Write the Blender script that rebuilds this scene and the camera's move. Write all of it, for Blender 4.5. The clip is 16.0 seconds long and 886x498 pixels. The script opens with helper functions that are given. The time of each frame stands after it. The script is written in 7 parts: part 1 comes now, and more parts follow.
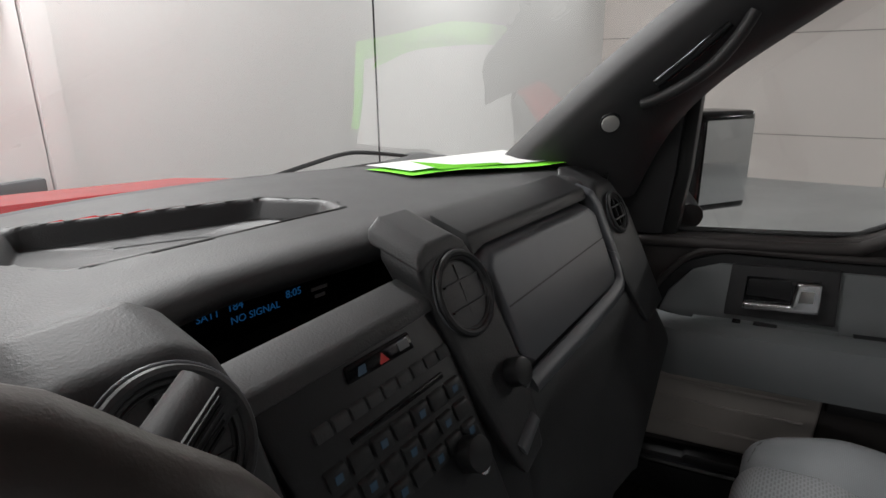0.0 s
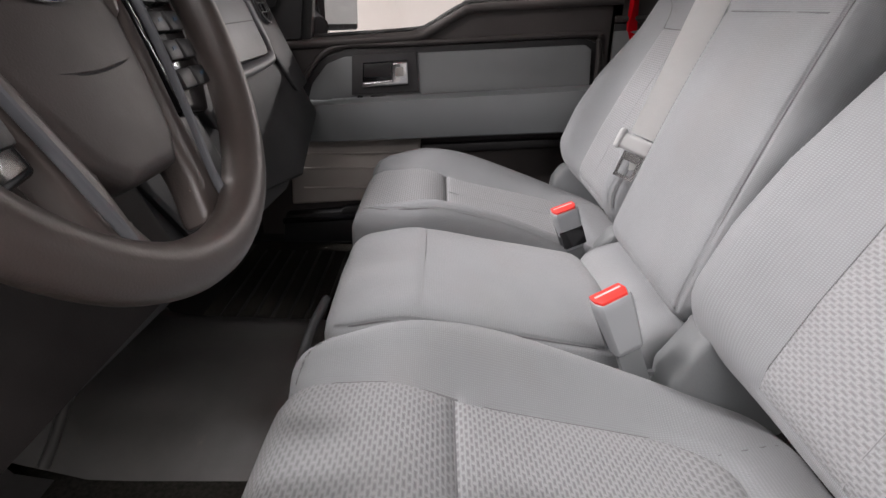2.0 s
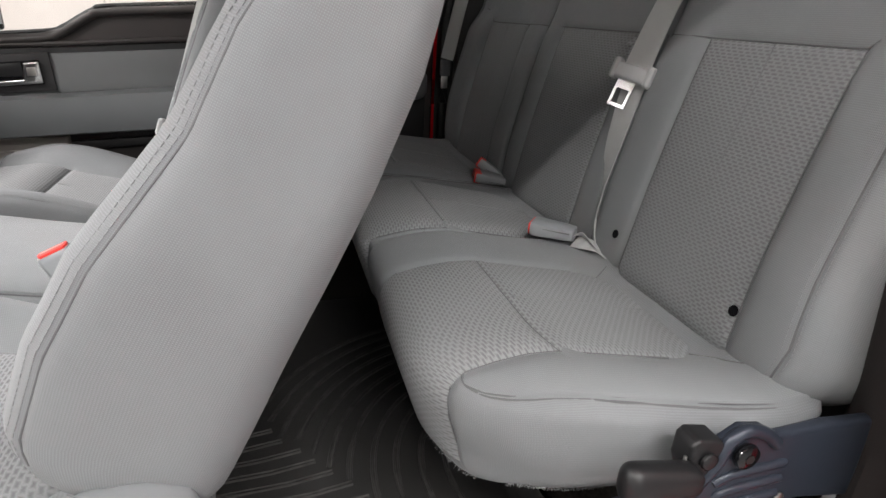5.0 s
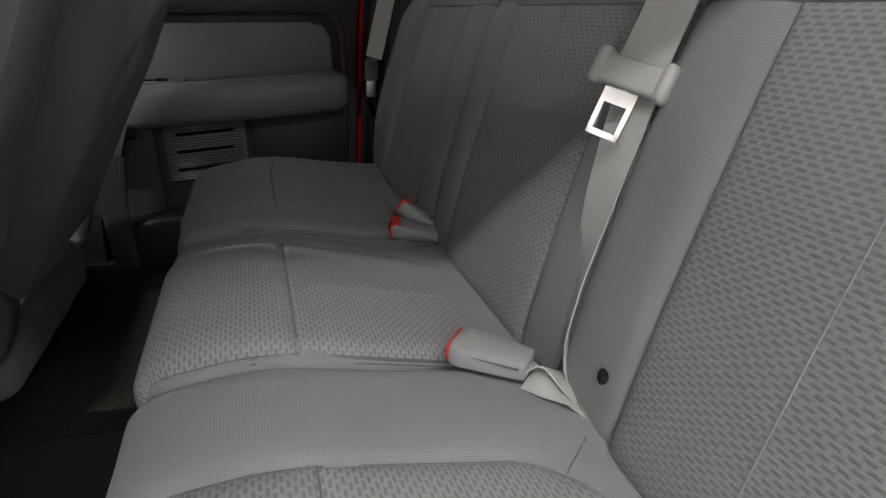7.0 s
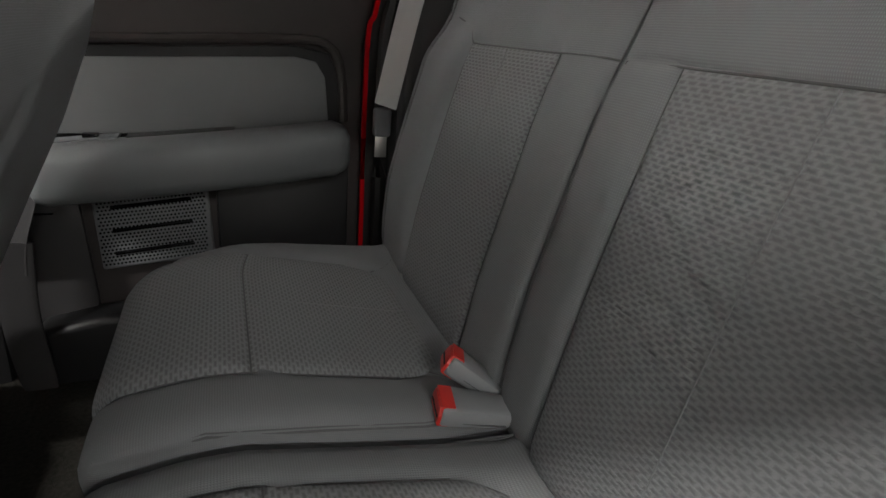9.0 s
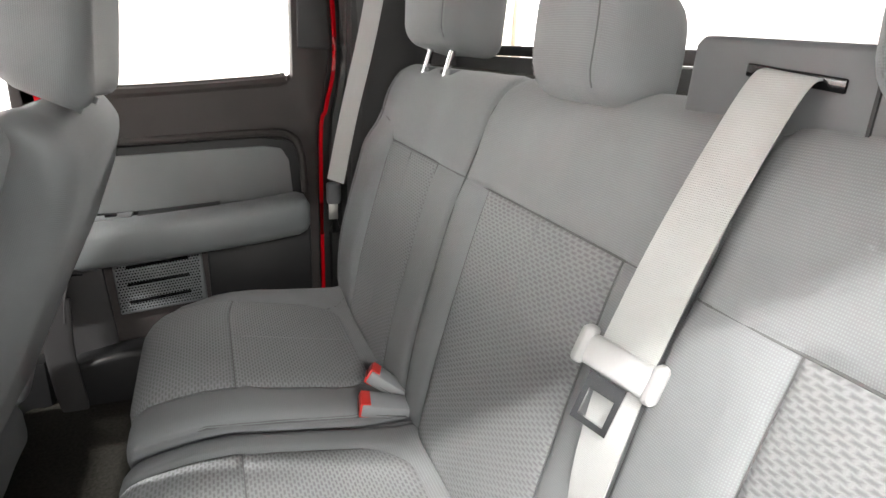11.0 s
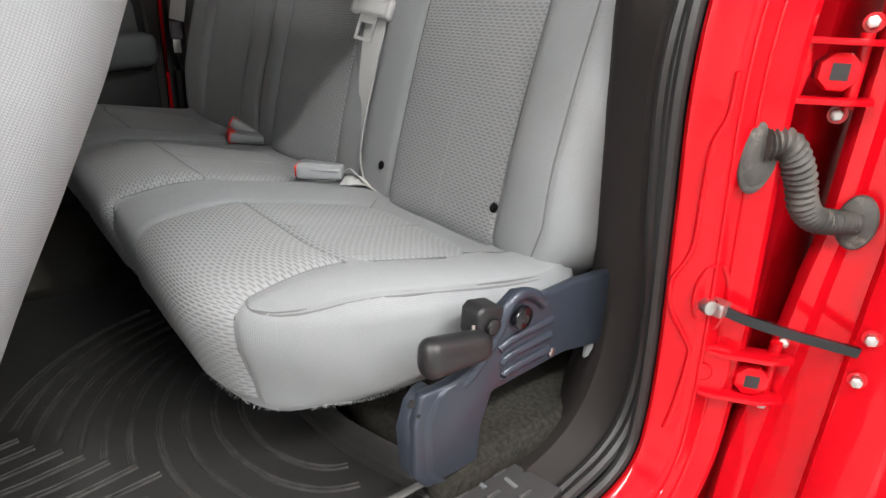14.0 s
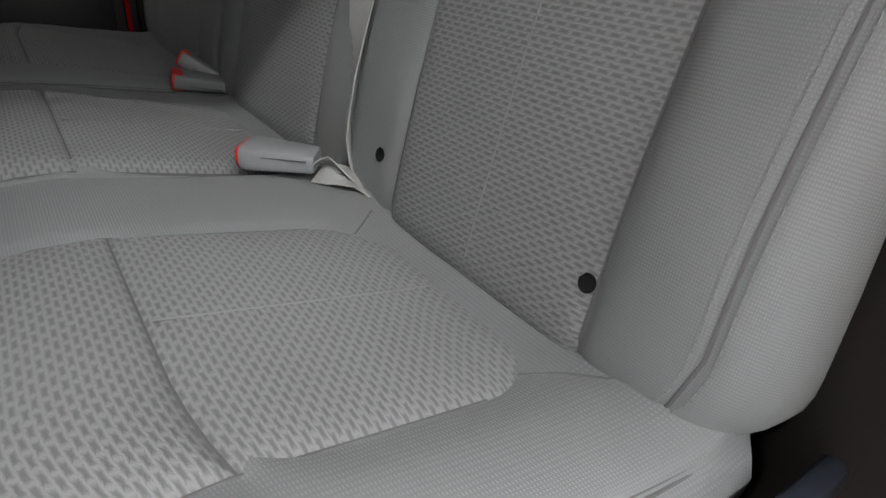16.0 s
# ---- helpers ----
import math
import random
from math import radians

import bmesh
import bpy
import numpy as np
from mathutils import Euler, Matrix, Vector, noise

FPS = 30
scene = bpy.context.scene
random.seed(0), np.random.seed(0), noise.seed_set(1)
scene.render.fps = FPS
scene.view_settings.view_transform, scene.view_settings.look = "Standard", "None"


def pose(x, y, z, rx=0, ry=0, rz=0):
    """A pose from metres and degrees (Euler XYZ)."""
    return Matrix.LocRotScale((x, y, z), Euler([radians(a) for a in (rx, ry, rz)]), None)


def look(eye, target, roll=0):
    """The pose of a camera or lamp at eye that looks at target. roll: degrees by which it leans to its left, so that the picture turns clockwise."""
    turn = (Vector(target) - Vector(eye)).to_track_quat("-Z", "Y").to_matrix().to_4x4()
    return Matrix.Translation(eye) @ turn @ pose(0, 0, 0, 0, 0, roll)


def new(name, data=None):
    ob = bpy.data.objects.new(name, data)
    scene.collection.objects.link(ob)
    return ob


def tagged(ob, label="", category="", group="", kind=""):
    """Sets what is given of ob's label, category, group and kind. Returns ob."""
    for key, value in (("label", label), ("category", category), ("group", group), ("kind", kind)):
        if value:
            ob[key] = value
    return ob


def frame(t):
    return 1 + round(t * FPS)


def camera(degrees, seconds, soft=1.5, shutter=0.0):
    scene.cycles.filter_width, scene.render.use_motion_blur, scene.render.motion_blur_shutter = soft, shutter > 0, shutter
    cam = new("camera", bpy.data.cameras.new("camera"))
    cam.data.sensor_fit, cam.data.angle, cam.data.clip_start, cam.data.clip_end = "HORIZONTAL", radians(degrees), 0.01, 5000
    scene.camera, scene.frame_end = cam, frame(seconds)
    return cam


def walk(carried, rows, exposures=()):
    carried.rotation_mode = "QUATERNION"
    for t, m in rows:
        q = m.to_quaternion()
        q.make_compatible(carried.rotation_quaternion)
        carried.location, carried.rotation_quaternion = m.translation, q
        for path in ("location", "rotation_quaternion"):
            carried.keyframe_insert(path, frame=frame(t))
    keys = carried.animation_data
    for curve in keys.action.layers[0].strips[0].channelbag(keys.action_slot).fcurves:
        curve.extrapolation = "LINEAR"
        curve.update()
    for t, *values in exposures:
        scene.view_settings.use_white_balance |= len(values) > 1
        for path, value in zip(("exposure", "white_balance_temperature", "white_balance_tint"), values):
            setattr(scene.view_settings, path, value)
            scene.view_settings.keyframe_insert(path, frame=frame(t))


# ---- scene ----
cam = camera(74.2, 16.0)
METRES, EYE, TILT, LEAN, TURN = 3.75, 1.6, -12.0, 0.0, -54.0
PATH = [
    (0, (-0.351, -0.008, 1.565), (1.268, 1.006, 0.974), -0.7),
    (0.5, (-0.521, -0.054, 1.496), (1.233, 0.644, 0.832), 0.2),
    (1, (-0.660, -0.095, 1.423), (1.169, 0.331, 0.737), 0.6),
    (1.5, (-0.748, -0.130, 1.305), (1.101, 0.116, 0.583), 1.0),
    (2, (-0.780, -0.140, 1.339), (1.067, -0.166, 0.573), 1.4),
    (2.5, (-0.816, -0.170, 1.383), (1.001, -0.487, 0.609), 2.0),
    (3, (-0.876, -0.195, 1.407), (0.926, -0.561, 0.619), 2.2),
    (3.5, (-0.958, -0.218, 1.408), (0.837, -0.602, 0.615), 2.3),
    (4, (-1.025, -0.295, 1.415), (0.768, -0.690, 0.622), 2.4),
    (4.5, (-1.090, -0.483, 1.410), (0.699, -0.900, 0.618), 2.5),
    (5, (-1.064, -0.645, 1.375), (0.715, -1.178, 0.631), 3.0),
    (5.2, (-1.055, -0.730, 1.379), (0.730, -1.208, 0.616), 2.3),
    (7.3, (-0.575, -0.895, 1.334), (1.182, -1.510, 0.604), 3.5),
    (7.5, (-0.523, -0.899, 1.341), (1.229, -1.523, 0.605), 3.5),
    (8, (-0.399, -0.898, 1.340), (1.352, -1.541, 0.618), 3.9),
    (8.5, (-0.293, -0.909, 1.354), (1.456, -1.569, 0.643), 4.2),
    (8.7, (-0.254, -0.905, 1.362), (1.495, -1.583, 0.668), 4.8),
    (10.8, (-0.505, -0.901, 1.508), (1.237, -1.609, 0.828), 3.5),
    (11, (-0.543, -0.910, 1.531), (1.212, -1.622, 0.889), 2.7),
    (11.5, (-0.665, -0.900, 1.540), (1.103, -1.686, 1.036), 2.7),
    (12, (-0.801, -0.846, 1.514), (0.933, -1.722, 1.036), 2.7),
    (12.5, (-0.916, -0.792, 1.488), (0.761, -1.769, 1.007), 2.6),
    (13, (-0.997, -0.726, 1.438), (0.613, -1.807, 0.947), 2.6),
    (13.5, (-1.062, -0.653, 1.374), (0.472, -1.831, 0.866), 2.4),
    (14, (-1.084, -0.636, 1.294), (0.335, -1.836, 0.556), 2.9),
    (14.5, (-1.059, -0.662, 1.279), (0.265, -1.834, 0.345), 3.1),
    (15, (-0.971, -0.772, 1.290), (0.329, -1.937, 0.314), 3.1),
    (15.5, (-0.837, -0.862, 1.302), (0.487, -2.004, 0.331), 3.9),
    (16, (-0.762, -0.885, 1.257), (0.625, -1.964, 0.302), 4.9),
]
EXPOSURES = [(0.0, -1.4, 6400, 10.0), (0.5, -1.9, 6350, 15.0), (1.0, -2.35, 6450, 18.0), (1.4, -0.7, 6700, 25.0), (2.0, -0.3, 6600, 17.0), (2.5, -0.2, 6600, 13.0), (3.0, -0.2, 6600, 13.0), (3.5, -0.25, 6600, 13.0), (4.0, -0.2, 6600, 13.0), (4.5, -0.05, 6600, 13.0), (5.2, 0.02, 6600, 12.0), (7.3, 0.3, 6700, 10.0), (8.7, 0.62, 6668, 10.0), (10.8, 2.25, 6620, 10.0), (12.0, 2.03, 6592, 10.0), (12.5, 1.68, 6580, 10.0), (13.0, 1.36, 6568, 10.0), (13.5, 1.17, 6557, 10.0), (14.0, 0.78, 6546, 10.0), (15.0, 0.42, 6523, 10.0), (15.5, 0.06, 6511, 10.0), (16.0, -0.05, 6500, 10.0)]
walk(cam, [(t, look(eye, target, roll)) for t, eye, target, roll in PATH], EXPOSURES)

# ---- world and light ----
world = bpy.data.worlds.new("shop_air")
world.use_nodes = True
world.node_tree.nodes["Background"].inputs["Color"].default_value = (0.9, 0.95, 1.0, 1)
world.node_tree.nodes["Background"].inputs["Strength"].default_value = 0.008
scene.world = world


def area_lamp(name, eye, target, size, size_y, watts, colour=(1.0, 0.99, 0.97)):
    data = bpy.data.lights.new(name, "AREA")
    data.shape, data.size, data.size_y, data.energy, data.color = "RECTANGLE", size, size_y, watts, colour
    ob = new(name, data)
    ob.matrix_basis = look(eye, target)
    return ob


# rows of shop ceiling lights, all unseen; some added to brighten bench and front wall
LAMPS = [(-2.75, 1.0, 3.7, 58), (-2.75, -1.0, 3.7, 125), (-5.3, -0.9, 3.7, 125), (-2.9, -3.2, 3.7, 22), (-1.2, 2.4, 3.6, 120), (0.9, 2.4, 3.6, 320), (4.4, 1.9, 3.7, 150), (7.2, 1.9, 3.7, 60), (8.1, -3.2, 3.7, 180), (8.1, -6.2, 3.7, 260), (2.9, -6.0, 3.7, 110)]
for lx, ly, lz, watts in LAMPS:
    area_lamp("unseen_lamp", (lx, ly, lz), (lx, ly + (1.05 if lx > 3 and ly > 0 else 0.0), 2.4 if lx > 3 and ly > 0 else 0.0), 0.14, 2.4 if lx < -1.5 else 1.2, watts)

# ---- materials ----


def nodes_of(name):
    m = bpy.data.materials.new(name)
    m.use_nodes = True
    t = m.node_tree
    return m, t, t.nodes["Principled BSDF"]


def link(t, a, b):
    t.links.new(a, b)


def mix_colour(t, fac, a, b):
    n = t.nodes.new("ShaderNodeMix")
    n.data_type = "RGBA"
    if hasattr(fac, "links"):
        link(t, fac, n.inputs[0])
    else:
        n.inputs[0].default_value = fac
    for sock, v in ((n.inputs[6], a), (n.inputs[7], b)):
        if hasattr(v, "links"):
            link(t, v, sock)
        else:
            sock.default_value = (*v, 1)
    return n.outputs[2]


def noise_of(t, vec, scale, detail=4.0, rough=0.55):
    n = t.nodes.new("ShaderNodeTexNoise")
    n.inputs["Scale"].default_value, n.inputs["Detail"].default_value, n.inputs["Roughness"].default_value = scale, detail, rough
    link(t, vec, n.inputs["Vector"])
    return n.outputs["Fac"]


def ramp_of(t, fac, lo, hi):
    n = t.nodes.new("ShaderNodeMapRange")
    n.inputs[1].default_value, n.inputs[2].default_value = lo, hi
    link(t, fac, n.inputs[0])
    return n.outputs[0]


def bump_of(t, height, strength, distance, before=None):
    n = t.nodes.new("ShaderNodeBump")
    n.inputs["Strength"].default_value, n.inputs["Distance"].default_value = strength, distance
    link(t, height, n.inputs["Height"])
    if before is not None:
        link(t, before, n.inputs["Normal"])
    return n.outputs["Normal"]


def surface(name, colour, rough=0.5, metal=0.0, vary=0.12, big=3.0, fine=600.0, bump=0.25, depth=0.0004, coat=0.0, spec=0.5, dirt=None):
    """A plain surface: large mottling, fine grain in colour and relief, uneven gloss."""
    m, t, p = nodes_of(name)
    co = t.nodes.new("ShaderNodeTexCoord").outputs["Object"]
    large = ramp_of(t, noise_of(t, co, big), 0.3, 0.7)
    small = noise_of(t, co, fine, 2.0)
    dark = tuple(c * (1 - vary) for c in colour)
    lite = tuple(min(1.0, c * (1 + vary)) for c in colour)
    col = mix_colour(t, large, dark, lite)
    if dirt:
        spots = ramp_of(t, noise_of(t, co, dirt[1], 6.0, 0.7), dirt[2], dirt[2] + 0.12)
        col = mix_colour(t, spots, col, dirt[0])
    link(t, col, p.inputs["Base Color"])
    r = t.nodes.new("ShaderNodeMapRange")
    r.inputs[3].default_value, r.inputs[4].default_value = max(0.02, rough - 0.06), min(1, rough + 0.06)
    link(t, noise_of(t, co, big * 7), r.inputs[0])
    link(t, r.outputs[0], p.inputs["Roughness"])
    p.inputs["Metallic"].default_value = metal
    p.inputs["Coat Weight"].default_value = coat
    p.inputs["Coat Roughness"].default_value = 0.04
    p.inputs["Specular IOR Level"].default_value = spec
    if bump:
        link(t, bump_of(t, small, bump, depth), p.inputs["Normal"])
    return m


def fabric(name, colour, pitch=0.0018, rib=1.15, low=0.865, relief=0.36):
    """Fine pebbled weave on the seat sides: crossing ribs over the unwrapped metres."""
    m, t, p = nodes_of(name)
    uv = t.nodes.new("ShaderNodeTexCoord").outputs["UV"]
    obj = t.nodes.new("ShaderNodeTexCoord").outputs["Object"]
    waves = []
    for direction, k in (("X", 1.0), ("Y", 0.8)):
        w = t.nodes.new("ShaderNodeTexWave")
        w.bands_direction = direction
        w.inputs["Scale"].default_value = k * 0.314 / pitch
        w.inputs["Distortion"].default_value, w.inputs["Detail"].default_value = 0.6, 1.0
        link(t, uv, w.inputs["Vector"])
        waves.append(w.outputs["Fac"])
    both = t.nodes.new("ShaderNodeMath")
    both.operation = "MULTIPLY"
    link(t, waves[0], both.inputs[0])
    link(t, waves[1], both.inputs[1])
    mott = ramp_of(t, noise_of(t, obj, 9.0, 5.0), 0.3, 0.72)
    base = mix_colour(t, mott, tuple(c * low for c in colour), tuple(c * (low + 0.13) for c in colour))
    soil = ramp_of(t, noise_of(t, obj, 3.6, 6.0, 0.6), 0.52, 0.80)
    base = mix_colour(t, soil, base, (colour[0] * low * 1.02, colour[1] * low * 0.955, colour[2] * low * 0.91))
    col = mix_colour(t, both.outputs[0], base, tuple(c * rib for c in colour))
    link(t, col, p.inputs["Base Color"])
    p.inputs["Roughness"].default_value = 0.88
    p.inputs["Specular IOR Level"].default_value = 0.25
    p.inputs["Sheen Weight"].default_value = 0.15
    p.inputs["Sheen Roughness"].default_value = 0.5
    n1 = bump_of(t, both.outputs[0], relief, 0.0008)
    link(t, bump_of(t, noise_of(t, obj, 30.0), 0.12, 0.004, n1), p.inputs["Normal"])
    return m


def woven(name, light, dark, along=False, shear=0.0):
    """The insert cloth: light yarn with staggered, ragged dark dashes, run across the seat or along it."""
    m, t, p = nodes_of(name)
    uv = t.nodes.new("ShaderNodeTexCoord").outputs["UV"]
    obj = t.nodes.new("ShaderNodeTexCoord").outputs["Object"]
    wob = t.nodes.new("ShaderNodeTexNoise")
    wob.inputs["Scale"].default_value = 330.0
    link(t, uv, wob.inputs["Vector"])
    add = t.nodes.new("ShaderNodeVectorMath")
    add.operation = "MULTIPLY_ADD"
    link(t, wob.outputs["Color"], add.inputs[0])
    add.inputs[1].default_value = (0.0030, 0.0016, 0)
    link(t, uv, add.inputs[2])
    turn = t.nodes.new("ShaderNodeSeparateXYZ")
    link(t, add.outputs[0], turn.inputs[0])
    slant = t.nodes.new("ShaderNodeMath")
    slant.operation = "MULTIPLY_ADD"
    slant.inputs[1].default_value = shear
    long_way, cross_way = (turn.outputs[1], turn.outputs[0]) if along else (turn.outputs[0], turn.outputs[1])
    link(t, cross_way, slant.inputs[0])
    link(t, long_way, slant.inputs[2])
    squeeze = t.nodes.new("ShaderNodeMath")
    squeeze.operation = "MULTIPLY"
    squeeze.inputs[1].default_value = 0.50
    link(t, slant.outputs[0], squeeze.inputs[0])
    place = t.nodes.new("ShaderNodeCombineXYZ")
    link(t, squeeze.outputs[0], place.inputs[0])
    link(t, cross_way, place.inputs[1])
    b = t.nodes.new("ShaderNodeTexBrick")
    b.offset, b.squash = 0.5, 1.0
    b.inputs["Scale"].default_value = 1.0
    b.inputs["Brick Width"].default_value, b.inputs["Row Height"].default_value = 0.0058, 0.0044
    b.inputs["Mortar Size"].default_value, b.inputs["Mortar Smooth"].default_value = 0.0020, 1.0
    link(t, place.outputs[0], b.inputs["Vector"])
    fac = b.outputs["Fac"]
    yarn = noise_of(t, uv, 900.0, 2.0)
    lightc = mix_colour(t, yarn, tuple(c * 0.86 for c in light), tuple(c * 1.12 for c in light))
    mott = ramp_of(t, noise_of(t, obj, 7.0, 5.0), 0.3, 0.7)
    darkc = mix_colour(t, mott, tuple(c * 0.92 for c in dark), tuple(c * 1.1 for c in dark))
    link(t, mix_colour(t, fac, darkc, lightc), p.inputs["Base Color"])
    p.inputs["Roughness"].default_value = 0.9
    p.inputs["Specular IOR Level"].default_value = 0.2
    p.inputs["Sheen Weight"].default_value = 0.12
    n1 = bump_of(t, fac, 0.6, 0.0010)
    link(t, bump_of(t, yarn, 0.3, 0.0005, n1), p.inputs["Normal"])
    return m


def glass_of(name, tint=(0.97, 0.98, 0.98), strength=1.0):
    """A clear pane: see-through, with gloss that grows towards glancing view."""
    m, t, p = nodes_of(name)
    t.nodes.remove(p)
    out = t.nodes["Material Output"]
    clear, gloss, mixer, lw, power, scale = (t.nodes.new("ShaderNode" + k) for k in ("BsdfTransparent", "BsdfGlossy", "MixShader", "LayerWeight", "Math", "Math"))
    clear.inputs["Color"].default_value = (*tint, 1)
    gloss.inputs["Roughness"].default_value = 0.0
    power.operation, scale.operation = "POWER", "MULTIPLY_ADD"
    power.inputs[1].default_value = 4.5
    scale.inputs[1].default_value, scale.inputs[2].default_value = 0.9 * strength, 0.05 * strength
    for a, b in ((lw.outputs["Facing"], power.inputs[0]), (power.outputs[0], scale.inputs[0]), (scale.outputs[0], mixer.inputs[0]), (clear.outputs[0], mixer.inputs[1]), (gloss.outputs[0], mixer.inputs[2]), (mixer.outputs[0], out.inputs[0])):
        link(t, a, b)
    return m


def glow(name, colour, strength):
    m, t, p = nodes_of(name)
    p.inputs["Base Color"].default_value = (0.01, 0.01, 0.01, 1)
    p.inputs["Emission Color"].default_value = (*colour, 1)
    p.inputs["Emission Strength"].default_value = strength
    return m


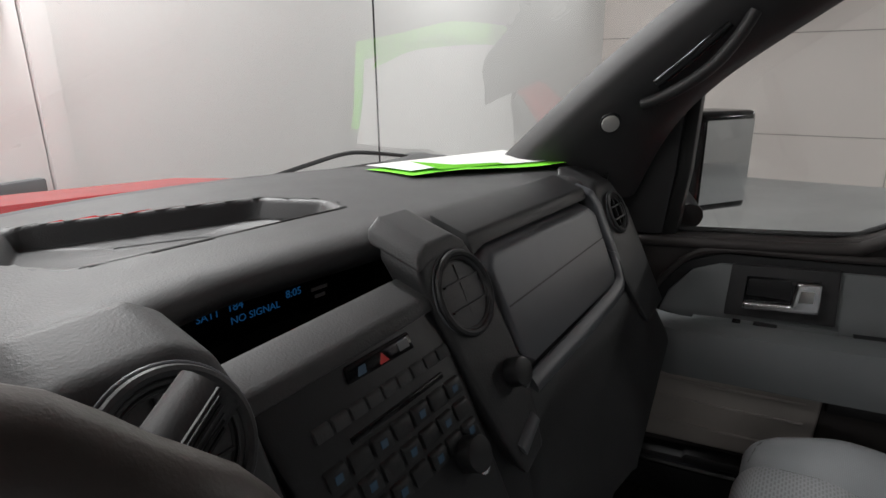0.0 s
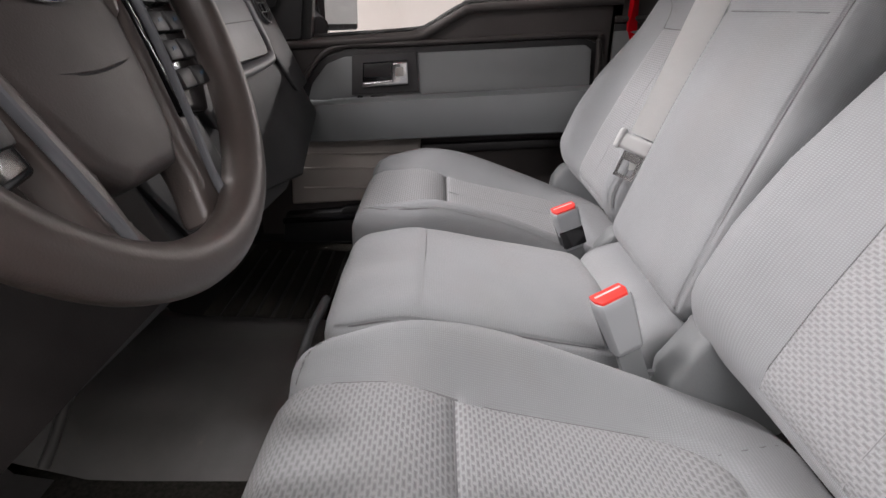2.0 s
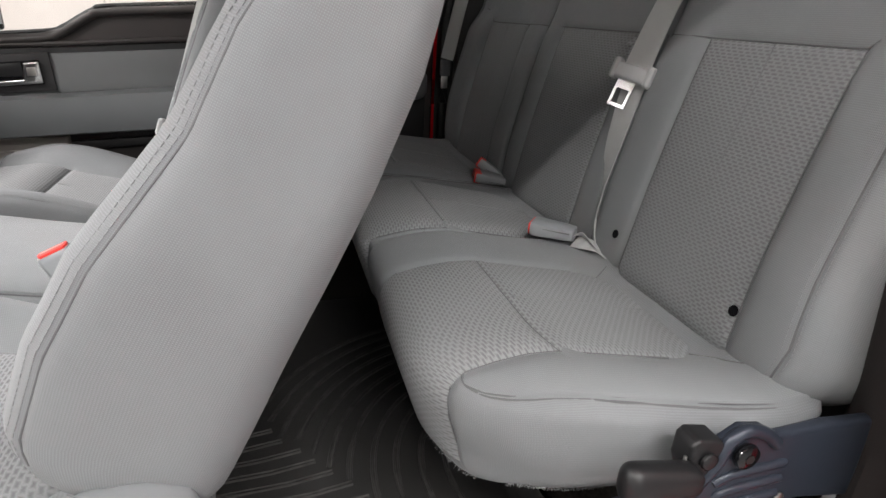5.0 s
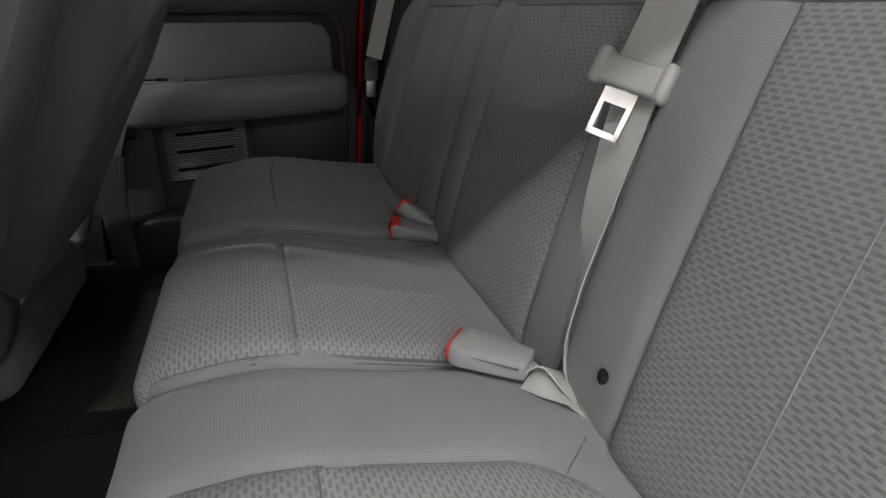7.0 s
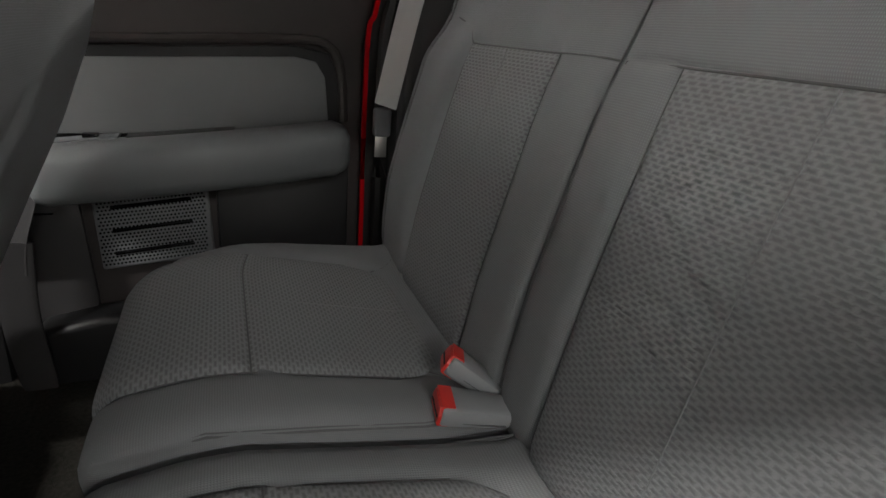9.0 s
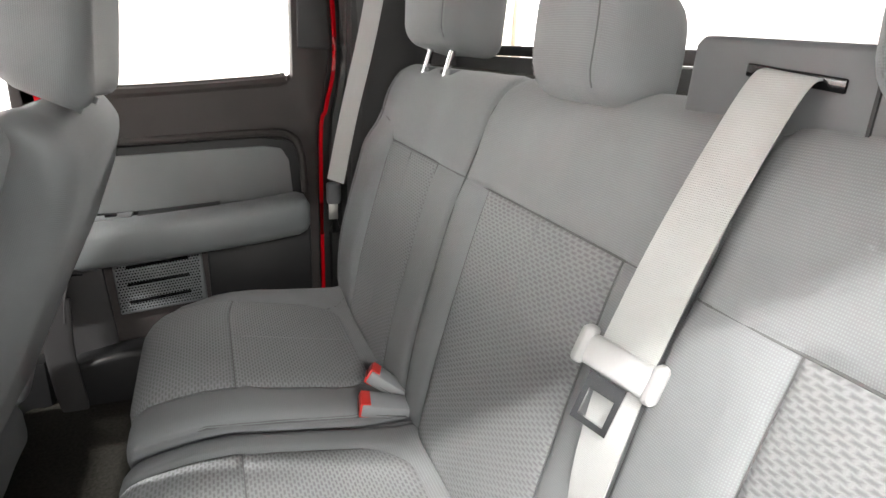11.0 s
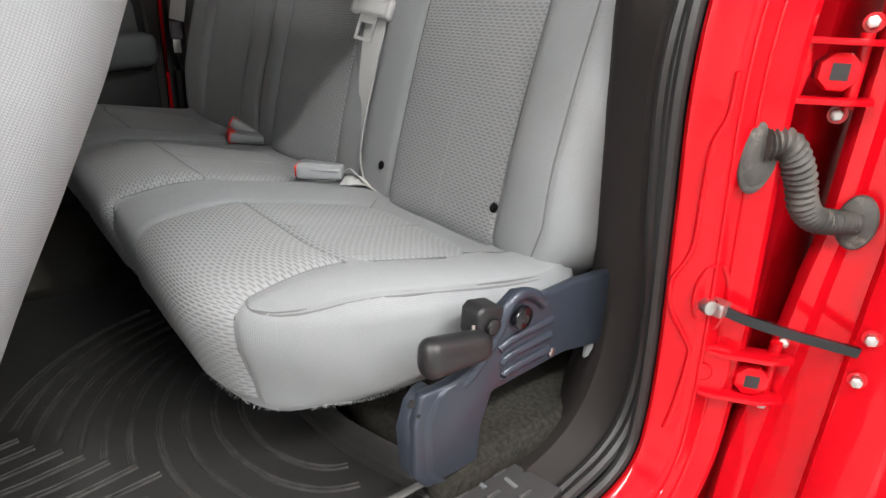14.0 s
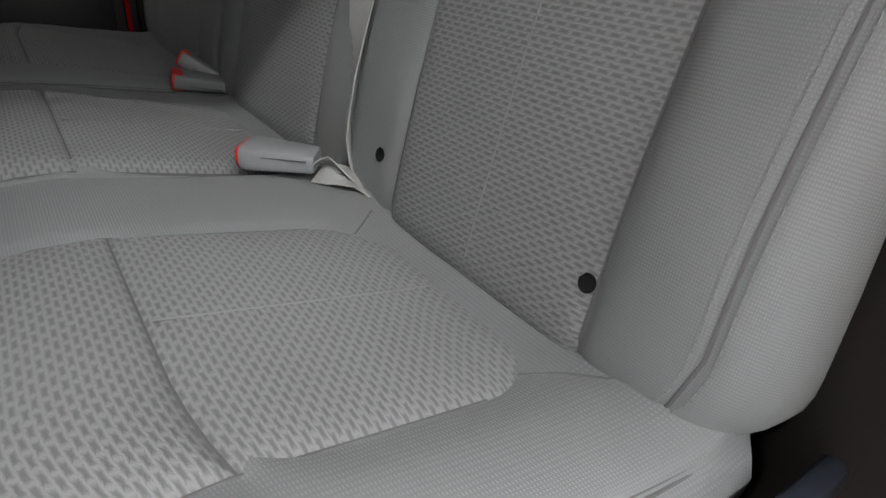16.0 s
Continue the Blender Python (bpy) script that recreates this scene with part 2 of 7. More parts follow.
GREY = (0.233, 0.243, 0.253)
M = {
    "fabric": fabric("seat_twill", GREY),
    "woven": woven("back_insert_cloth", (0.278, 0.286, 0.294), (0.190, 0.195, 0.202), False, 0.25),
    "woven_seat": woven("seat_insert_cloth", (0.285, 0.293, 0.300), (0.178, 0.183, 0.190), False, 0.0),
    "thread": surface("seam_thread", (0.135, 0.135, 0.14), 0.9, bump=0),
    "stitch": surface("light_stitching", (0.25, 0.256, 0.262), 0.9, bump=0),
    "dash": surface("dash_vinyl", (0.024, 0.024, 0.025), 0.5, fine=420, bump=0.6, depth=0.0006),
    "dash_pad": surface("dash_pad_vinyl", (0.040, 0.040, 0.041), 0.55, fine=420, bump=0.6, depth=0.0006),
    "trim": surface("charcoal_trim", (0.035, 0.034, 0.035), 0.55, fine=500, bump=0.5, depth=0.0005),
    "trim_brown": surface("warm_charcoal_trim", (0.043, 0.037, 0.0355), 0.6, fine=520, bump=0.5, depth=0.0005),
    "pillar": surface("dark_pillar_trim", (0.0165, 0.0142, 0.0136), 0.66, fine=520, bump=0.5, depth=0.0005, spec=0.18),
    "black": surface("black_plastic", (0.012, 0.012, 0.013), 0.45, fine=700, bump=0.3),
    "gloss_black": surface("gloss_black", (0.006, 0.006, 0.007), 0.12, bump=0),
    "silver": surface("silver_dash_trim", (0.11, 0.115, 0.125), 0.40, 0.2, fine=800, bump=0.1),
    "door_cloth": surface("door_insert_vinyl", (0.17, 0.178, 0.182), 0.55, fine=450, bump=0.4, depth=0.0005),
    "armrest": surface("grey_armrest_vinyl", (0.155, 0.165, 0.170), 0.5, fine=420, bump=0.5, depth=0.0005),
    "pocket": surface("taupe_plastic", (0.36, 0.33, 0.305), 0.6, fine=500, bump=0.3),
    "grey_plastic": surface("grey_plastic", (0.30, 0.315, 0.325), 0.45, fine=600, bump=0.3),
    "dark_grey": surface("dark_grey_plastic", (0.11, 0.115, 0.12), 0.5, fine=600, bump=0.3),
    "webbing": fabric("belt_webbing", (0.47, 0.478, 0.472), 0.0013, 1.08, 0.88, 0.5),
    "chrome": surface("chrome", (0.70, 0.70, 0.71), 0.16, 1.0, bump=0),
    "steel": surface("zinc_bolt", (0.5, 0.49, 0.47), 0.35, 1.0, vary=0.2, fine=300, bump=0.2),
    "bracket": surface("painted_steel_bracket", (0.035, 0.042, 0.058), 0.32, 0.3, fine=300, bump=0.15),
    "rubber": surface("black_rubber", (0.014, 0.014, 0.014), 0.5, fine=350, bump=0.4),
    "boot_rubber": surface("dusty_boot_rubber", (0.040, 0.037, 0.033), 0.6, vary=0.45, big=45, fine=500, bump=0.4, dirt=((0.11, 0.10, 0.085), 60.0, 0.55)),
    "mat": surface("rubber_floor_mat", (0.026, 0.0255, 0.025), 0.40, big=14, fine=900, bump=0.6, depth=0.0006, dirt=((0.036, 0.033, 0.030), 22.0, 0.62)),
    # the mat's black rubber, lightened to carry the light from the open door
    "mat_front": surface("lit_footwell_rubber", (0.066, 0.065, 0.063), 0.36, vary=0.25, big=9, fine=900, bump=0.6, depth=0.0006, dirt=((0.085, 0.078, 0.071), 22.0, 0.62)),
    "mat_worn": surface("scuffed_rubber_rib", (0.040, 0.039, 0.038), 0.45, vary=0.5, big=60, fine=900, bump=0.6, depth=0.0006),
    "mat_lip": surface("pale_rubber_lip", (0.095, 0.094, 0.092), 0.5, vary=0.2, big=30, fine=700, bump=0.4, depth=0.0005),
    "carpet": surface("dark_carpet", (0.029, 0.027, 0.023), 1.0, vary=0.4, big=160, fine=900, bump=1.0, depth=0.002, spec=0.15),
    "red": surface("red_car_paint", (0.45, 0.002, 0.007), 0.45, 0.0, vary=0.04, big=1.5, fine=1200, bump=0.02, depth=0.0002, coat=0.5, spec=0.03),
    "red_latch": surface("red_button", (0.75, 0.045, 0.035), 0.4, bump=0.1),
    "wheel": surface("steering_leather", (0.056, 0.046, 0.042), 0.40, big=9, fine=700, bump=0.35, depth=0.0004, dirt=((0.26, 0.22, 0.18), 75.0, 0.70)),
    "hub": surface("airbag_cover_vinyl", (0.034, 0.028, 0.026), 0.5, big=9, fine=700, bump=0.35, depth=0.0004),
    "wall": surface("white_wall_paint", (0.80, 0.795, 0.78), 0.7, vary=0.03, big=0.8, fine=60, bump=0.1),
    # white wall colour at about half brightness, for back, driver-side wall and ceiling
    "wall_dim": surface("half_bright_wall", (0.40, 0.395, 0.385), 0.8, vary=0.05, big=0.8, fine=60, bump=0.1),
    "wall_panel": surface("cream_wall_panel", (0.80, 0.735, 0.695), 0.6, vary=0.04, big=0.7, fine=60, bump=0.1),
    "concrete": surface("grey_epoxy_floor", (0.27, 0.28, 0.28), 0.35, vary=0.15, big=1.2, fine=90, bump=0.2),
    "headliner": surface("light_headliner", (0.42, 0.41, 0.40), 0.95, fine=700, bump=0.4),
    "plywood": surface("plywood", (0.20, 0.150, 0.110), 0.7, vary=0.2, big=3, fine=120, bump=0.2),
    "board": surface("grey_green_board", (0.22, 0.20, 0.16), 0.7, bump=0.1),
    "paper": surface("white_paper", (0.82, 0.82, 0.80), 0.8, vary=0.02, bump=0.05),
    "green_paper": surface("lime_paper", (0.22, 0.80, 0.03), 0.7, vary=0.03, bump=0.05),
    "white_cap": surface("pale_grey_button", (0.55, 0.54, 0.52), 0.4, bump=0),
    "belt_guide": surface("belt_guide_plastic", (0.40, 0.405, 0.405), 0.45, fine=600, bump=0.2),
    "pale_mark": surface("faded_switch_mark", (0.32, 0.34, 0.36), 0.5, bump=0),
    "white_paint": surface("white_lettering", (0.8, 0.8, 0.8), 0.5, bump=0),
    "glass": glass_of("window_glass"),
    "windshield": glass_of("windshield_glass", (0.97, 0.98, 0.98), 1.5),
    "mirror": surface("mirror_silver", (0.9, 0.9, 0.9), 0.02, 1.0, vary=0.0, bump=0),
    "blue_glow": glow("blue_display", (0.05, 0.35, 0.9), 0.22),
    "icon_blue": glow("blue_icon", (0.12, 0.35, 0.6), 0.08),
    "hazard": glow("hazard_red", (0.9, 0.03, 0.02), 0.25),
    "emblem": surface("blue_badge", (0.012, 0.022, 0.10), 0.2, bump=0),
    "straw": surface("dry_straw", (0.55, 0.45, 0.16), 0.7, bump=0),
}

# ---- building tools ----
BASE = {}
FRONT = Vector((0, -0.065, -0.02))  # everything from the front seats forward sits this far off the plan's zero
offset = Vector((0, 0, 0))


def thing(name, at, label, category, group="", kind=""):
    ob = new(name)
    ob.empty_display_size = 0.05
    at = Vector(at) + offset
    ob.matrix_basis = Matrix.Translation(at)
    BASE[ob] = Vector(at)
    return tagged(ob, label, category, group, kind)


def part(name, bm, material, parent=None, label="", smooth=True, angle=0.7, local=False):
    """Links a bmesh, given in world metres, as one mesh under a thing or a part."""
    if offset.length and not local:
        bmesh.ops.translate(bm, verts=bm.verts[:], vec=offset)
    bmesh.ops.recalc_face_normals(bm, faces=bm.faces[:])
    data = bpy.data.meshes.new(name)
    if smooth:
        for f in bm.faces:
            f.smooth = True
        for e in bm.edges:
            if len(e.link_faces) == 2 and e.calc_face_angle(0.0) > angle:
                e.smooth = False
    bm.to_mesh(data)
    bm.free()
    for mm in (material if isinstance(material, (list, tuple)) else [material]):
        data.materials.append(M[mm])
    ob = new(name, data)
    if parent is not None:
        ob.parent = parent
        ob.matrix_parent_inverse = Matrix.Translation(-BASE.get(parent, Vector((0, 0, 0))))
    if label:
        tagged(ob, label)
    return ob


def structure(name, bm, material, label, category):
    return tagged(part(name, bm, material), label, category, kind="structure")


def boxes(*items, bevel=0.003, segments=2):
    """Bevelled boxes (x0, x1, y0, y1, z0, z1) joined into one bmesh."""
    bm = bmesh.new()
    for x0, x1, y0, y1, z0, z1 in items:
        g = bmesh.ops.create_cube(bm, size=1)["verts"]
        bmesh.ops.transform(bm, verts=g, matrix=Matrix.LocRotScale(((x0 + x1) / 2, (y0 + y1) / 2, (z0 + z1) / 2), None, (abs(x1 - x0), abs(y1 - y0), abs(z1 - z0))))
    if bevel:
        bmesh.ops.bevel(bm, geom=bm.edges[:], offset=bevel, segments=segments, affect="EDGES", profile=0.6)
    return bm


def prism(outline, lo, hi, axis="x", bevel=0.004, segments=2, bm=None):
    """A slab with a given outline, extruded along an axis from lo to hi, with rounded edges."""
    bm = bm or bmesh.new()
    k = "xyz".index(axis)

    def place(a, b, c):
        v = [a, b]
        v.insert(k, c)
        return v
    vs = [bm.verts.new(place(a, b, lo)) for a, b in outline]
    f = bm.faces.new(vs)
    ext = bmesh.ops.extrude_face_region(bm, geom=[f])
    top = [g for g in ext["geom"] if isinstance(g, bmesh.types.BMVert)]
    for v in top:
        v.co[k] = hi
    if bevel:
        fs = set(vs + top)
        es = [e for e in bm.edges if e.verts[0] in fs and e.verts[1] in fs]
        bmesh.ops.bevel(bm, geom=es, offset=bevel, segments=segments, affect="EDGES", profile=0.6, clamp_overlap=True)
    return bm


def smooth_line(points, n=8):
    """A rounded line through the points (Catmull-Rom)."""
    p = [Vector(q) for q in points]
    p = [p[0] * 2 - p[1]] + p + [p[-1] * 2 - p[-2]]
    out = []
    for i in range(1, len(p) - 2):
        for k in range(n):
            u = k / n
            a, b, c, d = p[i - 1], p[i], p[i + 1], p[i + 2]
            out.append(0.5 * ((2 * b) + (c - a) * u + (2 * a - 5 * b + 4 * c - d) * u * u + (3 * b - a - 3 * c + d) * u ** 3))
    out.append(p[-2])
    return out


def sweep(points, profile, up=(0, 0, 1), closed_profile=True, bm=None, twist=None, size=None, caps=True):
    """A profile (pairs: sideways, upwards) carried along a line."""
    bm = bm or bmesh.new()
    pts = [Vector(p) for p in points]
    rings = []
    for i, p in enumerate(pts):
        t = (pts[min(i + 1, len(pts) - 1)] - pts[max(i - 1, 0)]).normalized()
        u0 = Vector(up(i) if callable(up) else up)
        side = t.cross(u0).normalized()
        u = side.cross(t).normalized()
        if twist:
            side, u = side * math.cos(twist(i)) + u * math.sin(twist(i)), u * math.cos(twist(i)) - side * math.sin(twist(i))
        s = size(i) if size else 1.0
        rings.append([bm.verts.new(p + side * a * s + u * b * s) for a, b in profile])
    m = len(profile)
    for r0, r1 in zip(rings, rings[1:]):
        for j in range(m if closed_profile else m - 1):
            bm.faces.new((r0[j], r0[(j + 1) % m], r1[(j + 1) % m], r1[j]))
    if closed_profile and caps:
        bm.faces.new(rings[0])
        bm.faces.new(rings[-1][::-1])
    return bm


def circle(r, n=10, rx=None):
    return [((rx or r) * math.cos(2 * math.pi * k / n), r * math.sin(2 * math.pi * k / n)) for k in range(n)]


def tube(points, r, n=8, bm=None):
    d = (Vector(points[-1]) - Vector(points[0]))
    up = (0, 0, 1) if abs(d.normalized().z) < 0.85 else (0, 1, 0)
    return sweep(points, circle(r, n), up, bm=bm)


def disc(at, axis, r, h, n=20, bevel=0.0, bm=None, r2=None):
    """A short cylinder (or cone) from at along the axis."""
    own = bm is None
    bm = bm or bmesh.new()
    q = Vector((0, 0, 1)).rotation_difference(Vector(axis).normalized()).to_matrix().to_4x4()
    g = bmesh.ops.create_cone(bm, cap_ends=True, segments=n, radius1=r, radius2=r if r2 is None else r2, depth=h, matrix=Matrix.Translation(Vector(at) + Vector(axis).normalized() * h / 2) @ q)
    if bevel:
        vs = set(g["verts"])
        es = [e for e in bm.edges if e.verts[0] in vs and e.verts[1] in vs and e.calc_face_angle(0) > 1.0]
        bmesh.ops.bevel(bm, geom=es, offset=bevel, segments=2, affect="EDGES", profile=0.5)
    return bm


def ring(at, axis, r, tube_r, n=40, m=10, squash=1.0, bm=None):
    bm = bm or bmesh.new()
    q = Vector((0, 0, 1)).rotation_difference(Vector(axis).normalized()).to_matrix()
    vs = []
    for i in range(n):
        a = 2 * math.pi * i / n
        row = []
        for j in range(m):
            b = 2 * math.pi * j / m
            v = Vector(((r + tube_r * math.cos(b)) * math.cos(a), (r + tube_r * math.cos(b)) * math.sin(a), tube_r * squash * math.sin(b)))
            row.append(bm.verts.new(Vector(at) + q @ v))
        vs.append(row)
    for i in range(n):
        for j in range(m):
            bm.faces.new((vs[i][j], vs[(i + 1) % n][j], vs[(i + 1) % n][(j + 1) % m], vs[i][(j + 1) % m]))
    return bm


def table(*pairs):
    """A line through (place, value) pairs, as a function."""
    xs, ys = [p[0] for p in pairs], [p[1] for p in pairs]
    return lambda x: float(np.interp(x, xs, ys))


class Pad:
    """A stuffed cushion: a round-edged block of half sizes h, edge radius r, bent by a function into the world. Its cover,
    its inserts, seams and stitches all follow the same bent skin. Front is +y, top +z of the block. Seams are pulled in:
    the cover sinks under the inserts and along the seams, so that the stuffing swells between them."""

    def __init__(self, h, r, bend, crumple=0.0008):
        self.h, self.r, self.bend, self.crumple = Vector(h), r, bend, crumple
        self.fields, self.pulls, self.cuts_a, self.cuts_s = [], [], [], []

    def rounded(self, p):
        q = Vector([max(-(a - self.r), min(a - self.r, c)) for a, c in zip(self.h, p)])
        d = Vector(p) - q
        n = d.normalized() if d.length > 1e-9 else Vector((0, 0, 1))
        return q + n * self.r, n

    def field(self, a0, a1, s0, s1, corner=0.0, depth=0.004):
        """The cover sinks under an insert."""
        self.fields.append((a0, a1, s0, s1, corner, depth))
        for e in (-0.014, -0.008, -0.004, 0.0, 0.004):
            self.cuts_a += [a0 + e, a1 - e]
            self.cuts_s += [s0 + e, s1 - e]

    def pull(self, pairs, depth=0.003, width=0.006):
        """The cover is pulled in along a seam."""
        pts = []
        for (a, s), (b, u) in zip(pairs, pairs[1:]):
            n = max(2, int(math.hypot(b - a, u - s) / 0.004))
            pts += [(a + (b - a) * k / n, s + (u - s) * k / n) for k in range(n)]
        self.pulls.append((np.array(pts + [pairs[-1]]), depth, width))
        if abs(pairs[0][0] - pairs[-1][0]) < 0.02:
            for e in (-0.012, -0.006, -0.002, 0.002, 0.006, 0.012):
                self.cuts_a.append((pairs[0][0] + pairs[-1][0]) / 2 + e)
        if abs(pairs[0][1] - pairs[-1][1]) < 0.02:
            for e in (-0.012, -0.006, -0.002, 0.002, 0.006, 0.012):
                self.cuts_s.append((pairs[0][1] + pairs[-1][1]) / 2 + e)

    def sunk(self, A, S):
        """How deep the cover lies at the places A, S."""
        A, S = np.asarray(A, float), np.asarray(S, float)
        out = np.zeros(A.shape)
        for a0, a1, s0, s1, corner, depth in self.fields:
            c = max(corner, 1e-5)
            qx, qy = np.abs(A - (a0 + a1) / 2) - (a1 - a0) / 2 + c, np.abs(S - (s0 + s1) / 2) - (s1 - s0) / 2 + c
            d = np.hypot(np.maximum(qx, 0), np.maximum(qy, 0)) + np.minimum(np.maximum(qx, qy), 0) - c
            out = np.maximum(out, depth * np.exp(-(np.maximum(d, 0) / 0.0065) ** 2))
        for pts, depth, width in self.pulls:
            d2 = np.min((A[:, None] - pts[None, :, 0]) ** 2 + (S[:, None] - pts[None, :, 1]) ** 2, axis=1)
            out = np.maximum(out, depth * np.exp(-d2 / width ** 2))
        return out

    def cover(self, step=0.014):
        bm = bmesh.new()
        uv = bm.loops.layers.uv.new("UVMap")
        hx, hy, hz = self.h
        cuts = [[a for a in self.cuts_a if abs(a) < hx - 0.002] + [], [s for s in self.cuts_s if abs(s) < hy - 0.002], [hz - (s - hy) for s in self.cuts_s if hy + 0.002 < s < hy + 2 * hz - 0.002]]
        cuts[2] += [hz - (abs(a) - hx) for a in self.cuts_a if hx + 0.002 < abs(a) < hx + 2 * hz - 0.002]
        axes = []
        for k in range(3):
            n = max(2, int(round(2 * self.h[k] / step)))
            base = [self.h[k] * (2 * i / n - 1) for i in range(n + 1)]
            keep = sorted(set(round(c, 5) for c in cuts[k]))
            fixed = [-self.h[k]] + [c for i, c in enumerate(keep) if i == 0 or c - keep[i - 1] > 0.0012] + [self.h[k]]
            axes.append(sorted(fixed + [b for b in base[1:-1] if min(abs(b - f) for f in fixed) > step * 0.45]))
        cache, order = {}, []

        def vert(p):
            key = tuple(round(c * 1e5) for c in p)
            if key not in cache:
                cache[key] = len(order)
                order.append(p)
            return cache[key]
        quads = []
        for k in range(3):
            i, j = [(1, 2), (0, 2), (0, 1)][k]
            for s in (-1, 1):
                for a0, a1 in zip(axes[i], axes[i][1:]):
                    for b0, b1 in zip(axes[j], axes[j][1:]):
                        quad = []
                        for a, b in ((a0, b0), (a1, b0), (a1, b1), (a0, b1)):
                            p = [0, 0, 0]
                            p[k], p[i], p[j] = s * self.h[k], a, b
                            quad.append(tuple(p))
                        quads.append(([vert(p) for p in quad], [(p[i] + k * 0.37, p[j] + s * 0.21) for p in quad]))
        A, S = [], []
        for x, y, z in order:
            if z > hz - 1e-6:
                A.append(x), S.append(y)
            elif y > hy - 1e-6:
                A.append(x), S.append(hy + hz - z)
            elif abs(x) > hx - 1e-6:
                A.append(math.copysign(hx + hz - z, x)), S.append(y)
            else:
                A.append(9.0), S.append(9.0)
        low = self.sunk(A, S)
        vs = []
        for p, d in zip(order, low):
            q, n = self.rounded(p)
            d = float(d) - self.crumple * noise.noise(Vector((q.x * 14, q.y * 9, q.z * 14 + self.h.x * 31)))
            vs.append(bm.verts.new(self.bend(q - n * d)))
        for ids, uvs in quads:
            f = bm.faces.new([vs[i] for i in ids])
            for lp, w in zip(f.loops, uvs):
                lp[uv].uv = w
        return bm

    def skin(self, a, s, lift=0.0):
        """The world point over sideways place a and the place s along the top, on over the front edge and down its face."""
        hx, hy, hz = self.h
        if abs(a) > hx:
            p = (math.copysign(hx, a), max(-hy, min(hy, s)), hz - (abs(a) - hx))
        elif abs(s) <= hy:
            p = (a, s, hz)
        else:
            p = (a, math.copysign(hy, s), hz - (abs(s) - hy))
        q, n = self.rounded(p)
        return self.bend(q + n * lift)

    def panel(self, a0, a1, s0, s1, puff=0.004, step=0.014, corner=0.0, rim=-0.0032, swell=0.014, round_front=False):
        """An insert: its rim is sewn into the sunken cover, its field swells out of it."""
        bm = bmesh.new()
        uv = bm.loops.layers.uv.new("UVMap")

        def rows(lo, hi):
            n = max(3, int((hi - lo) / step))
            inner = [lo + 0.012 + (hi - lo - 0.024) * k / n for k in range(n + 1)]
            return [lo, lo + 0.002, lo + 0.005, lo + 0.008] + inner + [hi - 0.008, hi - 0.005, hi - 0.002, hi]
        A, S = rows(a0, a1), rows(s0, s1)
        grid = []
        for s in S:
            row = []
            for a in A:
                aa, ss = a, s
                edge = min(a - a0, a1 - a, s - s0, s1 - s)
                if corner:
                    da = max(0, corner - (a - a0), corner - (a1 - a))
                    ds = max(0, corner - (s - s0), corner - (s1 - s) if round_front else 0)
                    if da > 0 and ds > 0:
                        # the square corner is drawn in to a round one
                        big, far = max(da, ds), math.hypot(da, ds)
                        k = big / far
                        na, ns = da * k, ds * k
                        aa = a0 + corner - na if a - a0 < corner else a1 - corner + na
                        ss = s0 + corner - ns if s - s0 < corner else s1 - corner + ns
                        edge = corner - big
                lift = rim + (puff - rim) * (1 - math.exp(-edge / swell * 2.2))
                row.append((bm.verts.new(self.skin(aa, ss, lift)), (aa, ss)))
            grid.append(row)
        for r0, r1 in zip(grid, grid[1:]):
            for q0, q1, q2, q3 in zip(r0, r0[1:], r1[1:], r1):
                f = bm.faces.new((q0[0], q1[0], q2[0], q3[0]))
                for lp, q in zip(f.loops, (q0, q1, q2, q3)):
                    lp[uv].uv = q[1]
        return bm

    def line(self, pairs, lift=0.0, n=10):
        out = []
        for (a, s), (b, u) in zip(pairs, pairs[1:]):
            out += [self.skin(a + (b - a) * k / n, s + (u - s) * k / n, lift) for k in range(n)]
        return out + [self.skin(*pairs[-1], lift)]

    def rounded_line(self, pairs, n=5):
        return [(v.x, v.y) for v in smooth_line([(a, s, 0) for a, s in pairs], n)]

    def seam(self, pairs, r=0.0016, lift=0.0, n=10, bm=None):
        return tube(self.line(pairs, lift - 0.55 * r, n), r, 6, bm)

    def stitches(self, pairs, length=0.0045, gap=0.0022, r=0.0005, lift=0.0003, bm=None):
        """Single threads of a run of stitching, evenly spaced along the line."""
        bm = bm or bmesh.new()
        pts = self.line(pairs, lift, 24)
        pos, nxt = 0.0, 0.0
        for p, q in zip(pts, pts[1:]):
            d = (q - p).length
            while d > 1e-7 and nxt < pos + d:
                a = p + (q - p) * (nxt - pos) / d
                tube([a, a + (q - p) / d * length], r, 4, bm)
                nxt += length + gap
            pos += d
        return bm


def smoothstep(e0, e1, x):
    u = max(0.0, min(1.0, (x - e0) / (e1 - e0)))
    return u * u * (3 - 2 * u)


def strap(points, width, thick=0.0014, up=(1, 0, 0), twist=None, bm=None, n=8):
    """Belt webbing along a line; up lies across the flat of the belt."""
    pts = smooth_line(points, n)
    w, h = width / 2, thick / 2
    bm = bm or bmesh.new()
    out = sweep(pts, [(-h, -w), (h, -w), (h, w), (-h, w)], up, twist=twist, bm=bm)
    uv = bm.loops.layers.uv.verify()
    for f in bm.faces:
        for lp in f.loops:
            lp[uv].uv = (lp.vert.co.x + 0.3 * lp.vert.co.y, lp.vert.co.z)
    return out

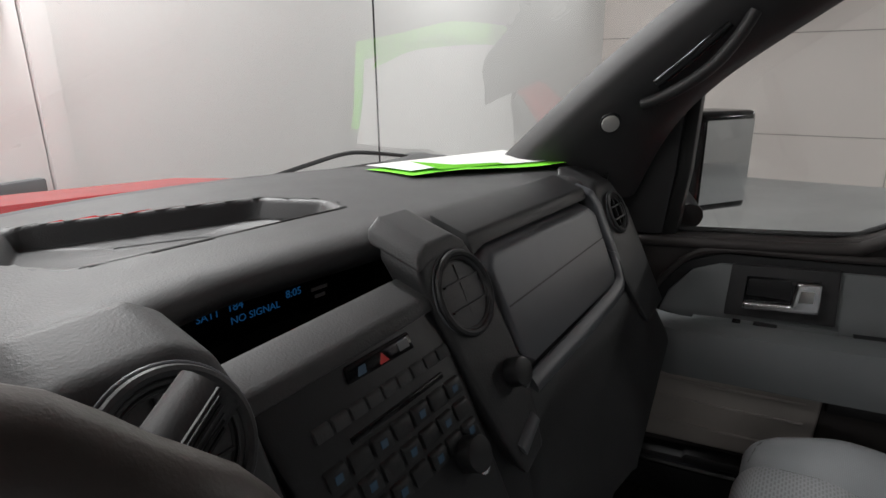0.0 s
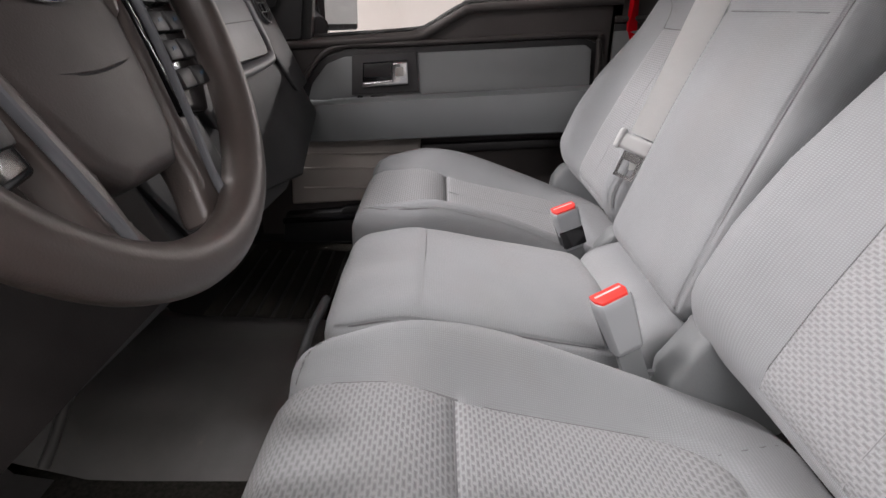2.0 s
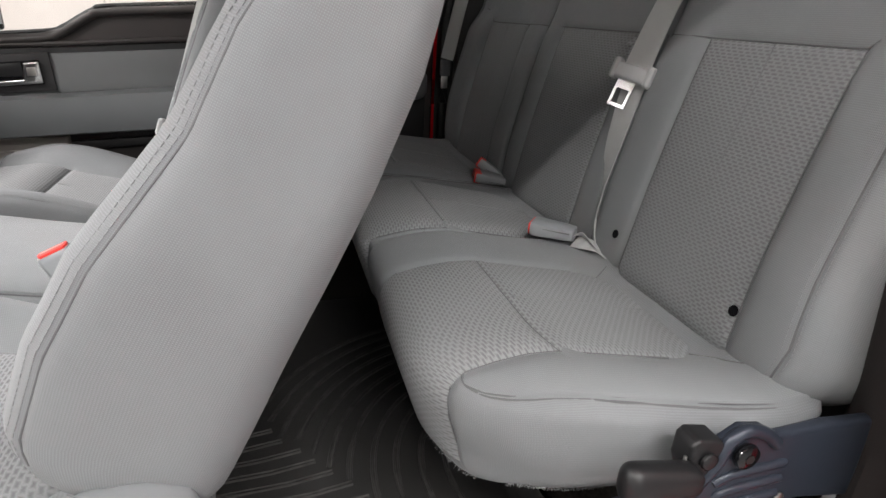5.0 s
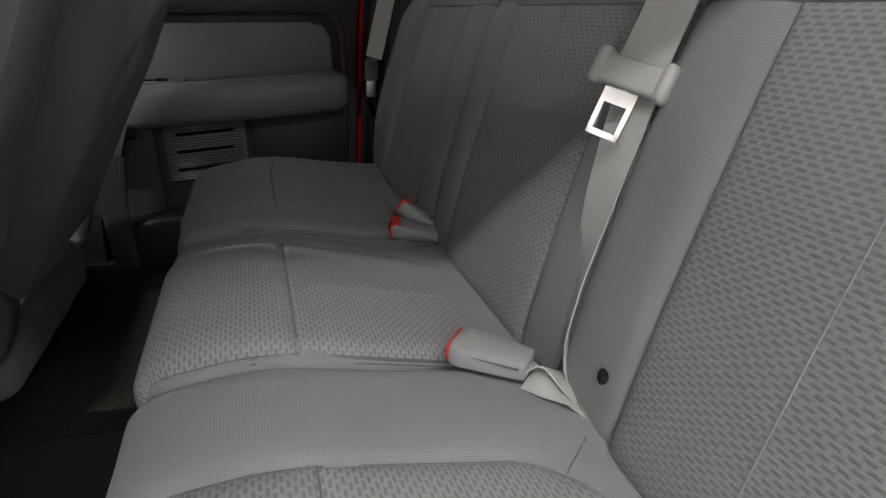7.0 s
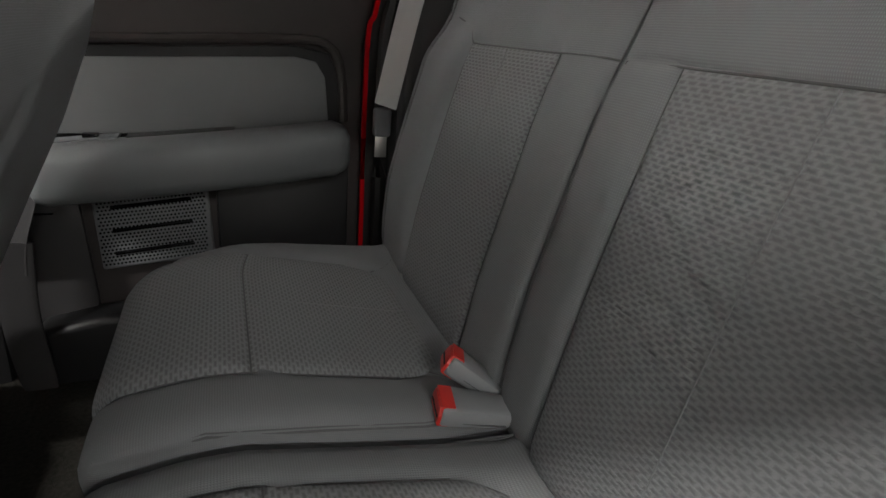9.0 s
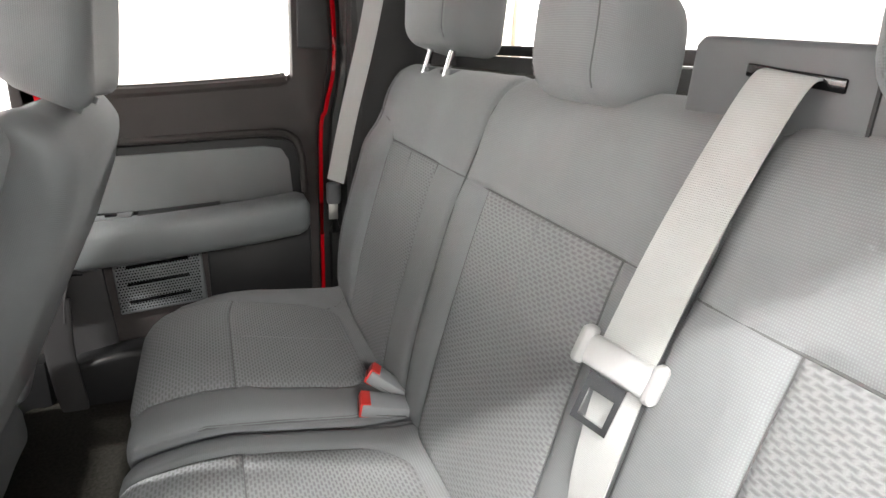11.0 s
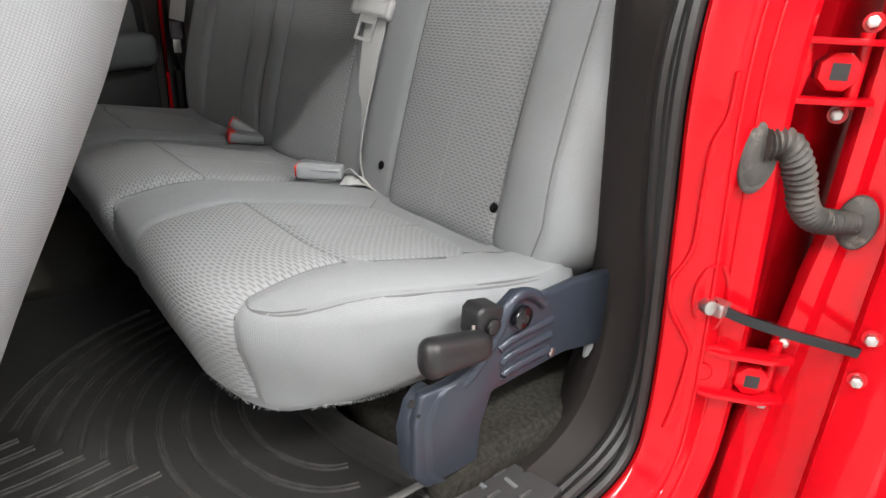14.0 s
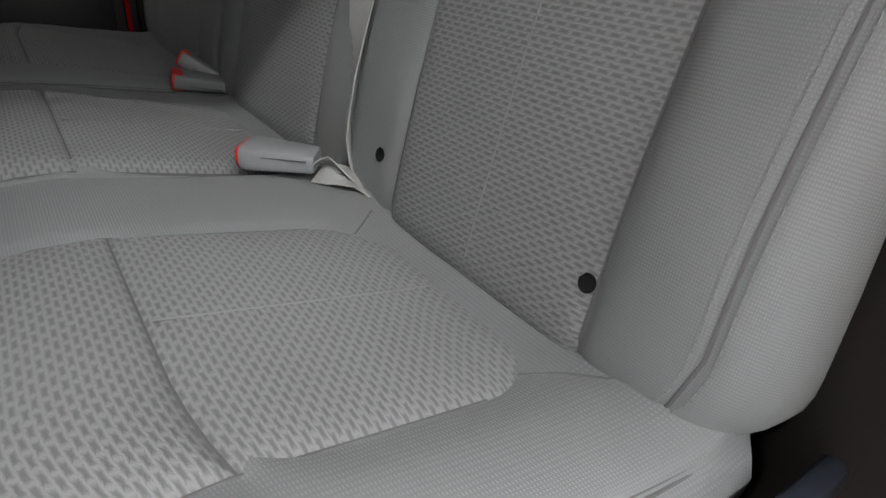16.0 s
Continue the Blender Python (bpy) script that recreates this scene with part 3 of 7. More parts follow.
# ---- the shop ----
structure("ground", boxes((-7.0, 9.3, -9.3, 3.3, -0.2, 0.0), bevel=0), "concrete", "smooth grey sealed concrete shop floor", "floor")
structure("wall_front", boxes((-7.0, 9.3, 2.95, 3.15, 0.0, 4.2), bevel=0), "wall", "plain white painted shop wall", "wall")
structure("wall_back", boxes((-7.0, 9.3, -9.2, -9.0, 0.0, 4.2), bevel=0), "wall_dim", "plain shop wall in half-bright grey", "wall")
structure("wall_driver_side", boxes((-7.0, -6.8, -9.0, 2.95, 0.0, 4.2), bevel=0), "wall_dim", "plain shop wall in half-bright grey", "wall")
structure("wall_passenger_side", boxes((9.1, 9.3, -9.0, 2.95, 0.0, 4.2), bevel=0), "wall_panel", "cream wall with shallow panel joints", "wall")
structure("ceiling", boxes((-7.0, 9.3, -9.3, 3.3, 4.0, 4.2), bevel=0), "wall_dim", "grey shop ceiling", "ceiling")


# ---- seats ----
def moved(bm, fn):
    for v in bm.verts:
        v.co = fn(v.co.copy())
    return bm


def raised_text(body, size, thick=0.0006):
    """Letters of the built-in font as a mesh: x along the line, y up, z out of the surface."""
    c = bpy.data.curves.new("text", "FONT")
    c.body, c.size, c.extrude = body, size, thick
    tmp = new("text", c)
    dg = bpy.context.evaluated_depsgraph_get()
    bm = bmesh.new()
    bm.from_mesh(tmp.evaluated_get(dg).to_mesh())
    bpy.data.objects.remove(tmp)
    return bm


offset = FRONT.copy()


def back_axes(recline):
    r = radians(recline)
    return Vector((0, -math.sin(r), math.cos(r))), Vector((0, math.cos(r), math.sin(r)))


def front_seat(cx, lift, label, tag):
    seat = thing("front_bench", (cx, -0.2, 0.72), label, "car seat", "front seats")
    hx, ia = 0.228, 0.134

    def bend(p):
        up = smoothstep(-0.03, 0.05, p.z)
        side = smoothstep(0.58, 0.90, abs(p.x) / hx)
        roll = 0.038 * math.exp(-((p.y - 0.05) / (0.15 if p.y > 0.05 else 0.19)) ** 2)
        z = p.z + 0.20 * p.y + up * (side * roll - 0.016 * (1 - side) - 0.032 * smoothstep(-0.13, -0.24, p.y) * side - 0.022 * smoothstep(0.10, 0.25, p.y))
        z += up * (1 - side) * 0.009 * math.exp(-((p.y - 0.125) / 0.05) ** 2)
        x = p.x * (1 - 0.10 * smoothstep(0.12, 0.25, p.y) * side)
        x += math.copysign(0.016, p.x) * smoothstep(0.07, 0.2, p.y) * min(abs(p.x) / ia, 1.0) * smoothstep(hx, ia, abs(p.x))
        return Vector((cx + x, -0.17 + p.y - 0.07 * smoothstep(-0.13, -0.247, p.y), 0.922 + z))
    pad = Pad((hx, 0.247, 0.075), 0.045, bend, 0.0016)
    cs = 0.074
    pad.field(-ia, ia, cs, 0.345, depth=0.006)
    pad.field(-ia, ia, -0.178, cs, 0.05, 0.006)
    edge = {}
    for s in (-1, 1):
        pad.pull([(s * 0.118, -0.174), (s * 0.150, -0.222)], 0.003)
        edge[s] = pad.rounded_line([(s * 0.232, -0.215), (s * 0.234, -0.05), (s * 0.232, 0.10), (s * 0.215, 0.19), (s * 0.185, 0.235), (s * 0.150, 0.262)])
        pad.pull(edge[s], 0.0022, 0.005)
    cushion = part("cushion", pad.cover(), "fabric", seat, angle=3.1)
    part("front_insert", pad.panel(-ia, ia, cs, 0.345, puff=0.007, rim=-0.0055, swell=0.026), "woven_seat", cushion, "woven cloth insert", angle=3.1)
    part("rear_insert", pad.panel(-ia, ia, -0.178, cs, puff=0.004, rim=-0.0055, corner=0.05, swell=0.018), "woven_seat", cushion, "woven cloth insert", angle=3.1)
    part("cross_seam", pad.seam([(-ia, cs), (ia, cs)], 0.0014, -0.0045), "thread", cushion)
    part("middle_seam", pad.seam([(0.0, -0.172), (0.0, cs - 0.004)], 0.0008, 0.0043), "stitch", cushion)
    for s in (-1, 1):
        part("side_seam", pad.seam([(s * ia, -0.13), (s * ia, 0.33)], 0.0013, -0.0046), "thread", cushion)
        part("corner_seam", pad.seam([(s * 0.118, -0.174), (s * 0.150, -0.222)], 0.0007, -0.0026), "thread", cushion)
        part("edge_piping", pad.seam(edge[s], 0.0012, -0.0012, n=2), "thread", cushion)
        part("edge_stitching", pad.stitches([(a - s * 0.006, b) for a, b in edge[s]][::3]), "stitch", cushion)

    U, F = back_axes(24.9)
    O = Vector((cx - 0.004, -0.553, 1.168))
    hb, hz, ib = 0.222, 0.09, 0.129
    roll_f = table((-0.225, 0.085), (-0.2, 0.120), (-0.163, 0.1435), (-0.08, 0.1485), (0.0, 0.139), (0.055, 0.124), (0.12, 0.106), (0.2, 0.100), (0.26, 0.086), (0.322, 0.05))
    flat_f = table((-0.225, 0.078), (-0.2, 0.086), (-0.1, 0.090), (0.0, 0.087), (0.137, 0.079), (0.2, 0.083), (0.26, 0.076), (0.322, 0.045))
    rear_f = table((-0.225, -0.050), (0.0, -0.052), (0.13, -0.054), (0.223, -0.050), (0.3, -0.036), (0.322, -0.018))

    def bend_back(p):
        u = p.y + 0.0485
        side = smoothstep(0.585, 0.88, abs(p.x) / hb)
        front = flat_f(u) + (roll_f(u) - flat_f(u)) * side
        back = rear_f(u)
        wide = 1.05 if p.x * cx < 0 else 1 - 0.09 * smoothstep(0.10, -0.22, u)
        wide -= 0.03 * smoothstep(0.2, 0.33, u)
        full = 0.031 * side if cx < 0 < p.x else 0.0
        return O + Vector((p.x * wide + full, 0, 0)) + U * u + F * (back + (front - back) * (p.z + hz) / (2 * hz))
    back = Pad((hb, 0.2735, hz), 0.05, bend_back, 0.0016)
    top, low = 0.139 - 0.0485, -0.262
    back.field(-ib, ib, low, top, depth=0.005)
    shoulder, outer, inner = {}, {}, {}
    for s in (-1, 1):
        shoulder[s] = back.rounded_line([(s * ib, top), (s * (ib + 0.004), top + 0.03), (s * (ib + 0.020), top + 0.052), (s * (ib + 0.050), top + 0.062), (s * (hb + 0.01), top + 0.062)])
        back.pull(shoulder[s], 0.003)
        outer[s] = [(s * (hb + 0.014), -0.235), (s * (hb + 0.016), -0.1), (s * (hb + 0.016), 0.06), (s * (hb + 0.012), 0.15), (s * (hb + 0.012), 0.235)]
        inner[s] = [(a - s * 0.022, b) for a, b in outer[s]]
        back.pull(outer[s], 0.0025, 0.005)
    rest = part("backrest", back.cover(), "fabric", seat, angle=3.1)
    part("back_insert", back.panel(-ib, ib, low, top, puff=0.003, rim=-0.0045), "woven", rest, "woven cloth insert", angle=3.1)
    part("middle_seam", back.seam([(0.0, low + 0.01), (0.0, top - 0.004)], 0.0009, 0.0033), "stitch", rest)
    part("top_seam", back.seam([(-ib, top), (ib, top)], 0.0014, -0.0036), "thread", rest)
    for s in (-1, 1):
        part("side_seam", back.seam([(s * ib, low), (s * ib, top)], 0.0012, -0.0037), "thread", rest)
        part("shoulder_seam", back.seam(shoulder[s], 0.0010, -0.0022, n=2), "thread", rest)
        part("bolster_stitching", back.stitches(inner[s], lift=0.0003), "stitch", rest)
        part("bolster_seam", back.seam(outer[s], 0.0011, -0.0016), "thread", rest)
        part("bolster_stitching", back.stitches([(a - s * 0.007, b) for a, b in outer[s]], lift=0.0002), "stitch", rest)
    # seam over the top edge
    part("crown_seam", back.seam([(-0.19, 0.2735), (0.19, 0.2735)], 0.0010, 0.0), "thread", rest)
    # head restraint on two posts
    H = O + U * (0.432 + lift) + F * 0.040

    def bend_head(p):
        v = p.y / 0.095
        return H + Vector((p.x * (1 - 0.07 * smoothstep(0, 1, v) - 0.06 * smoothstep(0, -1, v)), 0, 0)) + U * p.y + F * (0.34 * (p.y + 0.06) + p.z + 0.012 * (1 - (p.x / 0.13) ** 2))
    head = Pad((0.148, 0.105, 0.058), 0.035, bend_head)
    for s in (-1, 1):
        head.pull([(s * 0.108, -0.105), (s * 0.108, 0.105)], 0.002, 0.004)
    hr = part("headrest", head.cover(), "fabric", seat, angle=3.1)
    for s in (-1, 1):
        part("headrest_seam", head.seam([(s * 0.108, -0.105), (s * 0.108, 0.105)], 0.0010, -0.0012), "thread", hr)
        part("headrest_stitching", head.stitches([(s * 0.114, -0.1), (s * 0.114, 0.1)]), "stitch", hr)
        foot = O + U * 0.29 + F * 0.012 + Vector((s * 0.06, 0, 0))
        part("headrest_post", tube([foot, foot + U * (0.10 + lift) + F * 0.02], 0.0065, 12), "chrome", seat, "chrome headrest post")
        part("post_guide", disc(foot + U * 0.027, U, 0.021, 0.014, 20, 0.004), "grey_plastic", seat)
    # lower frame, hinge cover and pedestal
    part("pedestal", boxes((cx - 0.19, cx + 0.19, -0.36, 0.0, 0.72, 0.87), bevel=0.02), "black", seat)
    for s in (-1, 1):
        part("side_shield", prism([(0.03, 0.84), (0.02, 0.90), (-0.2, 0.89), (-0.33, 0.915), (-0.40, 0.955), (-0.46, 0.95), (-0.48, 0.90), (-0.44, 0.83)], cx + s * 0.220, cx + s * 0.252, bevel=0.012, segments=3), "grey_plastic", seat, "pale grey plastic seat side cover")
        tall = 0.045 if s * cx < 0 and cx < 0 else 0.0
        part("hinge_cover", prism([(-0.352 + tall / 3, 0.90), (-0.356 + tall / 3, 0.975), (-0.376, 1.006 + 0.6 * tall), (-0.415, 1.022 + tall), (-0.462, 1.024 + tall), (-0.496, 1.010), (-0.512, 0.97), (-0.49, 0.90), (-0.40, 0.88)], cx + s * 0.198, cx + s * (0.246 + 0.3 * tall), bevel=0.016, segments=4), "grey_plastic" if s * cx > 0 else "armrest", seat, "grey plastic hinge cover")
    if tag:
        # sewn-in tag with a raised word on the outer side near the top
        at = O + U * 0.2885 + Vector((-0.2180, 0.010, 0))
        along, upright = Vector((0.08, -0.97, -0.24)).normalized(), Vector((0, -0.24, 0.97)).normalized()
        patch = boxes((-0.001, 0.0265, -0.0015, 0.0065, -0.003, 0.0006), bevel=0.0008)
        tg = part("airbag_tag", moved(patch, lambda v: at + along * v.x + upright * v.y + Vector((-v.z, 0, 0))), "fabric", rest, "small sewn cloth tag")
        part("airbag_word", moved(raised_text("AIRBAG", 0.0064, 0.0010), lambda v: at + along * v.x + upright * v.y + Vector((-v.z - 0.0012, 0, 0))), "white_paint", tg, "raised pale AIRBAG lettering", smooth=False)
    return seat


front_seat(-0.43, 0.115, "grey cloth driver's bucket seat with woven inserts and raised headrest", True)
front_seat(0.395, 0.0, "grey cloth passenger bucket seat with woven inserts and lowered headrest", False)


def centre_seat():
    seat = thing("centre_bench", (0.0, -0.15, 0.72), "narrow grey cloth centre seat between the front seats", "car seat", "front seats")

    def bend(p):
        up = smoothstep(-0.03, 0.05, p.z)
        return Vector((0.0 + p.x, -0.135 + p.y, 0.938 + p.z + 0.16 * p.y + up * (0.012 * (1 - (p.x / 0.16) ** 2) - 0.03 * smoothstep(0.08, 0.2, p.y))))
    pad = Pad((0.162, 0.20, 0.065), 0.04, bend, 0.002)
    pad.pull([(-0.15, 0.075), (0.15, 0.075)], 0.0008, 0.004)
    for s in (-1, 1):
        pad.pull([(s * 0.166, -0.19), (s * 0.166, 0.2)], 0.003, 0.006)
    cushion = part("cushion", pad.cover(), "fabric", seat, angle=3.1)
    part("cross_seam", pad.seam([(-0.150, 0.075), (0.150, 0.075)], 0.0007, -0.0006), "stitch", cushion)
    for s in (-1, 1):
        part("edge_piping", pad.seam([(s * 0.166, -0.19), (s * 0.166, 0.2)], 0.0012, -0.0022), "thread", cushion)
        part("edge_stitching", pad.stitches([(s * 0.158, -0.19), (s * 0.158, 0.2)]), "stitch", cushion)
    part("base", boxes((-0.14, 0.14, -0.30, 0.02, 0.72, 0.89), bevel=0.02), "black", seat)

    # tail block behind the cushion
    def bend_tail(p):
        return Vector((p.x, -0.385 + p.y, 0.93 + p.z - 0.25 * p.y))
    tail = Pad((0.15, 0.07, 0.075), 0.035, bend_tail)
    part("tail_pad", tail.cover(), "fabric", seat)
    U, F = back_axes(21)
    O = Vector((-0.01, -0.52, 1.24))

    def bend_back(p):
        v = p.y / 0.27
        return O + Vector((p.x * (1 - 0.06 * v), 0, 0)) + U * p.y + F * (p.z + 0.012 * math.cos(v * 1.5) * smoothstep(-0.02, 0.05, p.z))
    back = Pad((0.148, 0.27, 0.07), 0.03, bend_back, 0.0015)
    back.pull([(-0.14, 0.10), (0.14, 0.10)], 0.0018, 0.005)
    for s in (-1, 1):
        back.pull([(s * 0.139, -0.26), (s * 0.139, 0.26)], 0.002, 0.005)
    rest = part("backrest", back.cover(), "fabric", seat, angle=3.1)
    part("cross_seam", back.seam([(-0.14, 0.10), (0.14, 0.10)], 0.0009, -0.0011), "thread", rest)
    for s in (-1, 1):
        part("side_piping", back.seam([(s * 0.139, -0.26), (s * 0.139, 0.26)], 0.0010, -0.0013), "thread", rest)
        part("side_stitching", back.stitches([(s * 0.133, -0.26), (s * 0.133, 0.26)]), "stitch", rest)
    part("hook_strip", boxes((-0.19, -0.184, -0.34, -0.24, 0.955, 0.96), bevel=0.0), "dark_grey", seat)
    return seat


centre_seat()
offset = Vector((0, 0, 0))

REAR = [("passenger", 0.17, 0.630, 0.264, 0.586), ("centre", -0.185, 0.166, -0.176, 0.106), ("driver", -0.622, -0.189, -0.578, -0.329)]
REAR_LABELS = {"passenger": "grey cloth rear bench section by the closed door", "centre": "narrow middle section of the grey cloth rear bench", "driver": "grey cloth rear bench section at the open door"}


def rear_section(which, x0, x1, i0, i1, b0, b1, j0, j1):
    cx, hx = (x0 + x1) / 2, (x1 - x0) / 2
    seat = thing("rear_bench", (cx, -1.0, 0.80), REAR_LABELS[which], "car seat", "rear bench sections")
    mid = which == "centre"
    a0, a1 = i0 - cx, i1 - cx
    side = {"driver": -1, "passenger": 1, "centre": 0}[which]
    oi = max(side * a0, side * a1)
    roll = table((-0.15, 0.021), (0.0, 0.009), (0.07, -0.002), (0.2, -0.006))
    inner_roll = table((-0.15, 0.012), (0.0, 0.004), (0.05, 0.002)) if not mid else table((-0.15, 0.006), (0.05, -0.002))
    flare = table((-0.165, 0.066), (-0.068, 0.058), (0.028, 0.045), (0.103, 0.033), (0.144, 0.020), (0.203, 0.0))

    def bend(p):
        up = smoothstep(-0.04, 0.04, p.z)
        down = smoothstep(0.04, -0.05, p.z)
        inside = smoothstep(a0 - 0.05, a0 + 0.02, p.x) * smoothstep(a1 + 0.05, a1 - 0.02, p.x)
        z = p.z + up * ((roll(p.y) if side * p.x > 0 and not mid else inner_roll(p.y)) * (1 - inside) + 0.19 * max(-0.148, min(p.y, 0.07)) + 0.010 * smoothstep(-0.148, -0.195, p.y)) - up * 0.012 * smoothstep(0.10, 0.2, p.y)
        z += down * (0.02 * smoothstep(0.05, -0.2, p.y))
        y = p.y - down * 0.020 * smoothstep(0.05, 0.2, p.y) - 0.055 * max(0.0, min(1.0, (side * p.x - hx + 0.13) / 0.13)) ** 2 * smoothstep(-0.05, 0.2, p.y)
        out = 0.0 if mid else side * (flare(p.y) - 0.016 * smoothstep(0.0, -0.07, p.z)) * max(0.0, min(1.0, (side * p.x - oi) / (hx - oi)))
        y -= 0.034 * smoothstep(-0.11, -0.203, p.y)
        return Vector((cx + p.x + out - down * 0.006 * p.x / hx, -0.978 + y, 0.963 + z))
    pad = Pad((hx, 0.203, 0.074), 0.034, bend, 0.0018)
    cs, rs = 0.061, -0.142
    pad.field(a0, a1, cs, 0.335, depth=0.005)
    pad.field(a0, a1, rs, cs, 0.05, 0.005)
    corners = [[(a, rs + 0.014), (max(-hx + 0.02, min(hx - 0.02, e)), rs - 0.034)] for a, e in ((a0 + 0.014, a0 - 0.05), (a1 - 0.014, a1 + 0.05)) if not mid or e < a]
    for c in corners:
        pad.pull(c, 0.0025, 0.005)
    edges = {}
    for q in (-1, 1):
        if q == side:
            edges[q] = pad.rounded_line([(q * (hx + 0.020), -0.19), (q * (hx + 0.016), 0.0), (q * (hx + 0.012), 0.09), (q * (hx + 0.008), 0.150), (q * (hx - 0.002), 0.186), (q * (hx - 0.018), 0.199), (q * (oi + 0.010), 0.200), (q * (oi + 0.001), 0.188)])
        else:
            edges[q] = [(q * (hx + 0.004), -0.19), (q * (hx + 0.004), 0.0), (q * (hx + 0.004), 0.203)]
        pad.pull(edges[q], 0.0042, 0.006)
    cushion = part("cushion", pad.cover(), "fabric", seat, angle=3.1)
    part("front_insert", pad.panel(a0, a1, cs, 0.335, puff=0.005, rim=-0.0045, swell=0.024), "woven_seat", cushion, "woven cloth insert", angle=3.1)
    part("rear_insert", pad.panel(a0, a1, rs, cs, puff=0.003, rim=-0.0045, corner=0.05, swell=0.016), "woven_seat", cushion, "woven cloth insert", angle=3.1)
    part("cross_seam", pad.seam([(a0, cs), (a1, cs)], 0.0013, -0.0037), "thread", cushion)
    part("middle_seam", pad.seam([((a0 + a1) / 2, rs + 0.006), ((a0 + a1) / 2, cs - 0.004)], 0.0008, 0.0033), "stitch", cushion)
    for a in (a0, a1):
        part("side_seam", pad.seam([(a, rs + 0.05), (a, 0.30)], 0.0012, -0.0037), "thread", cushion)
    for c in corners:
        part("corner_seam", pad.seam(c, 0.0009, -0.0017), "thread", cushion)
    for q in (-1, 1):
        part("edge_piping", pad.seam(edges[q], 0.0015, -0.0028, n=2), "thread", cushion)
        part("edge_seam", pad.seam([(a - q * 0.007, b) for a, b in edges[q]][:-8] if q == side else [(a - q * 0.007, b) for a, b in edges[q]], 0.0009, -0.0012, n=2), "thread", cushion)
    if which == "driver":
        # frayed threads along the lower edge
        rnd = random.Random(5)
        bm = bmesh.new()
        for k in range(520):
            u = rnd.random()
            if k % 5 < 3:
                p = Vector((-hx, 0.17 - 0.30 * u, -0.074))
            else:
                p = Vector((-hx + 0.02 + 0.30 * u, 0.203, -0.074))
            q = bend(pad.rounded(p)[0])
            tip = q + Vector((rnd.uniform(-0.004, 0.001), rnd.uniform(-0.002, 0.004), -rnd.uniform(0.0006, 0.0030)))
            tube([q, (q + tip) / 2 + Vector((rnd.uniform(-0.001, 0.001), rnd.uniform(-0.001, 0.001), 0)), tip], 0.0003, 3, bm)
        tagged(part("frayed_thread", bm, "stitch", cushion, "loose frayed threads along the lower edge"), kind="stuff")
    # backrest
    U, F = back_axes(15.2)
    bx, bh = (b0 + b1) / 2, (b1 - b0) / 2
    c0, c1 = j0 - bx, j1 - bx
    outward = {"driver": -1, "passenger": 1}.get(which)
    O = Vector((bx, -1.2045 - 0.073, 1.245))

    def bend_back(p):
        p = Vector((p.x, p.y - 0.01, p.z))
        v = p.y / 0.26
        front = smoothstep(-0.02, 0.05, p.z)
        inside = smoothstep(c0 - 0.03, c0 + 0.02, p.x) * smoothstep(c1 + 0.03, c1 - 0.02, p.x)
        low = smoothstep(0.55, 0.25, v)
        z = p.z + front * ((0.018 if outward and p.x * outward > 0 else 0.008) * (1 - inside) * low * smoothstep(-1.05, -0.45, v) + 0.008 * (1 - v * v) - 0.018 * smoothstep(0.7, 1.05, v))
        x = p.x
        if outward and p.x * outward > bh - 0.09:
            x -= outward * 0.034 * (smoothstep(-0.19, -0.285, p.y) ** 2) * min(1.0, (p.x * outward - bh + 0.09) / 0.09)
        return O + Vector((x, 0, 0)) + U * p.y + F * z
    back = Pad((bh + 0.018, 0.272, 0.06), 0.04, bend_back, 0.0016)
    top = 0.114
    ends = {"driver": [(-bh - 0.01, top + 0.046), (-bh + 0.04, top + 0.040), (c0 - 0.022, top + 0.022), (c0, top), (c1, top), (bh, top)], "passenger": [(-bh, top), (c0, top), (c1, top), (c1 + 0.022, top + 0.022), (bh - 0.04, top + 0.040), (bh + 0.01, top + 0.046)]}.get(which, [(-bh, top), (bh, top)])
    back.field(c0, c1, -0.272, top, depth=0.0045)
    back.pull(ends, 0.003, 0.005)
    outer = {"driver": -1, "passenger": 1}.get(which)
    k = (outer or 1) * (bh - 0.022)
    if outer:
        back.pull([(k, -0.272), (k, 0.272)], 0.0032, 0.0055)
    # the inner edges of the sections are piped where they meet
    joins = [q * (bh + 0.002) for q in (-1, 1) if q != outer]
    for q in joins:
        back.pull([(q, -0.27), (q, top if which == "centre" else 0.27)], 0.003, 0.005)
    rest = part("backrest", back.cover(), "fabric", seat, angle=3.1)
    part("back_insert", back.panel(c0, c1, -0.272, top, puff=0.003, rim=-0.0040), "woven", rest, "woven cloth insert", angle=3.1)
    part("middle_seam", back.seam([((c0 + c1) / 2, -0.27), ((c0 + c1) / 2, top - 0.003)], 0.0009, 0.0033), "stitch", rest)
    part("top_seam", back.seam(ends, 0.0012, -0.0024), "thread", rest)
    for c in (c0, c1):
        part("side_seam", back.seam([(c, -0.272), (c, top)], 0.0012, -0.0033), "thread", rest)
    for q in joins:
        part("join_seam", back.seam([(q, -0.27), (q, top if which == "centre" else 0.27)], 0.0010, -0.0022), "thread", rest)
    if outer:
        part("bolster_piping", back.seam([(k, -0.272), (k, 0.1), (k, 0.272)], 0.0014, -0.0020), "thread", rest)
        for e in (-0.007, 0.007):
            part("bolster_stitching", back.stitches([(k + e, -0.27), (k + e, 0.27)], lift=0.0002), "stitch", rest)
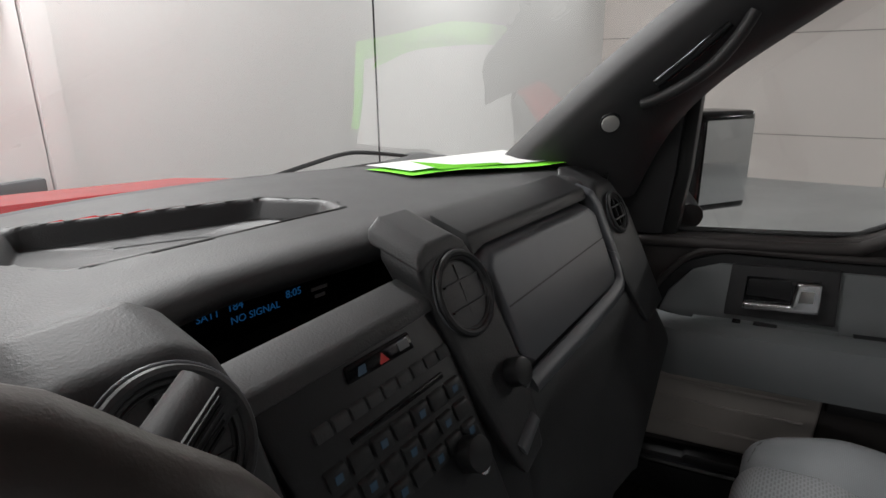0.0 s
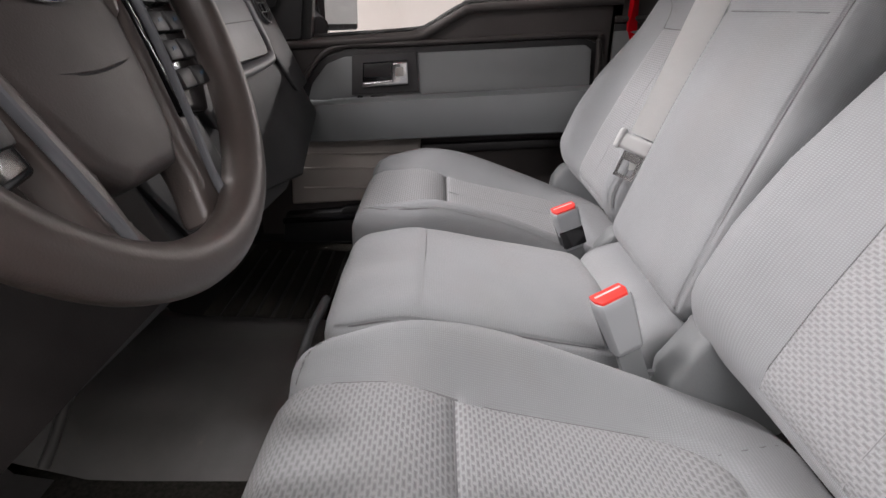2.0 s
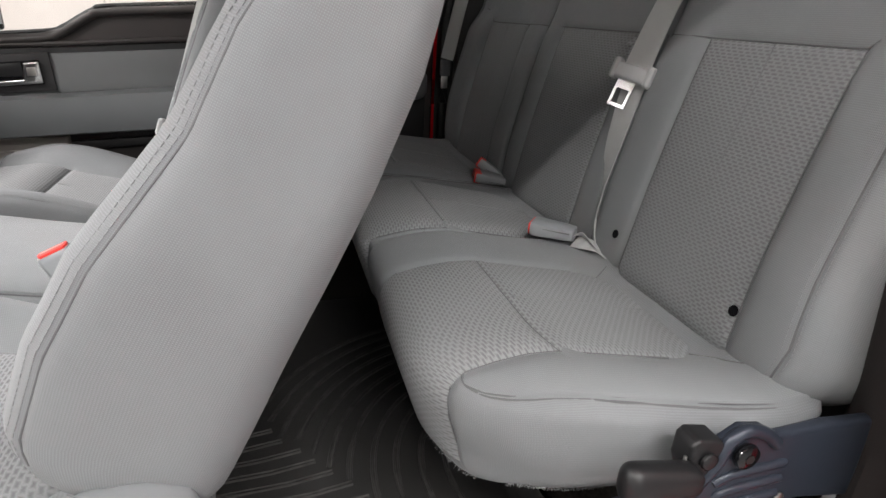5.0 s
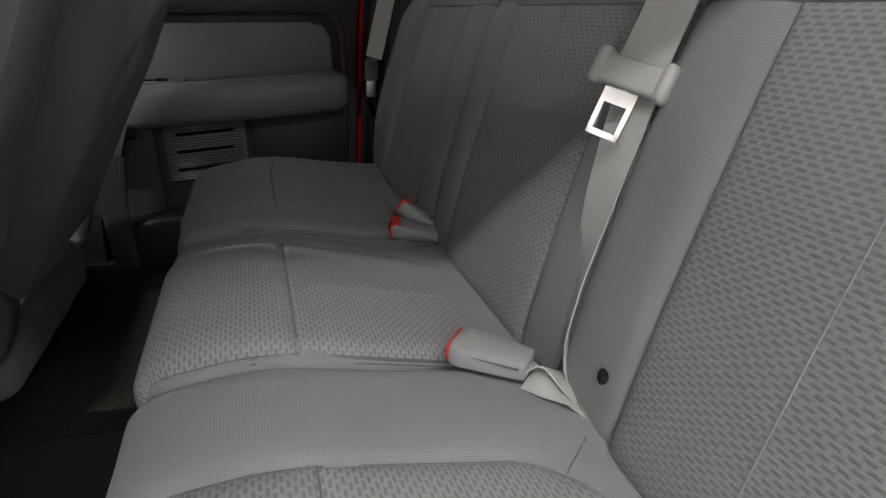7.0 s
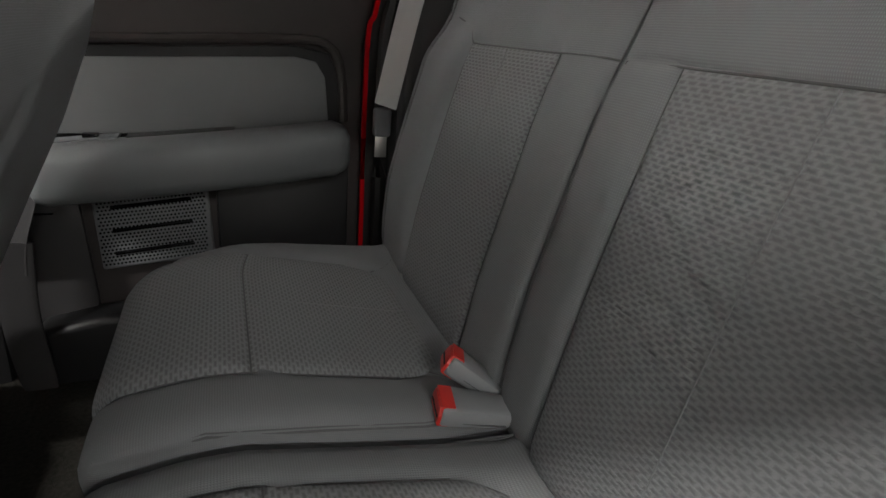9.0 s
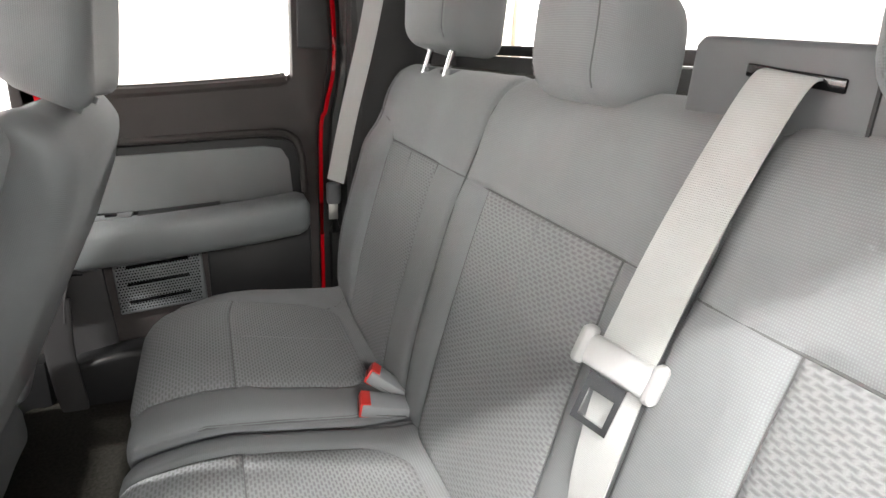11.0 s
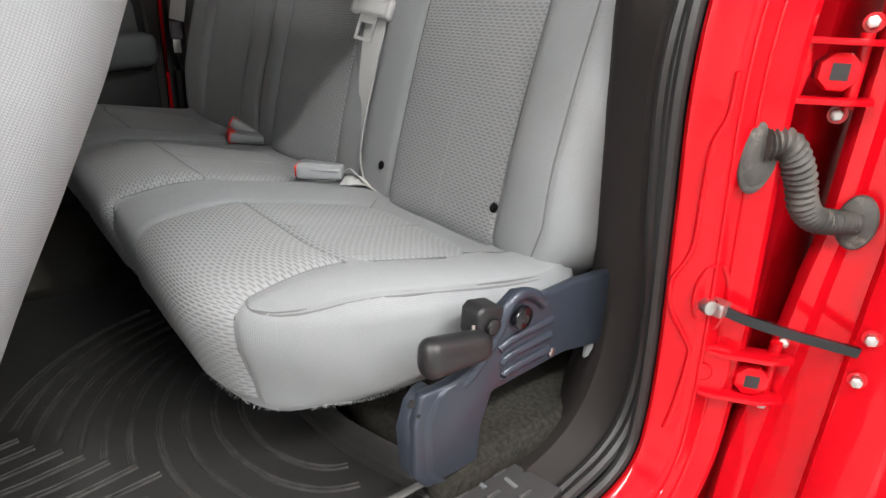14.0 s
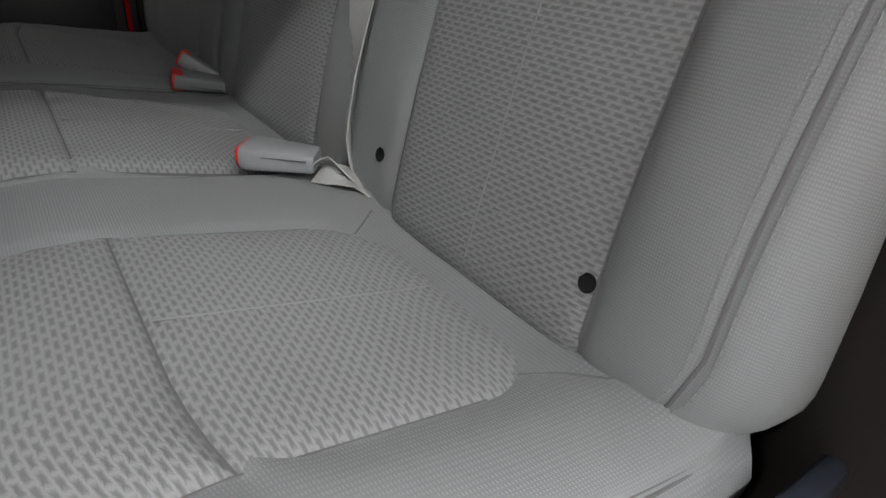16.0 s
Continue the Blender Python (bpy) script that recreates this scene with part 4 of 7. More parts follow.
    if which == "driver":
        for a in (c0 + 0.006, c1 + 0.028):
            q, q2 = back.skin(a, -0.196, 0.0), back.skin(a, -0.196, 0.01)
            part("anchor_hole", disc(q, q2 - q, 0.0070, 0.0012, 18), "gloss_black", rest, "round black hole")
    # head restraint
    hxh, hyh, hzh, px, pz, py = {"passenger": (0.122, 0.112, 0.06, 0.510, 1.640, -1.345), "centre": (0.080, 0.062, 0.055, 0.011, 1.540, -1.320), "driver": (0.148, 0.108, 0.06, -0.425, 1.606, -1.345)}[which]

    def bend_head(p):
        v = p.y / hyh
        return Vector((px + p.x * (1 - 0.08 * smoothstep(0.1, 1, v) - 0.05 * smoothstep(0, -1, v)), py, pz)) + U * p.y + F * (0.24 * (p.y + 0.03) + p.z + 0.012 * (1 - (p.x / hxh) ** 2))
    head = Pad((hxh, hyh, hzh), 0.032, bend_head)
    k = hxh - 0.022
    for s in (-1, 1):
        head.pull([(s * k, -hyh), (s * k, hyh)], 0.002, 0.004)
    hr = part("headrest", head.cover(), "fabric", seat, angle=3.1)
    for s in (-1, 1):
        part("headrest_seam", head.seam([(s * k, -hyh), (s * k, hyh)], 0.0010, -0.0012), "thread", hr)
        part("headrest_stitching", head.stitches([(s * (k + 0.006), -hyh), (s * (k + 0.006), hyh)]), "stitch", hr)
    if which == "passenger":
        q = Vector((px - hxh + 0.004, py + 0.0, pz - 0.01))
        button = part("release_button", disc(q, (-1, 0, 0), 0.018, 0.005, 32, 0.002), "armrest", hr)
        part("button_ring", ring(q + Vector((-0.005, 0, 0)), (1, 0, 0), 0.0165, 0.0022, 32, 8), "grey_plastic", button)
        part("button_knob", disc(q + Vector((-0.004, 0, 0)), (-1, 0, 0), 0.0085, 0.006, 24, 0.002), "grey_plastic", button)
    if not mid:
        for s in (-1, 1):
            foot = Vector((px + s * 0.055, py, pz)) - U * (hyh + 0.06)
            part("headrest_post", tube([foot, foot + U * 0.09], 0.006, 12), "chrome", seat, "chrome headrest post")
            part("post_guide", boxes((foot.x - 0.026, foot.x + 0.026, -1.346, -1.302, 1.486, 1.500), bevel=0.005, segments=3), "armrest", seat)
    return seat


for (which, x0, x1, i0, i1), (b0, b1, j0, j1) in zip(REAR, [(0.205, 0.705, 0.312, 0.551), (-0.228, 0.202, -0.149, 0.124), (-0.672, -0.232, -0.568, -0.327)]):
    rear_section(which, x0, x1, i0, i1, b0, b1, j0, j1)

# ---- cab shell ----
structure("cab_floor", boxes((-0.80, 0.84, -1.45, 0.62, 0.66, 0.72), bevel=0.004), "carpet", "dark cut-pile cab carpet", "carpet")
structure("rear_floor", boxes((-0.72, 0.80, -1.45, -0.50, 0.722, 0.775), bevel=0.02), "carpet", "dark carpet behind the front seats", "carpet")
structure("rear_floor_step", boxes((-0.715, 0.80, -1.45, -0.965, 0.776, 0.832), bevel=0.025, segments=3), "carpet", "raised dark carpet under the rear bench", "carpet")
structure("headliner", boxes((-0.74, 0.74, -1.45, 0.12, 1.86, 1.90), bevel=0.015), "headliner", "pale grey cloth headliner", "headliner")
structure("roof_skin", boxes((-0.78, 0.78, -1.50, 0.16, 1.905, 1.925), bevel=0.01), "red", "red painted cab roof", "roof")
structure("back_panel", boxes((-0.84, 0.84, -1.50, -1.43, 0.62, 1.525), bevel=0.008), "trim", "charcoal trim below the rear window", "trim")
structure("rear_shelf", boxes((-0.74, 0.74, -1.43, -1.34, 1.40, 1.50), bevel=0.02), "carpet", "dark carpeted ledge behind the rear bench", "trim")
structure("rear_window_rail", boxes((-0.74, 0.74, -1.47, -1.44, 1.526, 1.545), bevel=0.005), "rubber", "black rubber seal under the rear window", "seal")
structure("rear_header", boxes((-0.74, 0.74, -1.49, -1.43, 1.82, 1.87), bevel=0.01), "trim", "charcoal trim over the rear window", "trim")
for s in (-1, 1):
    fore = -1.20 if s > 0 else -1.275
    structure("rear_quarter_trim", prism([(fore, 0.72), (fore, 1.86), (-1.49, 1.86), (-1.49, 0.72)], s * 0.74, s * 0.80, bevel=0.012), "trim", "charcoal quarter trim behind the rear door", "trim")
rear_glass = structure("rear_window", boxes((-0.72, 0.72, -1.462, -1.458, 1.53, 1.83), bevel=0), "glass", "clear rear window pane", "window")
rear_glass.visible_shadow = False


# ---- loft and placing tools ----
def loft(lines, bm=None, closed=False):
    """A skin through lines of equally many points; closed joins the last line to the first and caps the ends."""
    bm = bm or bmesh.new()
    rows = [[bm.verts.new(p) for p in line] for line in lines]
    pairs = list(zip(rows, rows[1:])) + ([(rows[-1], rows[0])] if closed else [])
    for r0, r1 in pairs:
        for a, b, c, d in zip(r0, r0[1:], r1[1:], r1):
            bm.faces.new((a, b, c, d))
    if closed:
        bm.faces.new([r[0] for r in rows])
        bm.faces.new([r[-1] for r in rows][::-1])
    return bm


def turned(bm, m):
    bmesh.ops.transform(bm, verts=bm.verts[:], matrix=m)
    return bm


# ---- closed passenger doors ----
DX = 0.80
offset = FRONT.copy()


def front_door():
    door = thing("front_passenger_door", (0.84, -0.05, 0.62), "closed front door with charcoal panel, grey armrest and taupe pocket", "car door", "closed doors")
    sill = [(0.44, 1.262), (0.26, 1.275), (0.0, 1.297), (-0.05, 1.311), (-0.09, 1.335), (-0.13, 1.357), (-0.18, 1.369), (-0.53, 1.395)]
    panel = part("door_panel", prism([(0.44, 0.64)] + sill + [(-0.545, 1.37), (-0.548, 0.64)], DX, DX + 0.055, bevel=0.012, segments=3), "trim_brown", door)
    rail = [(0.44, 1.250), (0.26, 1.262), (0.0, 1.284), (-0.05, 1.298), (-0.09, 1.322), (-0.13, 1.345), (-0.18, 1.357), (-0.53, 1.383)]
    part("window_rail", sweep(smooth_line([(DX - 0.004, y, z) for y, z in rail], 5), circle(0.011, 10)), "trim_brown", panel)
    part("window_seal", sweep(smooth_line([(DX + 0.03, y, z + 0.004) for y, z in sill], 5), circle(0.006, 8)), "rubber", panel)
    # recessed surround, cloth insert and armrest
    ring_line = [(0.305, 1.10), (0.275, 1.165), (0.225, 1.228), (0.165, 1.252), (0.0, 1.262), (-0.44, 1.293), (-0.478, 1.280), (-0.486, 1.17)]
    part("insert_surround", prism(ring_line + [(-0.486, 1.06), (0.305, 1.05)], DX - 0.006, DX + 0.01, bevel=0.004), "black", panel)
    part("surround_lip", sweep(smooth_line([(DX - 0.006, y, z + 0.008) for y, z in ring_line], 6), circle(0.007, 8)), "trim_brown", panel)
    ins = [(0.268, 1.115), (0.252, 1.165), (0.212, 1.215), (0.165, 1.234), (0.0, 1.246), (-0.445, 1.276), (-0.462, 1.265), (-0.468, 1.15)]
    part("door_insert", prism(ins, DX - 0.014, DX - 0.004, bevel=0.003), "door_cloth", panel, "smooth blue-grey vinyl insert")

    def arm_bend(p):
        y = -0.095 + p.y
        k = (0.31 - y) / 0.80
        grow = smoothstep(0.0, 0.12, k)
        return Vector((DX + 0.005 - (0.035 + 0.035 * grow) + p.x, y, 1.073 + 0.055 * k + p.z * (1.0 + 0.12 * k)))
    arm = Pad((0.042, 0.405, 0.051), 0.022, arm_bend)
    rest = part("armrest", arm.cover(0.03), "armrest", door)
    part("switch_plate", prism([(0.20, 1.127), (-0.03, 1.1445), (-0.03, 1.149), (0.20, 1.132)], 0.742, 0.772, bevel=0.002), "armrest", rest)
    part("lock_switch", boxes((0.752, 0.764, 0.118, 0.132, 1.134, 1.142), bevel=0.002), "gloss_black", rest)
    part("window_switch", boxes((0.752, 0.766, 0.060, 0.098, 1.137, 1.144), bevel=0.002), "black", rest)
    part("pull_slot", prism([(-0.05, 1.1475), (-0.23, 1.1605), (-0.23, 1.163), (-0.05, 1.150)], 0.745, 0.772, bevel=0.001), "black", rest)
    # inner handle
    bez = part("handle_bezel", prism([(0.150, 1.140), (0.146, 1.238), (-0.018, 1.251), (-0.024, 1.153)], DX - 0.021, DX - 0.006, bevel=0.003), "trim", door)
    part("handle_recess", prism([(0.122, 1.158), (0.120, 1.222), (0.006, 1.232), (0.002, 1.168)], DX - 0.0225, DX - 0.012, bevel=0.004), "gloss_black", bez)
    part("handle_cup", prism([(0.118, 1.185), (0.116, 1.218), (0.048, 1.224), (0.046, 1.188)], DX - 0.0245, DX - 0.012, bevel=0.005), "black", bez)
    part("handle_lever", prism([(0.122, 1.160), (0.120, 1.174), (0.046, 1.181), (0.042, 1.224), (0.004, 1.228), (0.002, 1.172)], DX - 0.033, DX - 0.018, bevel=0.005, segments=3), "chrome", bez, "chrome door lever")
    part("lever_notch", prism([(0.036, 1.190), (0.034, 1.212), (0.014, 1.214), (0.013, 1.192)], DX - 0.0345, DX - 0.03, bevel=0.002), "steel", bez)
    # map pocket with moulded ribs, bins below
    pk = part("map_pocket", prism([(0.326, 0.838), (0.318, 1.018), (-0.030, 1.030), (-0.022, 0.865)], DX - 0.022, DX + 0.005, bevel=0.008, segments=3), "pocket", door, "taupe ribbed map pocket")
    for z0, d in ((0.995, 0.02), (0.955, 0.02), (0.90, 0.02)):
        part("rib", sweep([(DX - 0.022, 0.29, z0 - 0.012), (DX - 0.0235, 0.13, z0 - 0.008), (DX - 0.022, -0.005, z0)], circle(0.0035, 8)), "pocket", pk)
    part("lower_bin", prism([(0.36, 0.66), (0.345, 0.815), (-0.49, 0.90), (-0.49, 0.66)], DX - 0.05, DX + 0.005, bevel=0.012), "black", door)
    part("bin_rim", sweep(smooth_line([(DX - 0.052, 0.345, 0.80), (DX - 0.056, 0.1, 0.822), (DX - 0.052, -0.3, 0.86)], 6), circle(0.008, 8)), "gloss_black", door)
    part("lower_shelf", prism([(-0.035, 1.015), (-0.49, 1.045), (-0.49, 1.025), (-0.035, 0.992)], DX - 0.03, DX, bevel=0.005), "trim", door)
    part("cup_hump", prism([(0.20, 0.815), (0.18, 0.84), (0.06, 0.85), (0.04, 0.83)], DX - 0.05, DX - 0.01, bevel=0.008), "black", door)
    part("lock_pin", tube([(DX + 0.012, -0.430, 1.36), (DX + 0.012, -0.430, 1.402)], 0.006, 12), "black", door)
    part("lock_bezel", ring((DX + 0.012, -0.430, 1.386), (0, 0, 1), 0.013, 0.004, 20, 6), "black", door)
    # window frame, sail panel, glass, outer skin
    part("window_post", prism([(-0.515, 1.39), (-0.50, 1.80), (-0.555, 1.80), (-0.552, 1.37)], DX + 0.0, DX + 0.05, bevel=0.006), "black", door)
    part("window_header", prism([(0.03, 1.745), (-0.02, 1.80), (-0.555, 1.82), (-0.555, 1.79), (-0.03, 1.77)], DX - 0.06, DX + 0.03, bevel=0.006), "black", door)
    part("sail_panel", prism([(0.44, 1.262), (0.42, 1.36), (0.255, 1.56), (0.262, 1.40), (0.275, 1.272)], DX - 0.005, DX + 0.04, bevel=0.008), "trim", door)
    part("division_bar", prism([(0.278, 1.27), (0.262, 1.40), (0.252, 1.60), (0.230, 1.60), (0.238, 1.40), (0.252, 1.272)], DX + 0.004, DX + 0.04, bevel=0.004), "rubber", door)
    g = part("window_glass", prism([(0.25, 1.26), (0.25, 1.55), (0.0, 1.78), (-0.52, 1.80), (-0.52, 1.36), (-0.14, 1.33), (0.0, 1.27)], DX + 0.024, DX + 0.0245, bevel=0), "glass", door, "clear side glass")
    g.visible_shadow = False
    part("outer_skin", prism([(0.46, 0.60), (0.46, 1.25), (0.0, 1.27), (-0.12, 1.33), (-0.555, 1.37), (-0.555, 0.60)], DX + 0.06, DX + 0.14, bevel=0.02, segments=3), "red", door, "red painted door skin")
    part("door_edge", sweep(smooth_line([(DX - 0.008, -0.562, 1.16), (DX - 0.008, -0.562, 1.2), (DX - 0.008, -0.556, 1.40), (DX - 0.03, -0.545, 1.80)], 6), [(-0.006, -0.012), (0.006, -0.012), (0.006, 0.012), (-0.006, 0.012)]), "red", door, "red painted door edge")
    # outside mirror
    mir = part("mirror_housing", prism([(0.925, 0.250), (1.050, 0.160), (1.075, 0.175), (1.085, 0.25), (1.03, 0.315), (0.945, 0.305)], 1.288, 1.494, "z", bevel=0.016, segments=3), "gloss_black", door, "black outside mirror housing")
    quad = [Vector((0.936, 0.239, 0)), Vector((1.040, 0.1645, 0))]
    nrm = Vector((-0.58, -0.81, 0))
    bm = bmesh.new()
    a, b = quad
    loft([[a + nrm * 0.003 + Vector((0, 0, z)) for z in (1.306, 1.31, 1.474, 1.478)], [b + nrm * 0.003 + Vector((0, 0, z)) for z in (1.306, 1.31, 1.474, 1.478)], [b - nrm * 0.003 + Vector((0, 0, z)) for z in (1.306, 1.31, 1.474, 1.478)], [a - nrm * 0.003 + Vector((0, 0, z)) for z in (1.306, 1.31, 1.474, 1.478)]], bm, closed=True)
    part("mirror_glass", bm, "mirror", mir, "mirror glass showing the bright shop")
    part("mirror_arm", tube([(0.85, 0.24, 1.30), (0.93, 0.28, 1.32), (1.0, 0.27, 1.36)], 0.028, 12), "black", door)
    return door


front_door()
offset = Vector((0, 0, 0))


def rear_door():
    door = thing("rear_passenger_door", (0.84, -0.85, 0.62), "closed rear half-door with grey armrest and speaker grille", "car door", "closed doors")
    sill = [(-0.575, 1.405), (-0.70, 1.410), (-0.80, 1.418), (-1.06, 1.444), (-1.085, 1.462)]
    panel = part("door_panel", prism([(-0.565, 0.66), (-0.565, 1.40)] + sill[1:] + [(-1.088, 1.80), (-1.150, 1.80), (-1.168, 1.52), (-1.150, 1.40), (-1.136, 1.34), (-1.136, 0.66)], DX, DX + 0.05, bevel=0.008), "trim_brown", door)
    part("front_post", prism([(-0.565, 1.38), (-0.565, 1.80), (-0.625, 1.80), (-0.625, 1.40)], DX, DX + 0.05, bevel=0.006), "trim_brown", door)
    part("window_header", prism([(-0.565, 1.77), (-0.565, 1.82), (-1.16, 1.82), (-1.12, 1.77)], DX - 0.05, DX + 0.04, bevel=0.006), "trim_brown", door)
    part("upper_trim", prism([(-1.098, 1.522), (-1.10, 1.80), (-1.150, 1.80), (-1.166, 1.522)], DX - 0.010, DX + 0.004, bevel=0.005), "trim", panel)
    part("window_bevel", sweep(smooth_line([(DX + 0.012, -0.62, 1.412), (DX + 0.012, -0.80, 1.424), (DX + 0.012, -1.05, 1.449), (DX + 0.012, -1.072, 1.458)], 6), circle(0.013, 8)), "trim_brown", panel)
    part("window_seal", sweep(smooth_line([(DX + 0.026, -0.62, 1.424), (DX + 0.026, -0.80, 1.434), (DX + 0.026, -1.045, 1.459), (DX + 0.026, -1.066, 1.466)], 6), circle(0.006, 8)), "rubber", panel)
    g = part("window_glass", prism([(-0.61, 1.40), (-0.61, 1.80), (-1.10, 1.80), (-1.10, 1.42)], DX + 0.034, DX + 0.0345, bevel=0), "glass", door, "clear fixed side glass")
    g.visible_shadow = False
    lip = [(-0.58, 1.308), (-0.80, 1.320), (-1.02, 1.334), (-1.078, 1.325), (-1.098, 1.285), (-1.104, 1.20)]
    part("insert_surround", prism(lip + [(-1.106, 1.18), (-0.58, 1.16)], DX - 0.005, DX + 0.01, bevel=0.004), "black", panel)
    part("surround_lip", sweep(smooth_line([(DX - 0.005, y, z + 0.01) for y, z in lip], 6), circle(0.008, 8)), "trim_brown", panel)
    part("door_insert", prism([(-0.58, 1.18), (-0.58, 1.290), (-0.80, 1.303), (-1.02, 1.316), (-1.055, 1.310), (-1.070, 1.285), (-1.078, 1.19)], DX - 0.013, DX - 0.003, bevel=0.003), "door_cloth", panel, "smooth grey vinyl insert")

    def arm_bend(p):
        y = -0.868 + p.y
        k = (-0.63 - y) / 0.47
        return Vector((DX + 0.005 - 0.07 + p.x + 0.02 * smoothstep(0.7, 1.0, k), y, 1.128 + 0.045 * k + p.z))
    arm = Pad((0.045, 0.237, 0.044), 0.026, arm_bend)
    rest = part("armrest", arm.cover(0.025), "armrest", door)
    part("switch_plate", prism([(-0.66, 1.172), (-0.75, 1.181), (-0.75, 1.186), (-0.66, 1.177)], 0.745, 0.785, bevel=0.002), "dark_grey", rest)
    part("window_switch", boxes((0.757, 0.772, -0.722, -0.700, 1.181, 1.188), bevel=0.002), "gloss_black", rest)
    part("pull_slot", prism([(-0.76, 1.1815), (-0.92, 1.196), (-0.92, 1.2), (-0.76, 1.1855)], 0.748, 0.782, bevel=0.002), "black", rest)
    # speaker grille: plate, slots and a field of holes
    gr = part("speaker_grille", prism([(-0.694, 1.082), (-0.700, 0.952), (-0.878, 0.970), (-0.872, 1.098)], DX - 0.016, DX, bevel=0.006, segments=3), "armrest", door, "grey perforated speaker grille")
    for z0 in (1.062, 1.022, 0.982):
        part("grille_slot", tube([(DX - 0.016, -0.722, z0), (DX - 0.016, -0.845, z0 + 0.014)], 0.0035, 8), "gloss_black", gr)
    bm = bmesh.new()
    for i in range(28):
        for j in range(20):
            y, z = -0.706 - i * 0.0059, 0.962 + j * 0.0063 + i * 0.0006
            if z < 1.088:
                disc((DX - 0.0158, y + (0.003 if j % 2 else 0), z), (-1, 0, 0), 0.0019, 0.0006, 6, bm=bm)
    tagged(part("grille_holes", bm, "gloss_black", gr, smooth=False), kind="stuff")
    part("lower_panel", prism([(-0.885, 0.70), (-0.885, 1.10), (-1.115, 1.15), (-1.115, 0.70)], DX - 0.010, DX + 0.004, bevel=0.006), "black", door)
    part("lower_bin", prism([(-0.60, 0.70), (-0.60, 0.87), (-0.70, 0.89), (-0.86, 0.90), (-0.86, 0.70)], DX - 0.07, DX, bevel=0.015, segments=3), "black", door)
    part("front_cover", prism([(-0.568, 0.68), (-0.568, 1.09), (-0.675, 1.09), (-0.688, 0.90), (-0.675, 0.68)], DX - 0.012, DX + 0.003, bevel=0.006), "trim", door)
    part("cover_joint", boxes((DX - 0.0135, DX - 0.011, -0.64, -0.568, 1.052, 1.055), bevel=0), "gloss_black", door)
    part("door_edge", sweep(smooth_line([(DX - 0.006, -1.142, 0.68), (DX - 0.006, -1.142, 1.30), (DX - 0.006, -1.156, 1.40), (DX - 0.006, -1.176, 1.52), (DX - 0.012, -1.160, 1.80)], 8), [(-0.003, -0.004), (0.003, -0.004), (0.003, 0.004), (-0.003, 0.004)]), "red", door, "thin red painted door edge")
    part("outer_skin", prism([(-0.56, 0.60), (-0.56, 1.38), (-1.14, 1.42), (-1.14, 0.60)], DX + 0.06, DX + 0.14, bevel=0.02), "red", door, "red painted door skin")
    return door


rear_door()

# solid black box added where the door gap is only in shade
structure("gap_shade", boxes((0.83, 0.88, -1.30, -1.10, 0.6, 1.86), bevel=0.0), "rubber", "added black filler for the shaded gap behind the closed rear door", "seal")
# ---- shell round the passenger side and the roof ----
structure("passenger_sill", prism([(0.50, 0.60), (0.50, 0.72), (-1.20, 0.74), (-1.20, 0.60)], 0.74, 0.86, bevel=0.012), "black", "black door sill on the closed side", "sill")
structure("passenger_seal", sweep(smooth_line([(0.795, -1.175, 0.70), (0.795, -1.175, 1.30), (0.795, -1.19, 1.42), (0.79, -1.205, 1.54), (0.77, -1.19, 1.82)], 8), circle(0.014, 8)), "rubber", "black rubber door seal", "seal")
structure("passenger_quarter", loft([[(0.80, -1.19, z), (0.785, -1.20, z), (0.745, -1.215, z), (0.72, -1.26, z), (0.71, -1.34, z), (0.71, -1.45, z), (0.82, -1.45, z)] for z in (0.70, 1.0, 1.3, 1.5)] + [[(0.78, -1.18, 1.84), (0.765, -1.19, 1.84), (0.73, -1.205, 1.84), (0.70, -1.25, 1.84), (0.69, -1.34, 1.84), (0.69, -1.45, 1.84), (0.80, -1.45, 1.84)]]), "trim", "charcoal pillar trim behind the closed rear door", "pillar trim")
for s, nm in ((1, "passenger"), (-1, "driver")):
    structure("roof_rail_" + nm, sweep(smooth_line([(s * 0.66, 0.20, 1.74), (s * 0.71, -0.05, 1.825), (s * 0.73, -0.5, 1.845), (s * 0.72, -1.2, 1.84), (s * 0.70, -1.46, 1.80)], 6), circle(0.035, 10, 0.05)), "trim", "charcoal roof rail trim", "roof trim")
    structure("roof_side_" + nm, boxes((s * 0.70, s * 0.80, -1.50, 0.10, 1.86, 1.915), bevel=0.01), "red", "red painted roof edge", "roof")


def pillar(s):
    """Front pillar trim: two edge lines with a rounded face between them."""
    e1 = [(0.615, 0.56, 1.37), (0.63, 0.461, 1.469), (0.65, 0.355, 1.573), (0.66, 0.229, 1.678), (0.665, 0.08, 1.79), (0.665, -0.05, 1.86)]
    e2 = [(0.78, 0.33, 1.35), (0.775, 0.275, 1.47), (0.765, 0.195, 1.565), (0.76, 0.049, 1.674), (0.74, -0.10, 1.775), (0.73, -0.22, 1.86)]
    a, b = smooth_line(e1, 6), smooth_line(e2, 6)
    lines = []
    for k, lift in ((0.0, 0.0), (0.06, 0.014), (0.25, 0.026), (0.5, 0.032), (0.75, 0.026), (0.94, 0.014), (1.0, 0.0), (1.0, -0.06), (0.0, -0.04)):
        lines.append([Vector(((p + (q - p) * k).x * s, (p + (q - p) * k).y, (p + (q - p) * k).z)) + Vector((-0.62 * s, -0.72, -0.3)).normalized() * lift for p, q in zip(a, b)])
    return loft(lines, closed=True)


